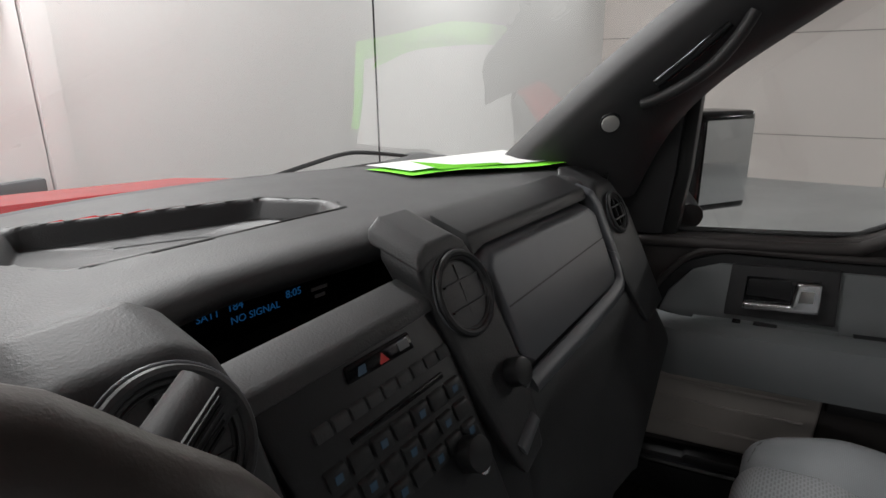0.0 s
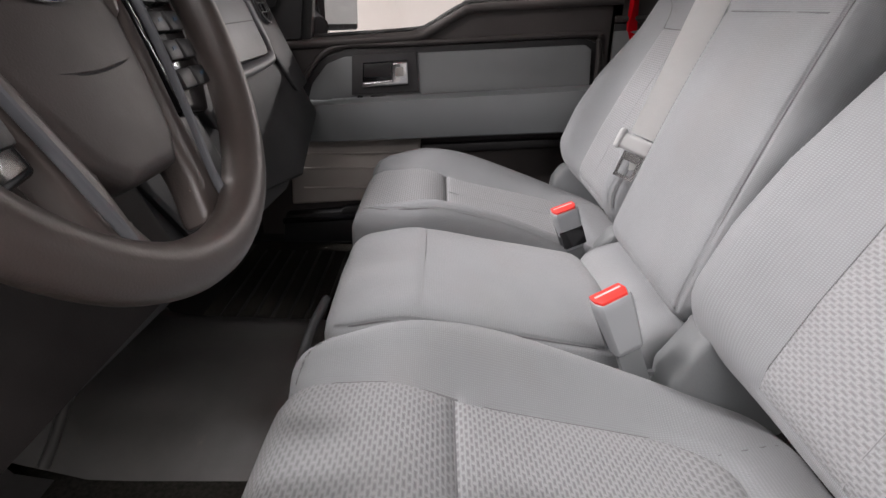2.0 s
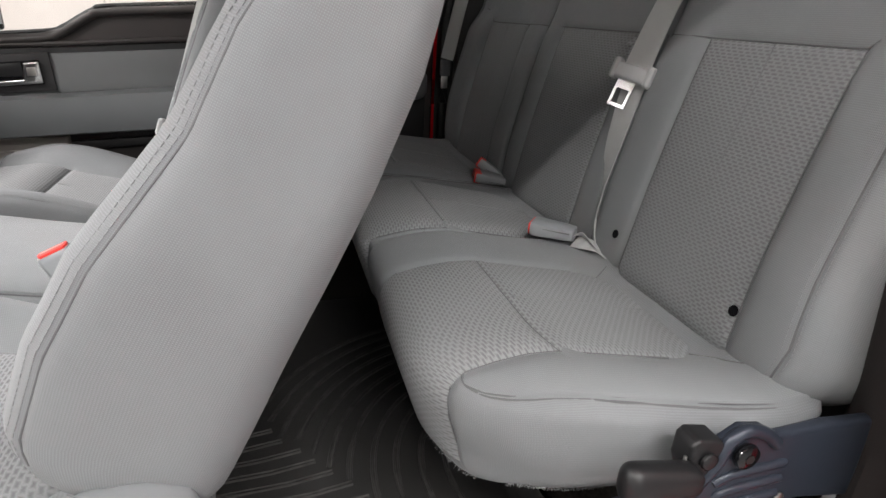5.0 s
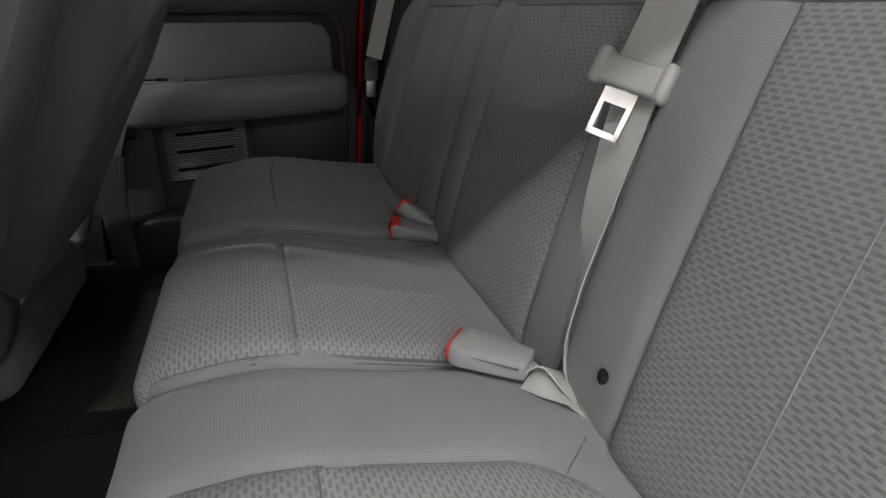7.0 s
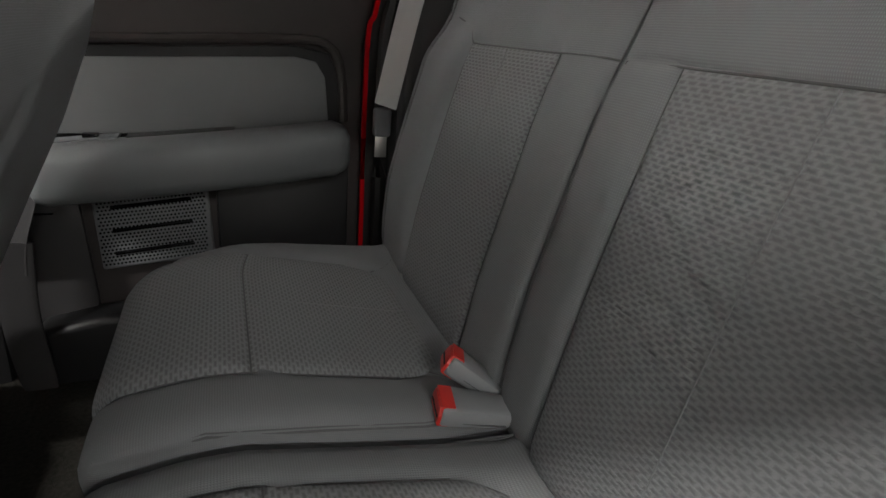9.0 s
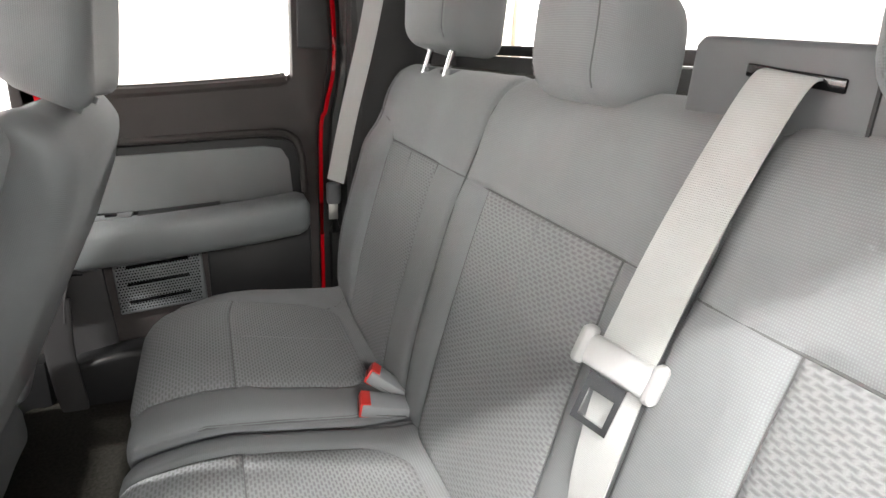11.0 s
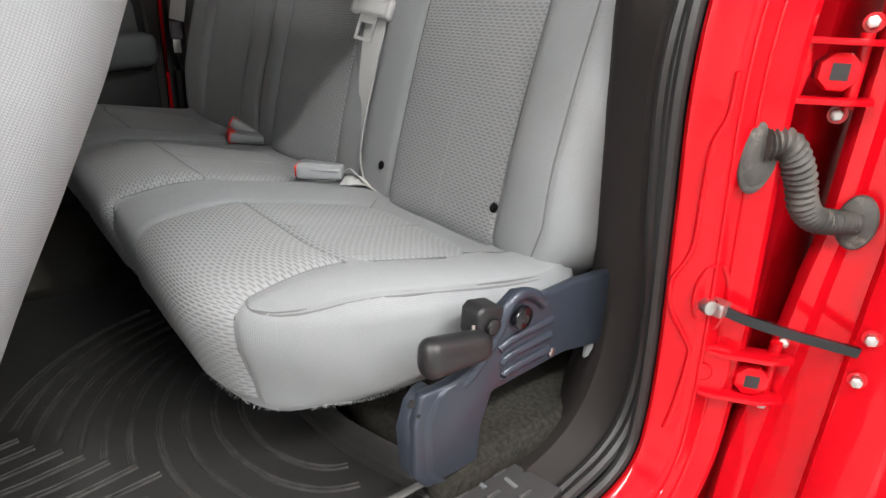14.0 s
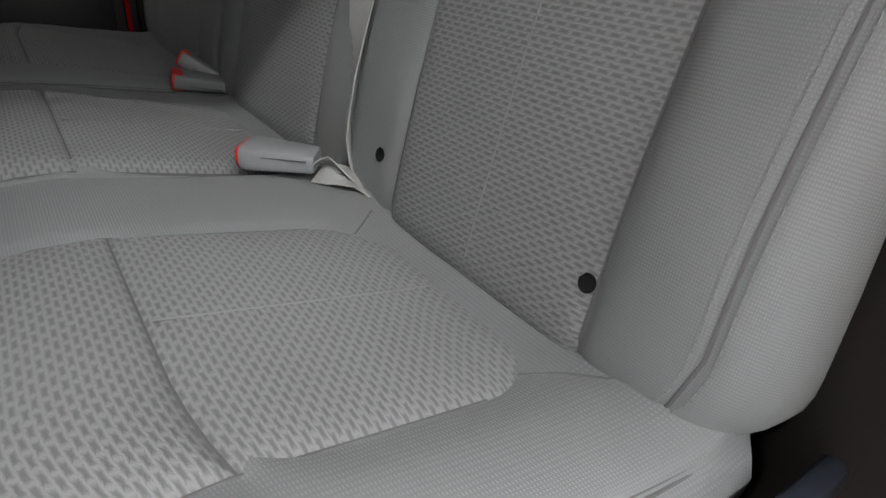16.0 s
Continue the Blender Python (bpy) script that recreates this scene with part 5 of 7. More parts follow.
offset = FRONT.copy()
structure("front_pillar_passenger", pillar(1), "trim", "charcoal windshield pillar trim with grab handle", "pillar trim")
structure("front_pillar_driver", moved(pillar(-1), lambda c: c + Vector((-0.02, 0.04, 0.0))), "trim", "charcoal windshield pillar trim", "pillar trim")
grab = thing("grab_handle", (0.68, 0.23, 1.59), "charcoal grab handle on the windshield pillar", "handle")
G = Vector((-0.80, -0.47, -0.37)).normalized()
gp = [Vector(p) + G * d for p, d in (((0.678, 0.305, 1.523), 0.0), ((0.684, 0.282, 1.538), 0.012), ((0.688, 0.242, 1.568), 0.022), ((0.688, 0.208, 1.597), 0.022), ((0.684, 0.176, 1.632), 0.012), ((0.680, 0.155, 1.66), 0.0))]
part("grip", sweep(smooth_line(gp, 8), circle(0.010, 12, 0.012)), "trim", grab)
part("recess", sweep(smooth_line([Vector(p) - G * 0.004 for p in ((0.672, 0.284, 1.555), (0.675, 0.258, 1.577), (0.675, 0.224, 1.607), (0.677, 0.186, 1.645))], 6), circle(0.0105, 12, 0.010)), "gloss_black", grab)
cap = thing("pillar_cap", (0.663, 0.353, 1.492), "round pale grey button on the pillar", "button")
part("cap", disc(Vector((0.663, 0.353, 1.492)) - G * 0.002, G, 0.0150, 0.009, 24, 0.002), "white_cap", cap)
part("cap_ring", ring(Vector((0.663, 0.353, 1.492)) + G * 0.001, G, 0.0165, 0.0025, 24, 6), "black", cap)

ws = []
for k in range(9):
    x = -0.72 + 1.44 * k / 8
    ws.append([(x, 0.95 - 0.62 * x * x, 1.385 - 0.02 * x * x), (x * 0.97, 0.50 - 0.42 * x * x, 1.66), (x * 0.94, 0.10 - 0.20 * x * x, 1.88)])
shield = structure("windshield", loft(ws), "windshield", "clear sloped windshield glass", "windshield")
shield.visible_shadow = False
structure("windshield_header", prism([(0.16, 1.85), (0.02, 1.86), (0.02, 1.90), (0.14, 1.90)], -0.66, 0.66, bevel=0.008), "headliner", "pale trim over the windshield", "trim")

# hood, cowl, wiper and aerial outside
hood = thing("hood", (0.0, 1.5, 1.0), "red painted hood beyond the windshield", "car hood")
hl = []
for x in (-0.86, -0.80, -0.5, 0.0, 0.5, 0.80, 0.86):
    d = 0.10 * (x / 0.86) ** 2 + (0.05 if abs(x) > 0.85 else 0)
    hl.append([(x, 1.06, 1.36 - d), (x, 1.10, 1.392 - d), (x, 1.35, 1.372 - d), (x, 1.8, 1.24 - d), (x, 2.2, 1.10 - d), (x, 2.28, 0.95 - d), (x, 2.28, 0.7)])
part("hood_panel", loft(hl), "red", hood)
structure("cowl", boxes((-0.80, 0.80, 0.88, 1.08, 1.29, 1.345), bevel=0.01), "black", "black plastic cowl at the windshield base", "cowl")
wiper = thing("wiper", (0.3, 0.98, 1.36), "black windshield wiper arm and blade", "wiper")
part("blade", sweep(smooth_line([(-0.30, 0.945, 1.402), (-0.02, 0.955, 1.396), (0.18, 0.965, 1.384), (0.30, 0.968, 1.380), (0.44, 0.965, 1.376)], 6), circle(0.009, 8, 0.012)), "rubber", wiper)
part("arm", sweep(smooth_line([(0.26, 0.965, 1.384), (0.42, 0.966, 1.378), (0.56, 0.965, 1.390), (0.660, 0.965, 1.398), (0.74, 0.962, 1.394), (0.90, 0.94, 1.366)], 6), circle(0.005, 8)), "black", wiper)
part("second_blade", sweep(smooth_line([(0.44, 0.93, 1.366), (0.62, 0.90, 1.374), (0.80, 0.83, 1.378)], 6), circle(0.009, 8)), "rubber", wiper)
part("hub", disc((0.92, 0.93, 1.34), (0, 0, 1), 0.045, 0.03, 20, 0.012), "dark_grey", wiper)
aerial = thing("aerial", (1.0, 1.105, 1.10), "thin black whip aerial on the fender", "aerial")
part("mast", tube([(0.985, 1.105, 1.05), (0.985, 1.105, 1.92)], 0.0026, 8), "black", aerial)
part("base", disc((0.985, 1.105, 1.03), (0, 0, 1), 0.018, 0.05, 16, 0.004), "black", aerial)
structure("front_fender", prism([(0.75, 0.5), (0.75, 1.10), (1.3, 1.06), (2.2, 0.95), (2.2, 0.5)], 0.80, 1.0, bevel=0.03), "red", "red painted front fender", "body panel")


# ---- dashboard ----
def face_y(x, z):
    return 0.362 - 0.05 * x + 0.48 * (z - 1.34)


def on_face(bm, out=0.0):
    """Lays a slab made in x and z, with y as its height over the face, on the sloping dash face."""
    return moved(bm, lambda c: Vector((c.x, face_y(c.x, c.z) - c.y - out, c.z - 0.35 * (c.y + out))))


dash = thing("dashboard", (0.0, 0.5, 0.95), "charcoal dashboard with radio, round vents and storage tray", "dashboard")


brow_y = table((-0.74, 0.47), (-0.2, 0.476), (-0.04, 0.481), (0.139, 0.445), (0.385, 0.412), (0.583, 0.365), (0.70, 0.36))
TRAY = [(-0.112, 0.602), (0.200, 0.552), (0.222, 0.596), (0.192, 0.688), (-0.080, 0.822), (-0.150, 0.700)]


def in_tray(x, y):
    """How far a place lies inside the storage tray (negative outside)."""
    d = 9.0
    for (x0, y0), (x1, y1) in zip(TRAY, TRAY[1:] + TRAY[:1]):
        d = min(d, ((x1 - x0) * (y - y0) - (y1 - y0) * (x - x0)) / math.hypot(x1 - x0, y1 - y0))
    return d


def pad_line(x):
    e = brow_y(x)
    far = 0.955 - 0.62 * x * x
    z = 1.405 + 0.008 * math.cos(x * 2)
    out = [(x, far, z - 0.03)]
    for k in range(37):
        y = far - 0.03 + (e + 0.035 - far + 0.03) * k / 36
        out.append((x, y, z + 0.006 * math.sin(k / 36 * math.pi)))
    return out + [(x, e + 0.022, z - 0.002), (x, e + 0.010, z - 0.007), (x, e + 0.002, z - 0.014), (x, e, z - 0.022), (x, e + 0.003, z - 0.032), (x, e + 0.05, z - 0.045), (x, e + 0.14, z - 0.06)]


bm = loft([pad_line(-0.74 + 1.42 * k / 130) for k in range(131)])
gone = [f for f in bm.faces if f.calc_center_median().z > 1.40 and in_tray(f.calc_center_median().x, f.calc_center_median().y) > -0.001]
bmesh.ops.delete(bm, geom=gone, context="FACES")
part("upper_pad", bm, "dash_pad", dash, angle=3.1)


def tray_line(inset, z):
    """The tray's outline, drawn in by inset, with its corners rounded."""
    c = Vector((0.03, 0.68))
    pts = []
    for x, y in TRAY + TRAY[:1]:
        d = c - Vector((x, y))
        p = Vector((x, y)) + d.normalized() * inset * 1.25
        pts.append((p.x, p.y, z))
    out = []
    for p, q in zip(pts, pts[1:]):
        out += [Vector(p).lerp(Vector(q), u) for u in (0.04, 0.10, 0.25, 0.5, 0.75, 0.90, 0.96)]
    return out + out[:1]


part("storage_tray", loft([tray_line(-0.007, 1.409), tray_line(-0.006, 1.4155), tray_line(-0.002, 1.4175), tray_line(0.004, 1.4165), tray_line(0.010, 1.411), tray_line(0.016, 1.394), tray_line(0.019, 1.391), tray_line(0.10, 1.3905)]), "dash", dash, "shallow ribbed tray sunk in the dash top", angle=0.9)
part("tray_floor", boxes((-0.13, 0.20, 0.57, 0.80, 1.385, 1.3895), bevel=0), "dash", dash)
for k in range(8):
    u = 0.12 + k * 0.105
    p = Vector((-0.112 + 0.312 * u, 0.602 - 0.05 * u + 0.024, 1.3920))
    q = p + Vector((0.026, 0.045, 0.0))
    part("tray_rib", tube([p, q], 0.0035, 6), "dash_pad", dash)
# body behind the face
part("lower_body", on_face(prism([(-0.72, 1.02), (-0.72, 1.318), (0.68, 1.325), (0.70, 1.29), (0.68, 1.10), (0.30, 1.02)], -0.05, -0.012, "y", bevel=0.02)), "dash", dash)
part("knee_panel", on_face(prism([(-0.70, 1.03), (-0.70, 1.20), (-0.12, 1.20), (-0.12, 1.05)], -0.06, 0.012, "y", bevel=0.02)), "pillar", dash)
# display in the shadow of the pad


def on_display(bm):
    return moved(bm, lambda c: Vector((c.x, 0.520 - 0.13 * c.x - c.y, c.z)))


disp = part("display", on_display(prism([(-0.140, 1.325), (-0.140, 1.385), (0.190, 1.385), (0.190, 1.325)], -0.03, 0.0, "y", bevel=0.002)), "gloss_black", dash, "dark display with small blue characters")


def words(body, x0, z0, size, mat, parent):
    bm = raised_text(body, size, 0.0002)
    moved(bm, lambda v: Vector((x0 + v.x, 0.001 + v.z, z0 + v.y)))
    return part("lettering", on_display(bm), mat, parent, smooth=False)


words("SAT1", -0.045, 1.356, 0.011, "blue_glow", disp)
words("184", -0.012, 1.357, 0.012, "blue_glow", disp)
words("NO SIGNAL", -0.010, 1.343, 0.011, "blue_glow", disp)
words("8:05", 0.056, 1.350, 0.012, "blue_glow", disp)
for z0, x0, w in ((1.347, 0.090, 0.022), (1.338, 0.094, 0.014)):
    part("indicator_bar", on_display(prism([(x0, z0), (x0, z0 + 0.004), (x0 + w, z0 + 0.004), (x0 + w, z0)], 0.0005, 0.0015, "y", bevel=0)), "white_cap", disp)
# centre stack
stack = part("radio_panel", on_face(prism([(-0.122, 1.362), (0.112, 1.366), (0.118, 1.29), (0.112, 1.14), (0.09, 1.06), (-0.07, 1.06), (-0.10, 1.14), (-0.108, 1.29)], -0.03, 0.004, "y", bevel=0.010, segments=3)), "black", dash)
# paler pad vinyl puts the grey sheen of the brow into its colour
part("panel_brow", on_face(prism([(-0.124, 1.350), (-0.124, 1.366), (0.114, 1.370), (0.114, 1.354)], -0.03, 0.010, "y", bevel=0.006, segments=3)), "dash_pad", dash)
hz = part("switch_strip", on_face(prism([(-0.026, 1.335), (-0.024, 1.347), (0.062, 1.347), (0.062, 1.333)], 0.002, 0.007, "y", bevel=0.002)), "gloss_black", stack)
part("hazard_mark", on_face(prism([(0.014, 1.337), (0.020, 1.345), (0.026, 1.337)], 0.006, 0.008, "y", bevel=0)), "hazard", hz)
part("heater_mark", on_face(prism([(-0.014, 1.338), (-0.010, 1.344), (-0.002, 1.344), (-0.004, 1.338)], 0.006, 0.008, "y", bevel=0)), "icon_blue", hz)
part("airbag_mark", on_face(prism([(0.042, 1.338), (0.042, 1.345), (0.056, 1.345), (0.056, 1.338)], 0.006, 0.008, "y", bevel=0)), "dark_grey", hz)
for k in range(9):
    x = -0.076 + k * 0.0205
    b = part("radio_button", on_face(prism([(x, 1.310), (x, 1.320), (x + 0.018, 1.320), (x + 0.018, 1.310)], 0.002, 0.0075, "y", bevel=0.002)), "dash_pad", stack)
part("disc_slot", on_face(prism([(-0.045, 1.294), (-0.045, 1.299), (0.085, 1.300), (0.085, 1.295)], 0.003, 0.0055, "y", bevel=0.001)), "gloss_black", stack)
for row, z in enumerate((1.283, 1.262, 1.242)):
    for k in range(7):
        x = -0.082 + k * 0.027
        btn = part("climate_button", on_face(prism([(x, z - 0.007), (x, z + 0.007), (x + 0.023, z + 0.007), (x + 0.023, z - 0.007)], 0.002, 0.008, "y", bevel=0.002)), "black", stack)
        if (k + row) % 2 == 0:
            part("button_mark", on_face(prism([(x + 0.007, z - 0.0025), (x + 0.008, z + 0.003), (x + 0.016, z + 0.003), (x + 0.015, z - 0.0025)], 0.0075, 0.0086, "y", bevel=0)), "icon_blue", btn)


def face_disc(x, z, out, r, h, name, mat, parent, n=28, bevel=0.003, label=""):
    c = Vector((x, face_y(x, z) - out, z - 0.35 * out))
    return part(name, disc(c, (-0.09, -0.9, 0.41), r, h, n, bevel), mat, parent, label)


for x, z in ((0.075, 1.222), (-0.06, 1.222)):
    kn = face_disc(x, z, 0.0, 0.018, 0.022, "climate_knob", "black", stack)
    face_disc(x, z, 0.020, 0.008, 0.004, "knob_cap", "chrome", kn)


def vent(x, z, r, parent, bars=2):
    """A round air vent: stepped bezel, deep dark throat, thin vanes and a middle post."""
    nrm = Vector((-0.05, -0.9, 0.41)).normalized()
    c = Vector((x, face_y(x, z), z)) + nrm * 0.013
    v = part("vent", disc(c - nrm * 0.010, nrm, r * 0.98, 0.004, 36, 0), "gloss_black", parent, "round black air vent")
    for k, (rr, tr, h, mt) in enumerate(((1.10, 0.10, 0.0, "dash"), (0.98, 0.06, -0.002, "dash_pad"), (0.88, 0.05, -0.005, "black"))):
        part("bezel_ring", ring(c + nrm * h, nrm, r * rr, r * tr, 44, 8), mt, v)
    part("outer_trim", ring(c - nrm * 0.003, nrm, r * 1.22, r * 0.035, 44, 8), "silver", v, "thin satin silver vent ring")
    sx = nrm.cross(Vector((0, 0, 1))).normalized()
    up = sx.cross(nrm)
    for k in range(bars):
        o = (k - (bars - 1) / 2) * r * 0.7
        w = math.sqrt(max(0.01, 0.70 - (o / r) ** 2)) * r
        part("vane", sweep([c + up * o - sx * w - nrm * 0.003, c + up * o + sx * w - nrm * 0.003], [(-0.004, -0.0010), (0.004, -0.0010), (0.004, 0.0010), (-0.004, 0.0010)], tuple(up)), "black", v)
    part("vane_post", sweep([c - up * r * 0.8 - nrm * 0.005, c + up * r * 0.8 - nrm * 0.005], [(-0.003, -0.0010), (0.003, -0.0010), (0.003, 0.0010), (-0.003, 0.0010)], tuple(sx)), "black", v)
    return v


pod = part("vent_pod", on_face(prism([(0.100, 1.385), (0.108, 1.404), (0.130, 1.414), (0.176, 1.414), (0.196, 1.402), (0.208, 1.37), (0.214, 1.25), (0.19, 1.18), (0.14, 1.17), (0.122, 1.24)], -0.04, 0.014, "y", bevel=0.013, segments=4)), "dash", dash)
# top roll in paler vinyl than the pod: its lit look put into colour
part("pod_brow", on_face(prism([(0.101, 1.394), (0.108, 1.408), (0.130, 1.417), (0.176, 1.417), (0.195, 1.404), (0.186, 1.398), (0.130, 1.400)], -0.05, 0.0155, "y", bevel=0.006, segments=4)), "dash_pad", pod)
vent(0.158, 1.350, 0.040, dash)
face_disc(0.182, 1.264, 0.012, 0.0165, 0.02, "drive_knob", "black", dash, label="black drive selector knob")
face_disc(0.182, 1.264, 0.030, 0.007, 0.004, "knob_pointer", "dark_grey", dash)
part("grip_handle", on_face(tube([(0.145, 0.016, 1.20), (0.190, 0.016, 1.215)], 0.006, 8)), "silver", dash)
lp = part("left_pod", on_face(prism([(-0.262, 1.385), (-0.252, 1.404), (-0.225, 1.416), (-0.145, 1.416), (-0.124, 1.402), (-0.116, 1.37), (-0.118, 1.25), (-0.22, 1.23), (-0.262, 1.26)], -0.05, 0.012, "y", bevel=0.011, segments=4)), "dash_pad", dash)
vent(-0.174, 1.352, 0.046, dash)
GLOVE = [(0.222, 1.262), (0.224, 1.366), (0.240, 1.378), (0.540, 1.374), (0.558, 1.362), (0.544, 1.272), (0.530, 1.258), (0.240, 1.250)]
glove = part("glove_panel", on_face(prism(GLOVE, -0.02, 0.010, "y", bevel=0.007, segments=3)), "silver", dash, "satin grey glove box panel")
part("glove_joint", on_face(prism([(0.232, 1.318), (0.232, 1.3195), (0.548, 1.327), (0.548, 1.3255)], 0.0095, 0.0105, "y", bevel=0)), "dash", glove)
part("lower_rim", on_face(sweep(smooth_line([(0.216, 0.010, 1.236), (0.30, 0.011, 1.240), (0.44, 0.011, 1.246), (0.535, 0.010, 1.254), (0.556, 0.009, 1.272), (0.566, 0.008, 1.30)], 6), circle(0.007, 10, 0.010), up=(0, 1, 0))), "silver", dash)
part("right_rim", on_face(prism([(0.560, 1.28), (0.566, 1.372), (0.556, 1.392), (0.580, 1.396), (0.592, 1.37), (0.580, 1.28)], -0.02, 0.012, "y", bevel=0.006, segments=3)), "silver", dash)
part("glove_brow", on_face(prism([(0.212, 1.378), (0.214, 1.402), (0.560, 1.398), (0.572, 1.384), (0.556, 1.380), (0.240, 1.384)], -0.05, 0.002, "y", bevel=0.004)), "dash", dash)
part("end_pod", on_face(prism([(0.572, 1.25), (0.584, 1.388), (0.60, 1.402), (0.67, 1.396), (0.705, 1.34), (0.70, 1.18), (0.60, 1.17)], -0.06, 0.008, "y", bevel=0.018, segments=4)), "dash", dash)
vent(0.634, 1.342, 0.030, dash)
part("corner_plate", boxes((0.60, 0.74, 0.50, 0.80, 1.38, 1.404), bevel=0.006), "dash_pad", dash)
part("end_cap", loft([[(0.66, 0.350, z), (0.70, 0.36, z), (0.72, 0.42, z), (0.73, 0.62, z), (0.60, 0.66, z)] for z in (0.95, 1.1, 1.25, 1.36, 1.40)]), "dash", dash)
part("lower_glove", on_face(prism([(0.12, 1.05), (0.20, 1.235), (0.54, 1.255), (0.68, 1.24), (0.70, 1.10), (0.40, 1.02)], -0.06, -0.004, "y", bevel=0.03, segments=3)), "dash", dash)
part("tunnel_cover", boxes((-0.10, 0.12, 0.44, 0.60, 0.70, 1.06), bevel=0.03), "black", dash)

# instrument hood, column and stalk
part("cluster_hood", loft([[(x, 0.62, 1.44 - 0.5 * (x + 0.40) ** 2), (x, 0.50, 1.482 - 0.9 * (x + 0.40) ** 2), (x, 0.355, 1.492 - 1.1 * (x + 0.40) ** 2), (x, 0.348, 1.478 - 1.1 * (x + 0.40) ** 2), (x, 0.45, 1.455 - 1.1 * (x + 0.40) ** 2), (x, 0.56, 1.41)] for x in (-0.60, -0.57, -0.52, -0.46, -0.40, -0.34, -0.31, -0.28, -0.262)]), "dash", dash)
part("cluster_face", boxes((-0.58, -0.29, 0.50, 0.54, 1.27, 1.45), bevel=0.01), "gloss_black", dash)
part("cluster_wing", prism([(0.365, 1.460), (0.56, 1.43), (0.54, 1.30), (0.46, 1.30), (0.40, 1.40)], -0.290, -0.266, bevel=0.010, segments=3), "dash", dash)
column = thing("steering_column", (-0.346, 0.35, 1.25), "black steering column with indicator stalk", "steering column")
part("shroud", loft([[(-0.346 + a * 0.062, 0.235 + 0.22 * k, 1.315 - 0.10 * k + b * 0.055) for a, b in ((-1, -0.4), (-0.8, 0.7), (0, 1), (0.8, 0.7), (1, -0.4), (0.6, -1), (-0.6, -1), (-1, -0.4))] for k in (0, 0.5, 1)]), "black", column)
stalk = part("stalk", sweep(smooth_line([(-0.328, 0.275, 1.325), (-0.303, 0.282, 1.355), (-0.263, 0.288, 1.388), (-0.233, 0.29, 1.408)], 6), circle(0.0125, 14)), "black", column)
part("stalk_grip", sweep(smooth_line([(-0.250, 0.289, 1.396), (-0.223, 0.291, 1.415), (-0.194, 0.293, 1.434)], 6), circle(0.0165, 16)), "trim", column)
part("stalk_ring", sweep([(-0.268, 0.287, 1.384), (-0.254, 0.289, 1.394)], circle(0.0175, 16)), "black", column)
for k in range(6):
    a = -0.9 + k * 0.36
    part("grip_ridge", tube([Vector((-0.240, 0.2735, 1.404)) + Vector((0.0, 0.0, 0.012 * a)), Vector((-0.200, 0.277, 1.431)) + Vector((0.0, 0.0, 0.012 * a))], 0.0014, 6), "black", stalk)
part("ignition", disc((-0.262, 0.215, 1.225), (0.7, -0.7, 0.1), 0.018, 0.02, 20, 0.004), "chrome", column, "chrome ignition lock")

# ---- steering wheel ----
SW = Matrix.Translation((-0.428, 0.141, 1.377)) @ Matrix.Rotation(radians(-25), 4, "X")


def sw(bm):
    """Wheel parts are made in x (right), z (up) and y (away from the driver)."""
    return turned(bm, SW)


wheel = thing("steering_wheel", SW.translation.copy(), "worn brown-black leather steering wheel with silver accents", "steering wheel")
rim = ring((0, 0, 0), (0, 1, 0), 0.1815, 0.0165, 96, 14)
moved(rim, lambda c: c + c.normalized() * (0.0012 * math.cos(math.atan2(c.z, c.x) * 22) if c.z > 0.06 and abs(c.x) > 0.06 else 0))
part("rim", sw(rim), "wheel", wheel)
def deep(bm):
    """The hub is dished: it lies deeper than the rim."""
    return turned(bm, SW @ Matrix.Translation((0, 0.040, 0)))


def mid_deep(bm):
    return turned(bm, SW @ Matrix.Translation((0, 0.018, 0)))


hub = prism([(-0.086, 0.020), (-0.070, 0.037), (-0.03, 0.042), (0.03, 0.042), (0.070, 0.037), (0.086, 0.020), (0.084, -0.02), (0.066, -0.07), (0.050, -0.108), (0.030, -0.126), (-0.030, -0.126), (-0.050, -0.108), (-0.066, -0.07), (-0.084, -0.02)], -0.022, 0.056, "y", bevel=0.014, segments=4)
moved(hub, lambda c: Vector((c.x, c.y - 0.012 * (1 - (c.x / 0.09) ** 2), c.z + (0.40 * (c.y + 0.022) if c.z > 0.01 else 0.0))))
hubp = part("airbag_cover", deep(hub), "hub", wheel)
bm = disc((0, -0.030, -0.004), (0, -1, 0), 0.026, 0.004, 36, 0.0015)
moved(bm, lambda c: Vector((c.x, c.y, -0.010 + (c.z + 0.004) * 0.37)))
badge = part("badge", deep(bm), "emblem", hubp, "small oval blue badge")
part("badge_rim", deep(moved(ring((0, -0.0335, -0.004), (0, 1, 0), 0.026, 0.0016, 36, 8), lambda c: Vector((c.x, c.y, -0.010 + (c.z + 0.004) * 0.39)))), "chrome", badge)
part("badge_bar", deep(prism([(-0.015, -0.0115), (-0.013, -0.0095), (0.015, -0.0085), (0.014, -0.0105)], -0.0348, -0.0340, "y", bevel=0)), "steel", badge)
part("cover_crease", deep(sweep(smooth_line([(-0.052, -0.0285, -0.055), (0.0, -0.0318, -0.060), (0.052, -0.0285, -0.055)], 6), circle(0.0012, 6))), "black", hubp)
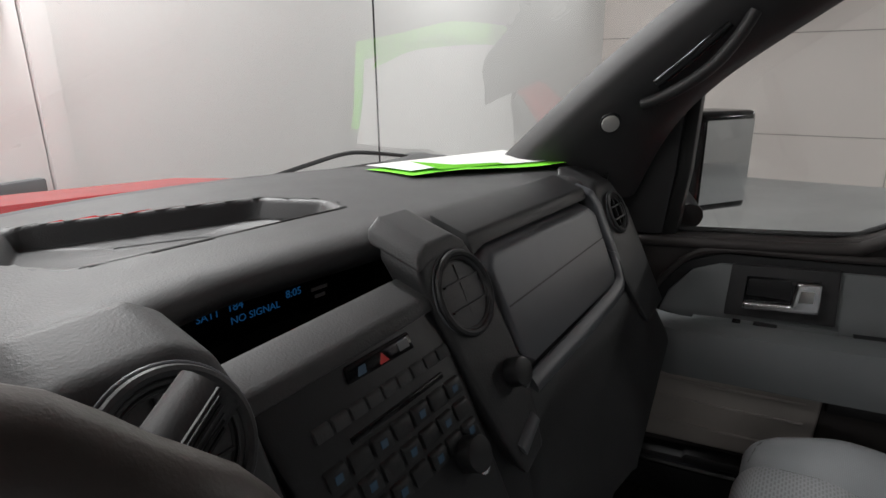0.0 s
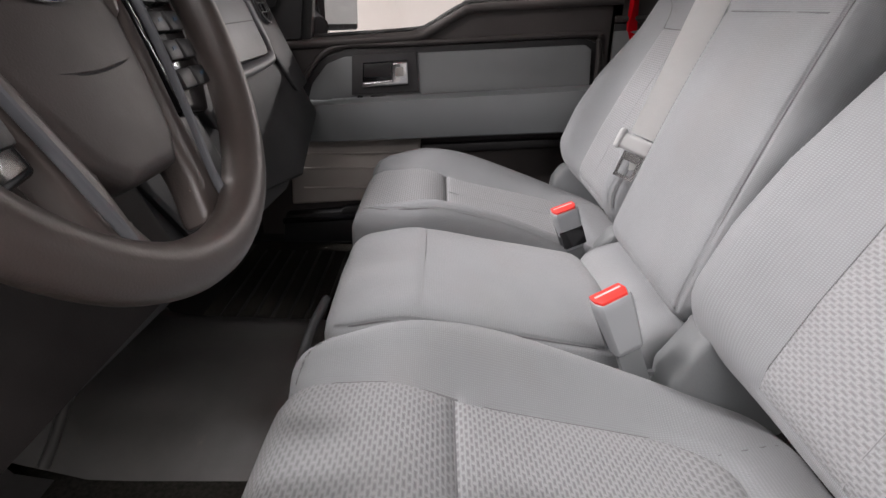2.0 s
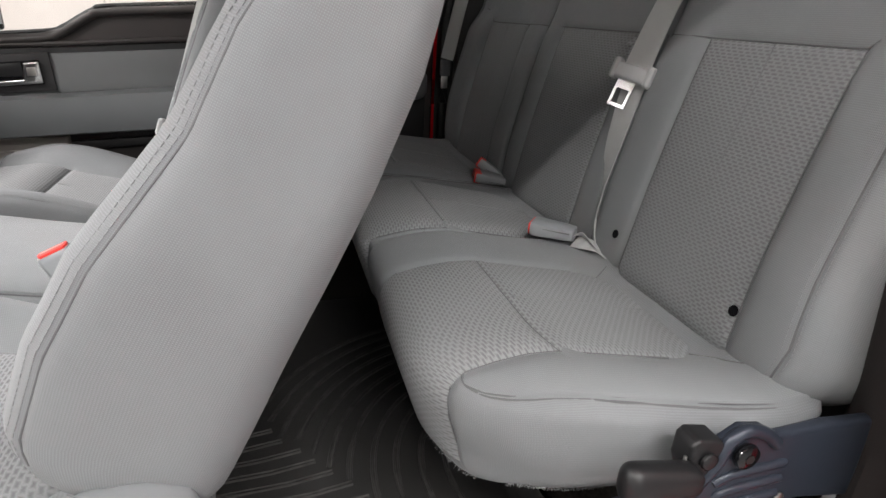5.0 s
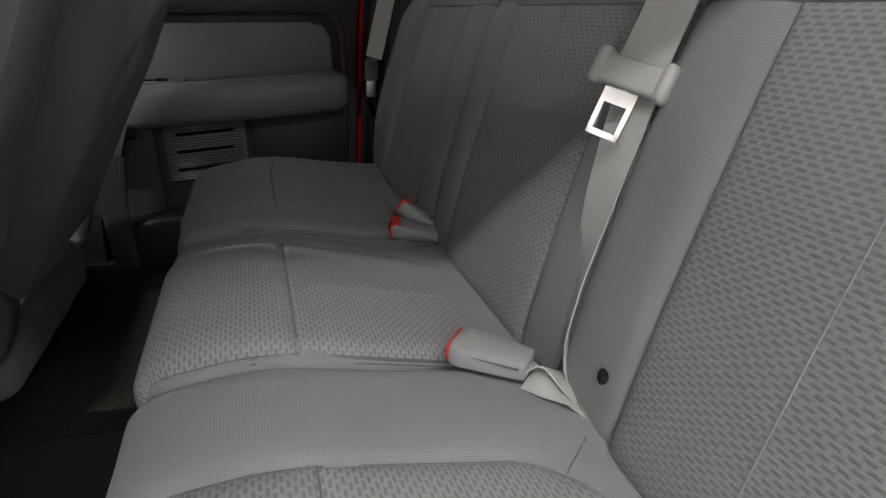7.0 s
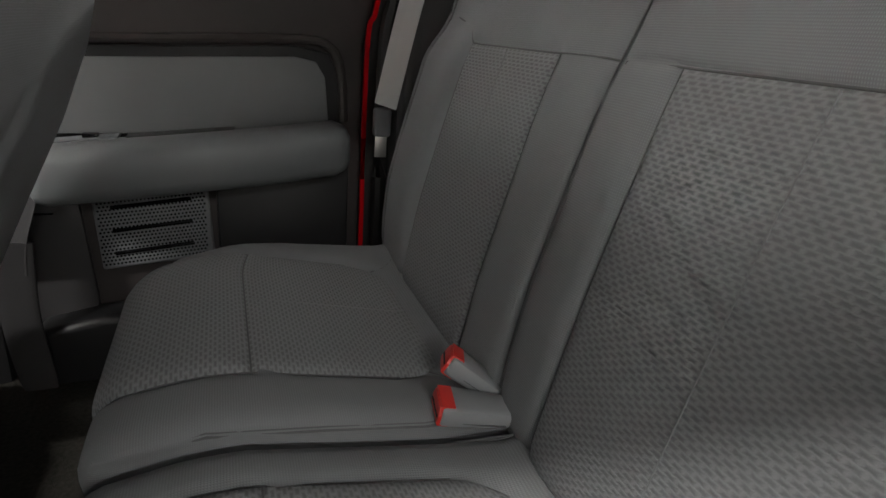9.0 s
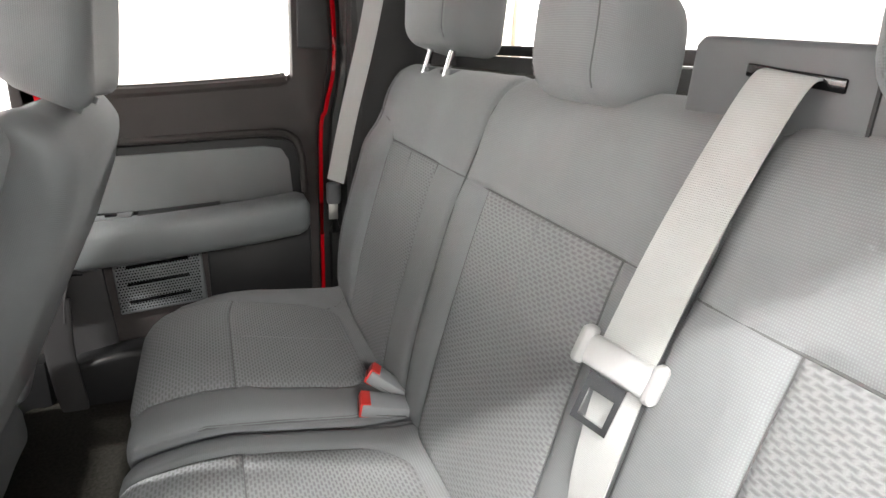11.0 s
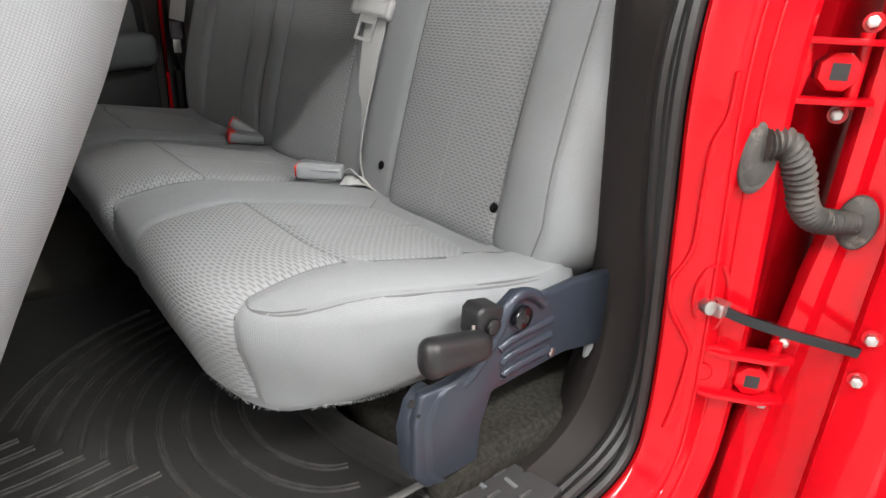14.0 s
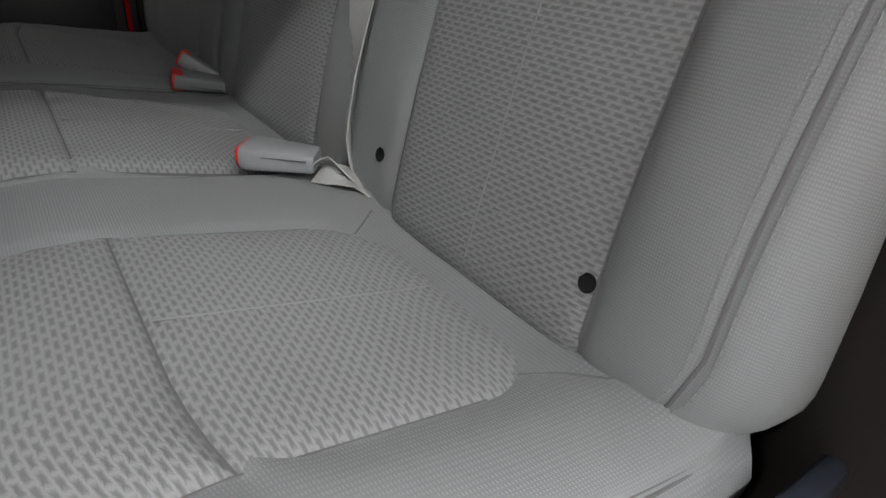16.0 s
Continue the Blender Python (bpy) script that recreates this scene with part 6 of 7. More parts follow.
for s in (-1, 1):
    part("upper_spoke", mid_deep(prism([(s * 0.050, 0.036), (s * 0.100, 0.032), (s * 0.140, 0.035), (s * 0.172, 0.050), (s * 0.181, 0.030), (s * 0.180, -0.002), (s * 0.170, -0.012), (s * 0.120, 0.006), (s * 0.090, 0.000), (s * 0.070, -0.03)], -0.010, 0.018, "y", bevel=0.009, segments=4)), "wheel", wheel)
    part("lower_spoke", mid_deep(prism([(s * 0.096, 0.0), (s * 0.088, -0.052), (s * 0.076, -0.10), (s * 0.074, -0.165), (s * 0.030, -0.172), (s * 0.044, -0.14), (s * 0.046, -0.11), (s * 0.062, -0.05)], -0.006, 0.018, "y", bevel=0.007, segments=3)), "wheel", wheel)
    part("accent", mid_deep(sweep(smooth_line([(s * 0.096, -0.009, 0.026), (s * 0.097, -0.012, -0.006), (s * 0.088, -0.013, -0.052), (s * 0.075, -0.012, -0.099), (s * 0.063, -0.010, -0.142), (s * 0.060, -0.010, -0.166)], 6), circle(0.0022, 8, 0.0036))), "silver", wheel, "thin silver spoke accent")
    pad = part("button_panel", mid_deep(prism([(s * 0.099, 0.006), (s * 0.164, 0.002), (s * 0.160, -0.035), (s * 0.142, -0.082), (s * 0.122, -0.104), (s * 0.086, -0.098), (s * 0.093, -0.045)], -0.008, 0.010, "y", bevel=0.005, segments=3)), "gloss_black", wheel, "gloss black switch panel")
    for k in range(4):
        z = -0.012 - k * 0.0215
        for m in range(2):
            x = 0.104 + m * 0.026 - k * 0.0035
            b = part("wheel_button", mid_deep(prism([(s * x, z - 0.008), (s * x, z + 0.008), (s * (x + 0.023), z + 0.007), (s * (x + 0.022), z - 0.008)], -0.0135, -0.006, "y", bevel=0.003)), "black", pad)
            if (k + m) % 3:
                part("button_mark", mid_deep(prism([(s * (x + 0.008), z - 0.0012), (s * (x + 0.009), z + 0.0015), (s * (x + 0.015), z + 0.0020), (s * (x + 0.0145), z - 0.0004)], -0.0141, -0.0135, "y", bevel=0)), "icon_blue" if s > 0 else "pale_mark", b)
part("column_boot", deep(disc((0, 0.035, -0.03), (0, 1, 0), 0.055, 0.05, 28, 0.01)), "black", wheel)

# papers on the dash
sheet = thing("paper_sheet", (0.62, 0.58, 1.42), "white sheet with lime-green underside lying on the dash", "paper")
rows = []
for k in range(7):
    u = k / 6
    a = Vector((0.445, 0.715, 1.417)) + (Vector((0.730, 0.585, 1.418)) - Vector((0.445, 0.715, 1.417))) * u
    b = Vector((0.415, 0.595, 1.419)) + (Vector((0.650, 0.425, 1.421)) - Vector((0.415, 0.595, 1.419))) * u
    rows.append([a, a + (b - a) * 0.5 + Vector((0, 0, 0.005 * math.sin(u * 3) + 0.002)), b + Vector((0, 0, 0.002 + 0.003 * math.sin(u * 6)))])
part("green_sheet", loft([[Vector((p.x - 0.004, p.y - 0.005, p.z)) for p in r] for r in rows]), "green_paper", sheet, "lime-green paper")
part("white_sheet", loft([[p + Vector((0.012, 0.01, 0.004)) for p in r] for r in rows]), "paper", sheet)
part("folded_corner", loft([[(0.455, 0.565, 1.427), (0.50, 0.545, 1.425), (0.56, 0.50, 1.426)], [(0.430, 0.610, 1.440), (0.49, 0.56, 1.430), (0.555, 0.51, 1.428)]]), "green_paper", sheet)

offset = Vector((0, 0, 0))
# ---- open driver's side: pillar trim, seals and red door frame ----
OPEN = [(1.86, -1.10, -1.09, -1.08), (1.70, -1.165, -1.155, -1.14), (1.56, -1.208, -1.20, -1.187), (1.47, -1.228, -1.228, -1.203), (1.40, -1.207, -1.207, -1.18), (1.33, -1.182, -1.178, -1.155), (1.24, -1.187, -1.168, -1.150), (1.12, -1.198, -1.19, -1.168), (0.97, -1.214, -1.222, -1.190), (0.87, -1.20, -1.222, -1.197), (0.81, -1.155, -1.19, -1.185), (0.782, -1.08, -1.11, -1.13), (0.775, -0.98, -0.99, -1.0), (0.775, -0.5, -0.5, -0.5), (0.775, 0.55, 0.55, 0.55)]


def open_line(x, col, dy=0.0, dz=0.0, n=6):
    """A line down the door opening and along the sill, dy off towards the outside of the bend."""
    pts = smooth_line([(x, r[col], r[0]) for r in OPEN], n)
    out = []
    for i, p in enumerate(pts):
        t = (pts[min(i + 1, len(pts) - 1)] - pts[max(0, i - 1)]).normalized()
        nv = Vector((0, t.z, -t.y))
        out.append(p + nv * dy + Vector((0, 0, dz)))
    return out


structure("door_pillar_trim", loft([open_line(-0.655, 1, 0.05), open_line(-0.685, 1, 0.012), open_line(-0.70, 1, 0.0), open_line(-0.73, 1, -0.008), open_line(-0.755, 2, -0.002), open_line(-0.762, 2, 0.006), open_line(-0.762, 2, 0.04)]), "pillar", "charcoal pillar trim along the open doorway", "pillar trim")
for k, (x, c, d) in enumerate(((-0.769, 2, 0.002), (-0.783, 2, -0.004), (-0.797, 3, 0.0))):
    structure("door_seal", sweep(open_line(x, c, d), circle(0.0075, 8), up=(1, 0, 0)), "rubber", "black ribbed rubber door seal", "seal")
structure("seal_channel", loft([open_line(-0.758, 2, 0.012), open_line(-0.808, 3, 0.012)]), "rubber", "black channel behind the door seals", "seal")
structure("door_frame", loft([open_line(-0.806, 3, 0.03), open_line(-0.806, 3, 0.002), open_line(-0.812, 3, -0.003), open_line(-0.819, 3, 0.0), open_line(-0.824, 3, 0.006), open_line(-0.838, 3, 0.012), open_line(-0.842, 3, 0.015), open_line(-0.845, 3, 0.022), open_line(-0.848, 3, 0.045), open_line(-0.852, 3, 0.051), open_line(-0.862, 3, 0.056), open_line(-0.868, 3, 0.062), open_line(-0.868, 3, 0.075), open_line(-0.84, 3, 0.10)]), "red", "glossy red painted door frame with pressed creases", "door frame")
structure("frame_flange", sweep(open_line(-0.817, 3, 0.004), circle(0.0035, 8), up=(1, 0, 0)), "red", "rounded red weld flange along the seal", "door frame")
structure("frame_crease", sweep(open_line(-0.8455, 3, 0.0225), circle(0.0022, 8), up=(1, 0, 0)), "red", "rounded red crease pressed in the door frame", "door frame")
structure("frame_crease", sweep(open_line(-0.8495, 3, 0.048), circle(0.0025, 8), up=(1, 0, 0)), "red", "rounded red crease pressed in the door frame", "door frame")
structure("frame_press", sweep(smooth_line([(-0.842, -1.160, 1.262), (-0.8395, -1.1650, 1.2242), (-0.8315, -1.1640, 1.1965), (-0.8290, -1.1705, 1.1524), (-0.8275, -1.1785, 1.0982), (-0.8225, -1.1790, 1.0767), (-0.8137, -1.1760, 1.0504), (-0.8170, -1.1828, 1.0157), (-0.8340, -1.1996, 0.9780), (-0.8368, -1.2020, 0.9615), (-0.8320, -1.2060, 0.9028), (-0.826, -1.205, 0.86)], 5), circle(0.0030, 8), up=(1, 0, 0)), "red", "jogged red crease pressed round the strap pocket", "door frame")
structure("strap_pocket", sweep(smooth_line([(-0.8465, -1.2090, 1.0735), (-0.8500, -1.2235, 1.0520), (-0.8515, -1.2300, 1.0250), (-0.8470, -1.2260, 0.9959), (-0.8395, -1.2080, 1.0020), (-0.8352, -1.1935, 1.0203), (-0.8350, -1.1890, 1.0492), (-0.8420, -1.1905, 1.0722), (-0.8465, -1.2090, 1.0735)], 6), circle(0.0026, 8), up=(1, 0, 0)), "red", "rounded red pocket rim round the strap rivet", "door frame")
structure("rocker", prism([(0.60, 0.36), (0.60, 0.72), (-1.10, 0.72), (-1.19, 0.66), (-1.20, 0.36)], -0.89, -0.80, bevel=0.03, segments=3), "red", "red painted rocker below the doorway", "body panel")
structure("bed_side", prism([(-1.42, 0.50), (-1.42, 1.28), (-3.1, 1.30), (-3.1, 0.50)], -0.95, -0.86, bevel=0.02), "red", "red truck bed side behind the cab", "body panel")
structure("cab_corner", prism([(-1.34, 0.45), (-1.32, 1.86), (-1.50, 1.86), (-1.50, 0.45)], -0.85, -0.80, bevel=0.02), "red", "red cab corner behind the doorway", "body panel")

tread = thing("tread_plate", (-0.745, -0.8, 0.78), "black plastic sill plate with raised dashes", "sill plate")
tp = part("plate", prism([(-0.700, -1.080), (-0.775, -1.098), (-0.795, -0.98), (-0.795, -0.20), (-0.700, -0.20)], 0.772, 0.790, "z", bevel=0.004), "trim", tread)
for i in range(14):
    for j in range(4):
        y, x = -1.055 + i * 0.030, -0.712 - j * 0.0215
        if (i + j) % 2:
            bm = tube([(x - 0.009, y, 0.790), (x + 0.009, y, 0.790)], 0.0029, 8)
        else:
            bm = tube([(x, y - 0.010, 0.790), (x, y + 0.010, 0.790)], 0.0029, 8)
        # paler grey on every second dash stands for gloss highlights
        part("raised_dash", bm, "dark_grey" if (i + j) % 2 else "trim", tp)
straw = thing("straw_bit", (-0.757, -0.99, 0.795), "small bent piece of dry straw on the sill plate", "straw")
part("stem", tube(smooth_line([(-0.775, -0.970, 0.796), (-0.785, -0.981, 0.7965), (-0.795, -0.990, 0.796), (-0.794, -0.981, 0.796)], 5), 0.0007, 6), "straw", straw)

# open rear door, seen at its hinge edge
rdoor = thing("rear_driver_door", (-0.98, -1.6, 0.62), "wide open red rear half-door showing its hinge edge", "car door")
dl = []
for z, push, q in ((0.63, 0.03, 0.034), (0.66, 0.0, 0.036), (0.80, 0.0, 0.034), (0.88, 0.0, 0.026), (0.95, 0.0, 0.012), (1.05, 0.0, 0.004), (1.10, 0.006, 0.0), (1.30, 0.006, 0.0), (1.36, 0.0, 0.0), (1.55, 0.03, 0.0), (1.78, 0.09, 0.0)):
    dl.append([(-0.885 + q, -1.86, z), (-0.882 + q - push * 0.2, -1.330 - push, z), (-0.888 + q, -1.312 - push, z), (-0.900 + q, -1.304 - push, z), (-0.912 + q * 0.6, -1.308 - push, z), (-0.918 + q * 0.5, -1.322 - push, z), (-0.945, -1.326 - push, z), (-0.953, -1.312 - push, z), (-0.985, -1.306 - push, z), (-1.008, -1.312 - push, z), (-1.02, -1.33 - push, z), (-1.03, -1.38 - push, z), (-1.04, -1.86, z), (-0.885 + q, -1.86, z)])
part("door_shell", loft(dl), "red", rdoor, "glossy red door shell")
part("inner_panel", prism([(-1.37, 0.66), (-1.36, 1.38), (-1.85, 1.38), (-1.85, 0.66)], -1.075, -1.035, bevel=0.012), "trim_brown", rdoor)
part("edge_seal", sweep(smooth_line([(-1.040, -1.345, 0.66), (-1.042, -1.345, 1.0), (-1.042, -1.35, 1.38)], 6), circle(0.011, 8)), "rubber", rdoor)
for x, y, z in ((-0.880, -1.302, 1.223), (-0.888, -1.302, 1.307), (-0.888, -1.304, 0.892), (-0.966, -1.306, 1.013), (-0.966, -1.306, 0.964), (-0.892, -1.304, 0.975)):
    bt = part("hinge_bolt", disc((x, y, z), (-0.25, 1, 0.05), 0.0062, 0.010, 6, 0.001), "steel", rdoor, "bright zinc bolt")
    part("washer", disc((x, y - 0.002, z), (-0.25, 1, 0.05), 0.009, 0.003, 18, 0), "red", bt)
for zc, low in ((0.943, 0.010), (1.264, 0.0)):
    n_ = Vector((-0.6, 0.8, 0.0))
    side_ = Vector((-0.8, -0.6, 0.0))
    face = Matrix.Translation((-0.846, -1.227, zc)) @ Matrix((side_, Vector((0, 0, 1)), n_)).transposed().to_4x4()
    hg = part("hinge", turned(prism([(-0.020, -0.034), (-0.028, -0.022), (-0.028, 0.022), (-0.020, 0.034), (0.022, 0.030), (0.026, 0.0), (0.022, -0.030)], -0.008, 0.006, "z", bevel=0.005, segments=3), face), "red", rdoor, "red painted hinge")
    part("hinge_dome", turned(disc((-0.004, 0.0, 0.005), (0, 0, 1), 0.011, 0.004, 20, 0.003), face), "red", hg)
    for q in (-1, 1):
        arm_ = prism([(-0.850, -1.216), (-0.862, -1.222), (-0.900, -1.262), (-0.912, -1.288), (-0.906, -1.304), (-0.890, -1.306), (-0.846, -1.252)], zc + q * 0.026 - 0.003, zc + q * 0.026 + 0.003, "z", bevel=0.0025, segments=2)
        part("hinge_arm", moved(arm_, lambda c: Vector((c.x, c.y, c.z - low * (c.y + 1.22) / -0.08))), "red", hg)
    mid = Matrix.Translation((-0.879, -1.270, zc - low)) @ Matrix((side_, Vector((0, 0, 1)), n_)).transposed().to_4x4()
    nut = part("hinge_block", turned(disc((0, 0, -0.010), (0, 0, 1), 0.0185, 0.020, 8, 0.003), mid @ Matrix.Rotation(radians(22.5), 4, "Z")), "red", hg)
    # dark square laid on the block: the hole's shade put into colour
    part("hole_shade", turned(boxes((-0.0075, 0.0075, -0.0075, 0.0075, 0.0095, 0.0104), bevel=0.0), mid), "rubber", nut)
    part("hinge_pin", tube([(-0.890, -1.290, zc - 0.034), (-0.890, -1.290, zc + 0.034)], 0.006, 12), "red", hg)
part("bumper", boxes((-0.90, -0.85, -1.36, -1.33, 0.665, 0.70), bevel=0.004), "red", rdoor)
part("wax_mark", boxes((-0.992, -0.955, -1.3095, -1.3065, 0.668, 0.674), bevel=0.001), "white_paint", rdoor, "thin white scuff marks")
strapc = thing("check_strap", (-0.89, -1.27, 1.0), "black door check strap with zinc rivets", "door strap")
part("band", sweep(smooth_line([(-0.850, -1.200, 1.032), (-0.876, -1.226, 1.018), (-0.915, -1.266, 1.004), (-0.960, -1.304, 0.994)], 8), [(-0.0028, -0.0052), (0.0028, -0.0052), (0.0028, 0.0052), (-0.0028, 0.0052)]), "gloss_black", strapc)
part("rivet", disc((-0.846, -1.188, 1.034), (-0.9, 0.4, 0.1), 0.008, 0.012, 16, 0.002), "steel", strapc)
part("clevis", boxes((-0.862, -0.842, -1.216, -1.198, 1.020, 1.036), bevel=0.003), "steel", strapc)
boot = thing("wiring_boot", (-0.86, -1.27, 1.16), "black corrugated rubber wiring boot between body and door", "wiring boot")
path = smooth_line([(-0.856, -1.210, 1.198), (-0.870, -1.226, 1.198), (-0.880, -1.246, 1.172), (-0.886, -1.258, 1.142), (-0.894, -1.272, 1.126), (-0.908, -1.292, 1.122), (-0.920, -1.310, 1.122)], 14)
part("bellows", sweep(path, circle(0.0125, 14), up=(1, 0, 0.2), size=lambda i: (1.0 + 0.15 * math.cos(i * math.pi / 1.5)) * (1.15 - 0.25 * i / 84)), "boot_rubber", boot)
bm = disc((-0.850, -1.212, 1.186), (-0.80, 0.60, 0.05), 0.017, 0.012, 28, 0.005)
part("body_flange", moved(bm, lambda c: Vector((c.x, c.y - 0.15 * (c.z - 1.186), 1.186 + (c.z - 1.186) * 1.9))), "boot_rubber", boot)
rim_ = ring((-0.855, -1.206, 1.186), (-0.80, 0.60, 0.05), 0.0155, 0.0028, 32, 8)
part("flange_rim", moved(rim_, lambda c: Vector((c.x - 0.001, c.y - 0.15 * (c.z - 1.186), 1.186 + (c.z - 1.186) * 1.9))), "boot_rubber", boot)
bm = disc((-0.921, -1.316, 1.122), (-0.1, 1, 0), 0.018, 0.010, 24, 0.004)
part("door_flange", moved(bm, lambda c: Vector((c.x, c.y, 1.122 + (c.z - 1.122) * 1.6))), "boot_rubber", boot)

# ---- bench bracket, lever and floor mats ----
offset = Vector((0, 0.004, -0.010))
br = thing("bench_bracket", (-0.70, -1.03, 0.79), "dark blue-grey pressed steel bracket carrying the rear bench", "bracket")
OUT = [(-0.930, 0.968), (-0.922, 0.933), (-0.925, 0.87), (-0.942, 0.848), (-1.012, 0.850), (-1.014, 0.897), (-1.026, 0.934), (-1.142, 0.942), (-1.215, 0.930), (-1.215, 1.030), (-1.152, 1.034), (-1.092, 1.030), (-1.075, 1.042), (-1.050, 1.046), (-1.031, 1.034), (-1.018, 1.005), (-0.995, 0.975), (-0.965, 0.968)]
plate = part("plate", prism(OUT, -0.722, -0.708, bevel=0.005, segments=3), "bracket", br)
part("front_flange", loft([[(-0.698, y + 0.003, z), (-0.709, y + 0.002, z), (-0.716, y - 0.003, z), (-0.7215, y - 0.011, z), (-0.7235, y - 0.022, z)] for y, z in ((-0.950, 0.966), (-0.938, 0.964), (-0.928, 0.954), (-0.920, 0.925), (-0.926, 0.87), (-0.943, 0.848))]), "bracket", plate)
part("upper_roll", sweep(smooth_line([(-0.717, -0.985, 0.958), (-0.720, -1.0, 0.974), (-0.722, -1.024, 1.006), (-0.722, -1.036, 1.034), (-0.722, -1.054, 1.043), (-0.722, -1.076, 1.036), (-0.722, -1.092, 1.022)], 8), circle(0.0065, 10)), "bracket", plate)
for k in range(3):
    part("pressed_rib", sweep(smooth_line([(-0.7205, -1.030 - 0.005 * k, 0.985 - k * 0.019), (-0.7215, -1.045, 0.992 - k * 0.019), (-0.7215, -1.095, 0.996 - k * 0.019), (-0.7205, -1.110, 0.996 - k * 0.019)], 5), circle(0.0055, 10)), "bracket", plate)
bolt = part("pivot_bolt", disc((-0.722, -1.054, 1.018), (-1, 0, 0), 0.0135, 0.010, 24, 0.004), "gloss_black", br)
part("bolt_recess", disc((-0.7322, -1.054, 1.018), (-1, 0, 0), 0.005, 0.0006, 6, 0), "rubber", bolt)
part("screw", disc((-0.722, -1.115, 0.953), (-1, 0, 0), 0.0055, 0.004, 12, 0.0015), "steel", br)
part("hole", disc((-0.7222, -0.917, 0.966), (-1, 0, 0), 0.0048, 0.0008, 14, 0), "gloss_black", br)
part("lower_hole", disc((-0.7222, -0.926, 0.948), (-1, 0, 0), 0.0022, 0.0008, 10, 0), "gloss_black", br)
lev = thing("release_lever", (-0.735, -0.95, 1.02), "black plastic bench release lever with latch box", "lever")


def lever_bend(p):
    return Vector((-0.732 + p.x, -0.960 - p.y, 1.0125 + p.z * (1.0 - 0.22 * p.y / 0.042) - 0.10 * p.y))


part("grip", Pad((0.015, 0.042, 0.0185), 0.0145, lever_bend).cover(0.005), "black", lev)
latch = part("latch_box", prism([(-0.992, 1.014), (-0.993, 1.037), (-1.000, 1.043), (-1.026, 1.038), (-1.032, 1.028), (-1.024, 1.003), (-1.014, 0.990), (-1.001, 0.990)], -0.725, -0.698, bevel=0.006, segments=3), "black", lev)
part("latch_dome", disc((-0.725, -1.012, 1.020), (-1, 0, 0), 0.009, 0.006, 24, 0.004), "black", latch)
part("latch_screw", disc((-0.725, -1.009, 0.998), (-1, 0, 0), 0.004, 0.002, 12, 0.001), "steel", latch)
part("latch_spring", tube([(-0.722, -0.990, 1.026), (-0.726, -0.987, 1.012)], 0.0018, 6), "steel", latch)

offset = Vector((0, 0, 0))
mat_r = thing("rear_floor_mat", (-0.3, -0.7, 0.78), "black moulded rubber mat with curved grooves behind the driver's seat", "floor mat", "floor mats")
base = part("mat_body", prism([(-0.668, -0.968), (-0.61, -0.952), (-0.56, -0.938), (-0.50, -0.932), (0.10, -0.932), (0.10, -0.42), (-0.668, -0.42)], 0.776, 0.785, "z", bevel=0.004), "mat", mat_r)
part("mat_wall", loft([[(-0.655, y, 0.785), (-0.668, y, 0.788), (-0.676, y, 0.796), (-0.684, y, 0.806), (-0.687, y, 0.806), (-0.678, y, 0.790), (-0.672, y, 0.777)] for y in (-0.975, -0.96, -0.85, -0.6, -0.42)]), "mat", base)
part("mat_lip", sweep(smooth_line([(-0.690, -0.985, 0.808), (-0.687, -0.96, 0.8075), (-0.6855, -0.85, 0.807), (-0.6855, -0.6, 0.807), (-0.6855, -0.42, 0.807)], 6), circle(0.0036, 8, 0.0046)), "mat_lip", base, "pale scuffed outer lip")
BACK = smooth_line([(-0.692, -0.984, 0), (-0.660, -0.974, 0), (-0.610, -0.958, 0), (-0.560, -0.944, 0), (-0.500, -0.938, 0), (-0.40, -0.937, 0), (-0.2, -0.937, 0), (0.10, -0.937, 0)], 6)
part("mat_back_wall", loft([[(x, y + 0.020, 0.7855), (x, y + 0.009, 0.789), (x, y + 0.004, 0.798), (x, y, 0.813), (x, y - 0.003, 0.8155), (x, y - 0.006, 0.813), (x, y - 0.003, 0.790)] for x, y, z in BACK]), "mat", base)


def rib(points, w=0.0038, h=0.0028):
    """A flat-topped rubber rib lying on the mat along a line in plan."""
    pts = [Vector((x, y, 0.785)) for x, y in points]
    lines = []
    for side, up in ((-1.25, -0.001), (-1, h), (-0.55, h), (-0.4, h * 0.45), (0.4, h * 0.45), (0.55, h), (1, h), (1.25, -0.001)):
        line = []
        for i, p in enumerate(pts):
            d = (pts[min(i + 1, len(pts) - 1)] - pts[max(i - 1, 0)]).normalized()
            line.append(p + Vector((-d.y, d.x, 0)) * (side * w) + Vector((0, 0, up)))
        lines.append(line)
    return loft(lines)


CX, CY = -0.465, -0.93
for k, ry in enumerate((0.078, 0.113, 0.149, 0.181)):
    arc = [(CX + (ry + 0.05) * math.cos(math.radians(a)), CY + ry * math.sin(math.radians(a))) for a in range(4, 177, 6)]
    arc = [p for p in arc if p[0] > -0.648]
    part("mat_rib", rib(arc), "mat_worn", base)
for k in range(7):
    ry = 0.214 + 0.027 * k
    x_end = -0.448 + 0.026 * k
    arc = [(CX + (ry + 0.05) * math.cos(math.radians(a)), CY + ry * math.sin(math.radians(a))) for a in range(15, 120, 5)]
    arc = [p for p in arc if p[0] > x_end + 0.004 and p[0] < 0.09]
    part("mat_rib", rib(arc), "mat_worn", base)
    y_end = arc[-1][1]
    if y_end < -0.47:
        part("mat_rib", rib([(x_end, y_end - 0.003), (x_end - 0.010, y_end + 0.055), (x_end - 0.020, -0.44)]), "mat_worn", base)
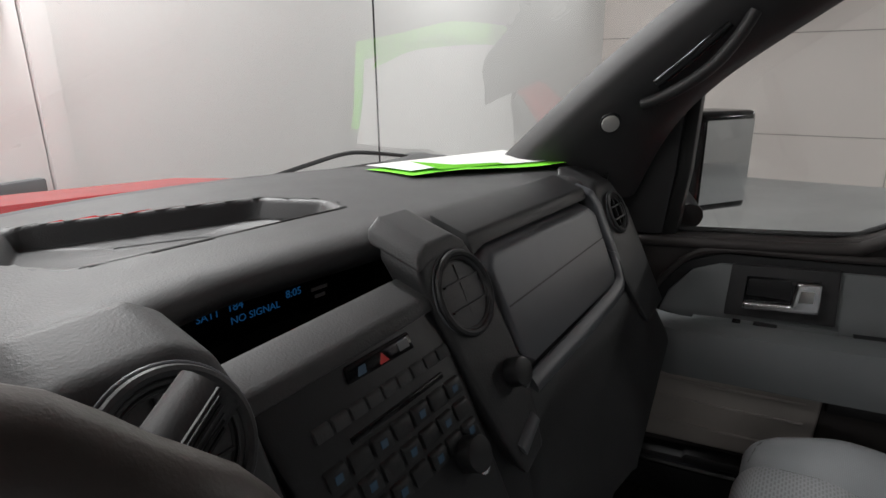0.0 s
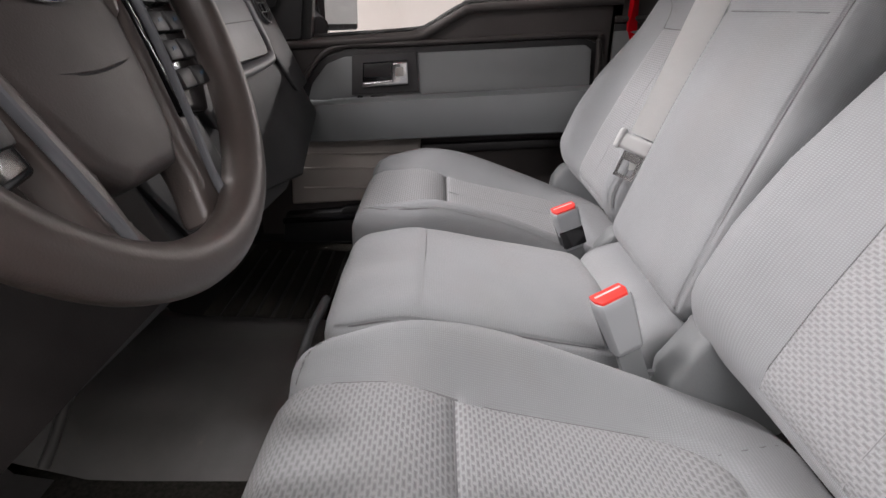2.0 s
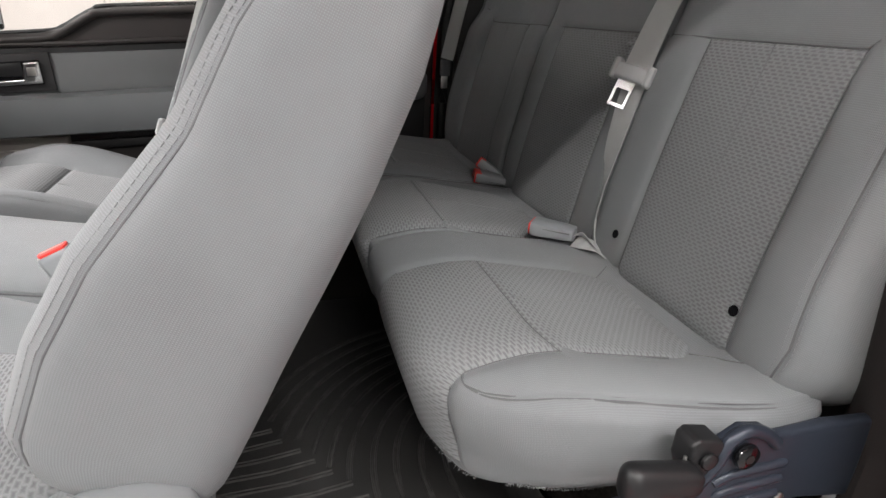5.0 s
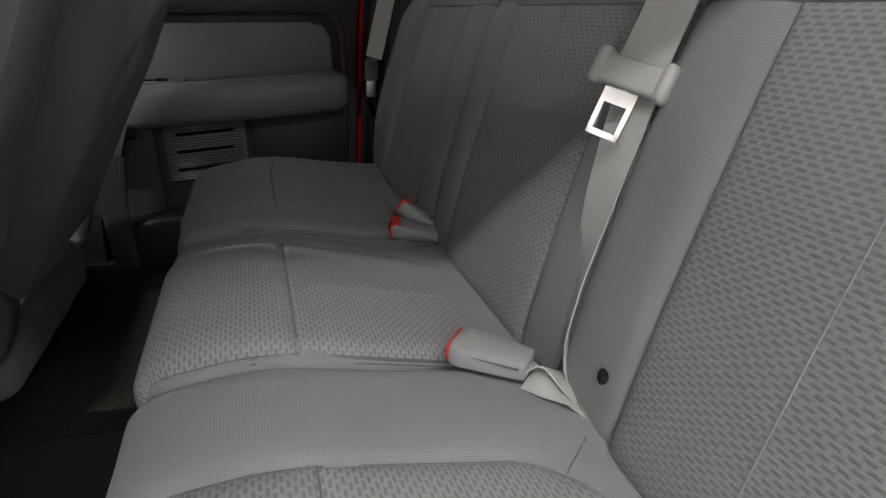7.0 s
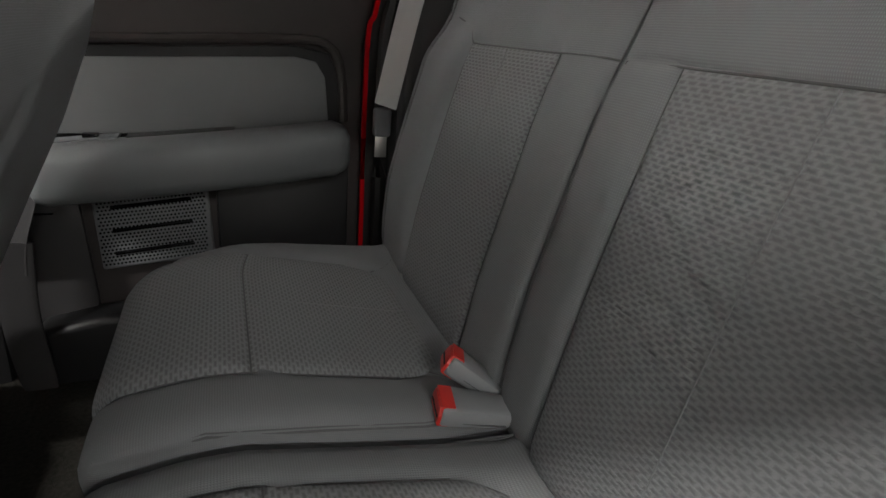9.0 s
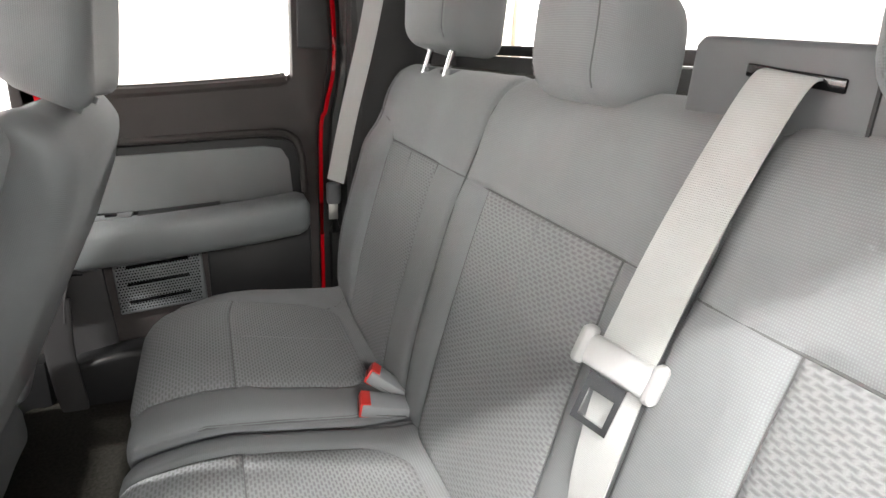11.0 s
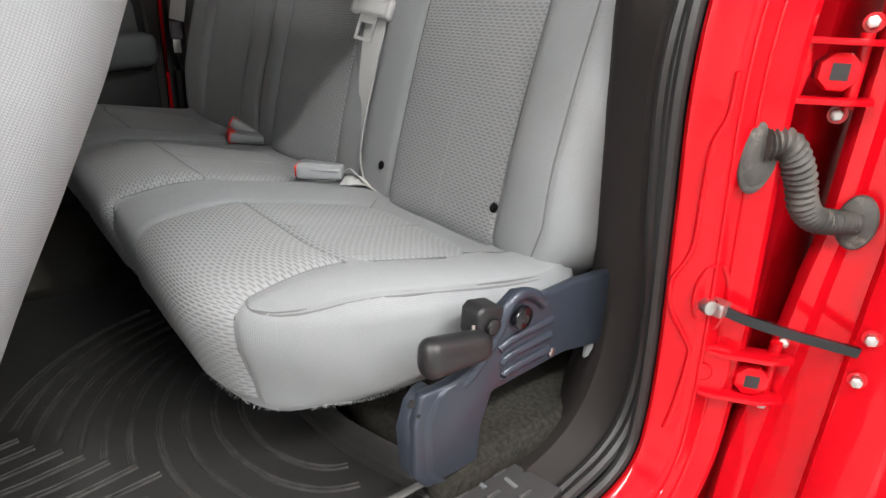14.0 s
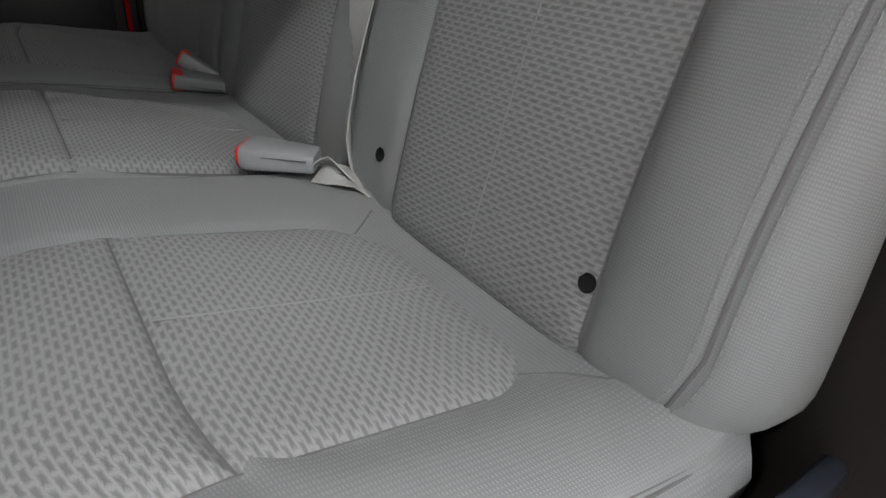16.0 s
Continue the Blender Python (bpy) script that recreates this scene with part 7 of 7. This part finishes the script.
part("mat_rib", rib([(-0.477, -0.738), (-0.485, -0.66), (-0.498, -0.44)]), "mat_worn", base)
for k in range(4):
    x, y = -0.509 - 0.036 * k, -0.717 + 0.028 * k
    part("mat_rib", rib([(x, y), (x - 0.006, y + 0.06), (x - 0.014, -0.44)]), "mat_worn", base)
    out = [(x - 0.004, y - 0.001), (x - 0.04, y - 0.008), (x - 0.075, y - 0.019), (x - 0.122, y - 0.045)]
    out = [p for p in out if p[0] > -0.646]
    if len(out) > 1:
        part("mat_rib", rib(out), "mat_worn", base)

offset = FRONT.copy()
mat_f = thing("front_floor_mat", (-0.4, 0.3, 0.725), "black rubber mat in the driver's footwell", "floor mat", "floor mats")
part("mat_body", loft([[(x, -0.16, 0.735), (x, 0.05, 0.735), (x, 0.42, 0.735), (x, 0.50, 0.75), (x, 0.62, 0.90)] for x in (-0.72, -0.66, -0.4, -0.2, -0.15)]), "mat_front", mat_f)
part("tunnel_flap", loft([[(x, -0.16, 0.748 + h), (x, 0.1, 0.748 + h), (x, 0.40, 0.753 + h), (x, 0.60, 0.81 + h)] for x, h in ((-0.15, -0.012), (-0.135, 0.004), (-0.12, 0.022), (-0.09, 0.055), (-0.05, 0.068), (0.10, 0.068), (0.17, 0.060), (0.215, 0.045), (0.235, 0.020))]), "mat_front", mat_f)
part("mat_rim", tube([(0.235, -0.16, 0.768), (0.235, 0.1, 0.768), (0.235, 0.40, 0.773), (0.235, 0.60, 0.830)], 0.006, 8), "mat_front", mat_f)
part("mat_ridge", tube(smooth_line([(-0.150, 0.458, 0.760), (-0.120, 0.452, 0.789), (-0.088, 0.449, 0.823), (-0.050, 0.447, 0.834), (0.100, 0.445, 0.834), (0.170, 0.445, 0.826), (0.215, 0.447, 0.811), (0.235, 0.448, 0.788)], 5), 0.008, 10), "mat_front", mat_f)
bar = thing("seat_bar", (0.05, 0.12, 0.75), "dark curved bar in front of the centre seat", "bar")
part("bar_tube", sweep(smooth_line([(-0.035, 0.13, 0.78), (-0.017, 0.131, 0.835), (0.05, 0.125, 0.866), (0.128, 0.112, 0.885)], 6), circle(0.008, 10)), "dark_grey", bar)
part("mat_edge", tube([(-0.70, -0.15, 0.742), (-0.69, 0.25, 0.742), (-0.66, 0.42, 0.748), (-0.65, 0.52, 0.79)], 0.008, 8), "mat_front", mat_f)
structure("floor_tunnel", loft([[(x, -0.5, 0.74 + h), (x, 0.1, 0.74 + h), (x, 0.40, 0.745 + h), (x, 0.62, 0.80 + h)] for x, h in ((-0.12, 0.0), (-0.10, 0.045), (-0.06, 0.065), (0.06, 0.065), (0.10, 0.045), (0.12, 0.0))]), "carpet", "dark carpeted floor tunnel", "carpet")
mat_p = thing("passenger_floor_mat", (0.4, 0.25, 0.725), "black ribbed rubber mat in the passenger footwell", "floor mat", "floor mats")
pm = part("mat_body", loft([[(x, 0.05, 0.735), (x, 0.40, 0.735), (x, 0.52, 0.77), (x, 0.62, 0.92)] for x in (0.13, 0.3, 0.5, 0.72)]), "mat", mat_p)
for k in range(9):
    part("groove_ridge", tube([(0.17, 0.09 + k * 0.036, 0.737), (0.68, 0.09 + k * 0.036, 0.737)], 0.005, 8), "mat", pm)
structure("kick_panel", boxes((0.735, 0.86, 0.42, 0.70, 0.62, 1.10), bevel=0.01), "black", "black kick panel in the passenger footwell", "trim")
structure("firewall", boxes((-0.80, 0.80, 0.60, 0.68, 0.66, 1.36), bevel=0.01), "carpet", "dark carpeted firewall", "carpet")
structure("driver_floor_sill", boxes((-0.80, -0.70, -0.20, 0.60, 0.70, 0.775), bevel=0.01), "black", "black door sill on the open side", "sill")

offset = Vector((0, 0, 0))

# ---- belts and buckles ----


def buckle(name, m, label, belt_tail=None, dark_patch=False, flat=False):
    """A belt buckle: tapered grey case along +z with a parting line, red push button in its end."""
    ob = thing(name, (0, 0, 0), label, "belt buckle", "belt buckles")
    BASE[ob] = Vector((0, 0, 0))
    ob.matrix_basis = m if name != "front_buckle" else Matrix.Translation(FRONT) @ m
    w, h = (0.0205, 0.0115) if flat else (0.0225, 0.0165 if belt_tail else 0.0125)
    lines = []
    for z, k, q in ((-0.042, 0.70, 0.66), (-0.040, 0.80, 0.76), (-0.034, 0.84, 0.80), (0.0, 0.95, 0.92), (0.022, 1.0, 1.0), (0.029, 0.98, 0.97), (0.031, 0.93, 0.90)):
        ww, hh = w * k, h * q
        lines.append([Vector((x * ww, y * hh, z)) for x, y in ((-1, -0.45), (-0.93, -0.80), (-0.76, -1), (0.76, -1), (0.93, -0.80), (1, -0.45), (1, 0.45), (0.93, 0.80), (0.76, 1), (-0.76, 1), (-0.93, 0.80), (-1, 0.45))])
    bm = bmesh.new()
    rows = [[bm.verts.new(p) for p in line] for line in lines]
    for r0, r1 in zip(rows, rows[1:]):
        for i in range(12):
            bm.faces.new((r0[i], r0[(i + 1) % 12], r1[(i + 1) % 12], r1[i]))
    bm.faces.new(rows[0][::-1])
    bm.faces.new(rows[-1])
    case = part("case", bm, "grey_plastic", ob, angle=0.6)
    part("button", prism([(-w * 0.90, -h * 0.1), (-w * 0.70, -h * 0.86), (w * 0.70, -h * 0.86), (w * 0.90, -h * 0.1), (w * 0.86, h * 0.80), (-w * 0.86, h * 0.80)], 0.020, 0.0345, "z", bevel=0.0014), "red_latch", ob, "red release button")
    part("tongue_slot", boxes((-w * 0.72, w * 0.72, h * 0.10, h * 0.30, 0.0338, 0.0350), bevel=0), "white_cap" if not flat else "gloss_black", ob)
    part("parting_line", boxes((-w * 0.97, w * 0.97, h * 0.30, h * 0.36, -0.036, 0.024), bevel=0), "dark_grey", case)
    if flat:
        part("button_side", boxes((-w * 0.80, w * 0.80, -h * 1.04, h * 1.04, 0.019, 0.0330), bevel=0.001), "red_latch", ob)
    if dark_patch:
        part("label_patch", boxes((-w * 0.90, w * 0.90, -h * 1.01, h * 1.01, -0.036, -0.002), bevel=0.004), "gloss_black", case)
    if belt_tail == 2:
        part("tail", boxes((-0.015, 0.015, -0.006, 0.006, -0.11, -0.036), bevel=0.004), "armrest", ob)
    return ob


def aim(at, direction, wide):
    """A pose whose z axis looks along direction and whose x axis lies as near as can be to wide."""
    z = Vector(direction).normalized()
    x = (Vector(wide) - z * z.dot(Vector(wide))).normalized()
    y = z.cross(x)
    return Matrix.Translation(at) @ Matrix((x, y, z)).transposed().to_4x4()


buckle("front_buckle", aim((-0.190, -0.285, 1.032), (0.02, 0.42, 1), (0.25, -0.95, 0.40)), "grey belt buckle with red button beside the driver's seat", 2)
buckle("front_buckle", aim((0.155, -0.300, 1.020), (-0.06, 0.38, 1), (0.10, -0.95, 0.36)), "grey belt buckle with black patch beside the passenger seat", 2, True)
buckle("rear_buckle", aim((-0.2145, -1.0885, 1.045), (0.64, 0.77, 0.02), (-0.77, 0.64, 0.0)), "grey belt buckle lying on the rear bench")
buckle("rear_buckle", aim((0.183, -1.118, 1.027), (0.16, 0.97, 0.16), (0.97, -0.16, 0.1)), "grey belt buckle with red button in the bench gap", flat=True)
buckle("rear_buckle", aim((0.226, -1.138, 1.036), (0.30, 0.66, 0.45), (0.90, -0.3, -0.1)), "grey belt buckle tilted out of the bench gap", flat=True)


def guide(parent, at, m):
    """Belt guide block and metal tongue."""
    g = part("guide", turned(boxes((-0.034, 0.034, -0.007, 0.007, -0.013, 0.013), bevel=0.006, segments=3), m), "belt_guide", parent, "pale plastic belt guide")
    part("guide_cheek", turned(boxes((-0.038, -0.026, -0.009, 0.009, -0.0155, 0.018), bevel=0.006, segments=3), m), "belt_guide", g)
    part("guide_cheek", turned(boxes((0.026, 0.038, -0.009, 0.009, -0.0155, 0.018), bevel=0.006, segments=3), m), "belt_guide", g)
    bm = bmesh.new()
    for x0, x1, z0, z1 in ((-0.0165, -0.0115, -0.056, -0.014), (0.0115, 0.0165, -0.056, -0.014), (-0.0115, 0.0115, -0.056, -0.0505), (-0.0115, 0.0115, -0.027, -0.014)):
        v = bmesh.ops.create_cube(bm, size=1)["verts"]
        bmesh.ops.transform(bm, verts=v, matrix=Matrix.LocRotScale(((x0 + x1) / 2, 0.004, (z0 + z1) / 2), None, (x1 - x0, 0.0035, z1 - z0)))
    part("tongue", turned(bm, m), "chrome", parent, "steel belt tongue")


cb = thing("centre_belt", (-0.22, -1.2, 1.02), "pale grey seat belt across the rear bench with tongue", "seat belt", "seat belts")
def turning(vectors, n=8):
    """The flat of a belt, given at each of its control points, turned evenly between them."""
    vs = [Vector(v).normalized() for v in vectors]

    def at(i):
        k = min(i // n, len(vs) - 2)
        return vs[k].lerp(vs[k + 1], min(1.0, (i - k * n) / n)).normalized()
    return at


part("upper_webbing", strap([(-0.228, -1.304, 1.527), (-0.228, -1.288, 1.520), (-0.227, -1.264, 1.478), (-0.222, -1.230, 1.395), (-0.216, -1.203, 1.308)], 0.047, up=turning([(1, 0.05, 0.1), (1, 0.05, 0.1), (1, 0.1, 0.06), (0.97, 0.25, 0.04), (0.90, 0.42, 0.05)])), "webbing", cb)
guide(cb, None, aim((-0.216, -1.197, 1.302), (-0.02, -0.34, 0.94), (0.90, 0.42, 0.1)))
part("lower_webbing", strap([(-0.217, -1.206, 1.296), (-0.216, -1.196, 1.255), (-0.218, -1.182, 1.19), (-0.224, -1.170, 1.12), (-0.232, -1.162, 1.06), (-0.246, -1.168, 1.018), (-0.262, -1.190, 0.99)], 0.040, up=turning([(0.90, 0.42, 0.0), (0.92, 0.36, 0.0), (0.96, 0.05, 0.1), (0.88, -0.40, 0.1), (0.80, -0.55, 0.1), (0.82, -0.5, 0.2), (0.8, -0.5, 0.2)])), "webbing", cb)
part("buckle_webbing", strap([(-0.238, -1.117, 1.040), (-0.247, -1.130, 1.043), (-0.257, -1.146, 1.034), (-0.268, -1.166, 1.018), (-0.275, -1.185, 1.0)], 0.034, up=turning([(-0.77, 0.64, 0.0), (-0.6, 0.5, 0.6), (-0.75, 0.55, 0.2), (-0.8, 0.5, -0.2), (-0.8, 0.5, 0.0)])), "webbing", cb)
part("folded_webbing", strap([(-0.242, -1.120, 1.030), (-0.258, -1.128, 1.034), (-0.276, -1.145, 1.026), (-0.290, -1.168, 1.010)], 0.026, up=turning([(-0.7, 0.6, -0.3), (-0.5, 0.6, -0.6), (-0.7, 0.6, 0.3), (-0.7, 0.6, 0.2)])), "webbing", cb)
sb = thing("belt_housing", (-0.20, -1.34, 1.49), "grey plastic belt outlet behind the rear bench", "belt housing")
hb_ = part("housing", prism([(-0.122, 1.455), (-0.126, 1.546), (-0.134, 1.553), (-0.298, 1.546), (-0.306, 1.455)], -1.385, -1.303, "y", bevel=0.006, segments=3), "dark_grey", sb)
part("slot", prism([(-0.186, 1.5225), (-0.186, 1.5325), (-0.268, 1.5250), (-0.268, 1.5150)], -1.304, -1.3005, "y", bevel=0.002), "gloss_black", hb_)
part("cover_line", boxes((-0.291, -0.2885, -1.3045, -1.301, 1.475, 1.545), bevel=0), "black", hb_)

pb = thing("passenger_rear_belt", (0.70, -1.2, 0.9), "pale grey seat belt hanging by the closed rear door", "seat belt", "seat belts")
part("webbing", strap([(0.682, -1.244, 1.672), (0.692, -1.222, 1.55), (0.703, -1.188, 1.40), (0.711, -1.158, 1.25)], 0.041, up=(0.65, 0.75, 0)), "webbing", pb)
part("tongue", boxes((0.700, 0.720, -1.168, -1.138, 1.200, 1.248), bevel=0.008, segments=3), "dark_grey", pb)
part("tongue_plate", boxes((0.707, 0.711, -1.162, -1.142, 1.165, 1.205), bevel=0.001), "steel", pb)
part("upper_anchor", disc((0.708, -1.249, 1.690), (-0.8, 0.6, 0), 0.024, 0.012, 24, 0.005), "trim", pb)
part("red_tab", sweep(smooth_line([(0.690, -1.252, 1.672), (0.690, -1.238, 1.690), (0.690, -1.222, 1.698)], 5), circle(0.0035, 8)), "red_latch", pb)
db = thing("driver_rear_belt", (-0.69, -1.25, 0.9), "pale grey seat belt between bench and doorway trim", "seat belt", "seat belts")
part("webbing", strap([(-0.694, -1.252, 1.70), (-0.692, -1.248, 1.60), (-0.688, -1.246, 1.50), (-0.688, -1.247, 1.40), (-0.692, -1.250, 1.30), (-0.697, -1.268, 1.18), (-0.700, -1.275, 1.00)], 0.040, up=(0.80, 0.60, 0)), "webbing", db)
part("tongue", boxes((-0.708, -0.690, -1.245, -1.225, 1.175, 1.215), bevel=0.004), "grey_plastic", db)
part("lower_anchor", boxes((-0.715, -0.700, -1.222, -1.205, 0.88, 0.935), bevel=0.005), "grey_plastic", db)
offset = FRONT.copy()
fb = thing("front_centre_belt", (0.2, -0.45, 1.05), "pale grey seat belt over the front backrest with tongue", "seat belt", "seat belts")
part("webbing", strap([(0.148, -0.520, 1.50), (0.148, -0.482, 1.40), (0.148, -0.440, 1.275), (0.150, -0.405, 1.172)], 0.046, up=turning([(0.6, 0.75, 0.2), (0.55, 0.8, 0.2), (0.5, 0.82, 0.2), (0.5, 0.84, 0.1)])), "webbing", fb)
guide(fb, None, aim((0.150, -0.398, 1.158), (0.03, -0.34, 0.94), (0.5, 0.84, 0.1)))
part("lower_webbing", strap([(0.158, -0.404, 1.14), (0.164, -0.41, 1.06), (0.162, -0.42, 0.98)], 0.030, up=(0.6, 0.8, 0)), "webbing", fb)
offset = Vector((0, 0, 0))
lb = thing("passenger_front_belt", (0.745, -0.58, 0.72), "grey lap belt strap beside the passenger seat", "seat belt", "seat belts")
# dark trim colour in place of pale webbing puts the front seat's shade into it
part("webbing", strap([(0.735, -0.640, 1.16), (0.728, -0.616, 1.09), (0.722, -0.598, 1.03), (0.720, -0.592, 0.98)], 0.040, up=(0.25, 0.95, 0.1)), "trim", lb)
part("sleeve", sweep(smooth_line([(0.722, -0.598, 1.03), (0.720, -0.592, 0.92), (0.720, -0.596, 0.84), (0.722, -0.604, 0.765)], 8), [(0.006 * math.copysign(abs(math.cos(a)) ** 0.5, math.cos(a)), 0.027 * math.copysign(abs(math.sin(a)) ** 0.7, math.sin(a))) for a in [2 * math.pi * k / 20 for k in range(20)]], up=(0, 1, 0), size=lambda k: 1.0 if k < 20 else 1.0 - 0.22 * ((k - 20) / 4) ** 2), "trim", lb, "stiff grey plastic sleeve")

# ---- things in the shop behind the truck ----
frame_ = thing("wooden_frame", (8.9, -5.3, 0.0), "plywood-framed hatch on the shop wall", "wooden frame")
part("top_beam", boxes((8.85, 9.09, -5.92, -4.92, 2.67, 3.10), bevel=0.02), "plywood", frame_)
part("board", boxes((8.95, 9.09, -5.85, -4.95, 0.0, 2.67), bevel=0.01), "board", frame_)
part("post", boxes((8.85, 9.09, -5.98, -5.86, 0.0, 2.67), bevel=0.01), "plywood", frame_)
notice = thing("notice_board", (9.05, -7.72, 1.76), "small white notice in a thin dark frame on the shop wall", "notice")
part("sheet", boxes((9.06, 9.085, -7.96, -7.49, 1.77, 2.22), bevel=0.004), "paper", notice)
for y0, y1, z0, z1 in ((-7.985, -7.96, 1.745, 2.245), (-7.49, -7.465, 1.745, 2.245), (-7.985, -7.465, 2.22, 2.245), (-7.985, -7.465, 1.745, 1.77)):
    part("frame_bar", boxes((9.05, 9.09, y0, y1, z0, z1), bevel=0.004), "dark_grey", notice)
part("cable_loop", tube(smooth_line([(9.04, -7.30, 2.02), (9.03, -7.42, 2.22), (9.03, -7.55, 2.24), (9.03, -7.58, 2.14), (9.04, -7.46, 2.08)], 6), 0.018, 8), "rubber", notice, "black loop of cable")
wdoor = thing("wall_door", (0.8, 2.93, 0.0), "white shop door with grey push bar", "door")
part("leaf", boxes((-0.1, 0.95, 2.90, 2.94, 0.02, 2.08), bevel=0.006), "wall", wdoor)
part("push_bar", boxes((0.0, 0.90, 2.84, 2.89, 1.06, 1.12), bevel=0.01), "dark_grey", wdoor)
part("door_jamb", boxes((0.955, 1.06, 2.88, 2.945, 0.0, 2.14), bevel=0.006), "wall", wdoor)
part("closer", boxes((0.45, 0.90, 2.82, 2.90, 1.98, 2.06), bevel=0.01), "dark_grey", wdoor)
for z in (0.62, 1.95, 3.25):
    structure("panel_joint", boxes((9.096, 9.101, -9.0, 2.95, z, z + 0.012), bevel=0), "pocket", "thin joint between wall panels", "wall joint")
for y in (1.6, -0.9, -3.4, -8.0):
    structure("panel_joint", boxes((9.097, 9.102, y, y + 0.01, 0.0, 4.0), bevel=0), "pocket", "thin joint between wall panels", "wall joint")
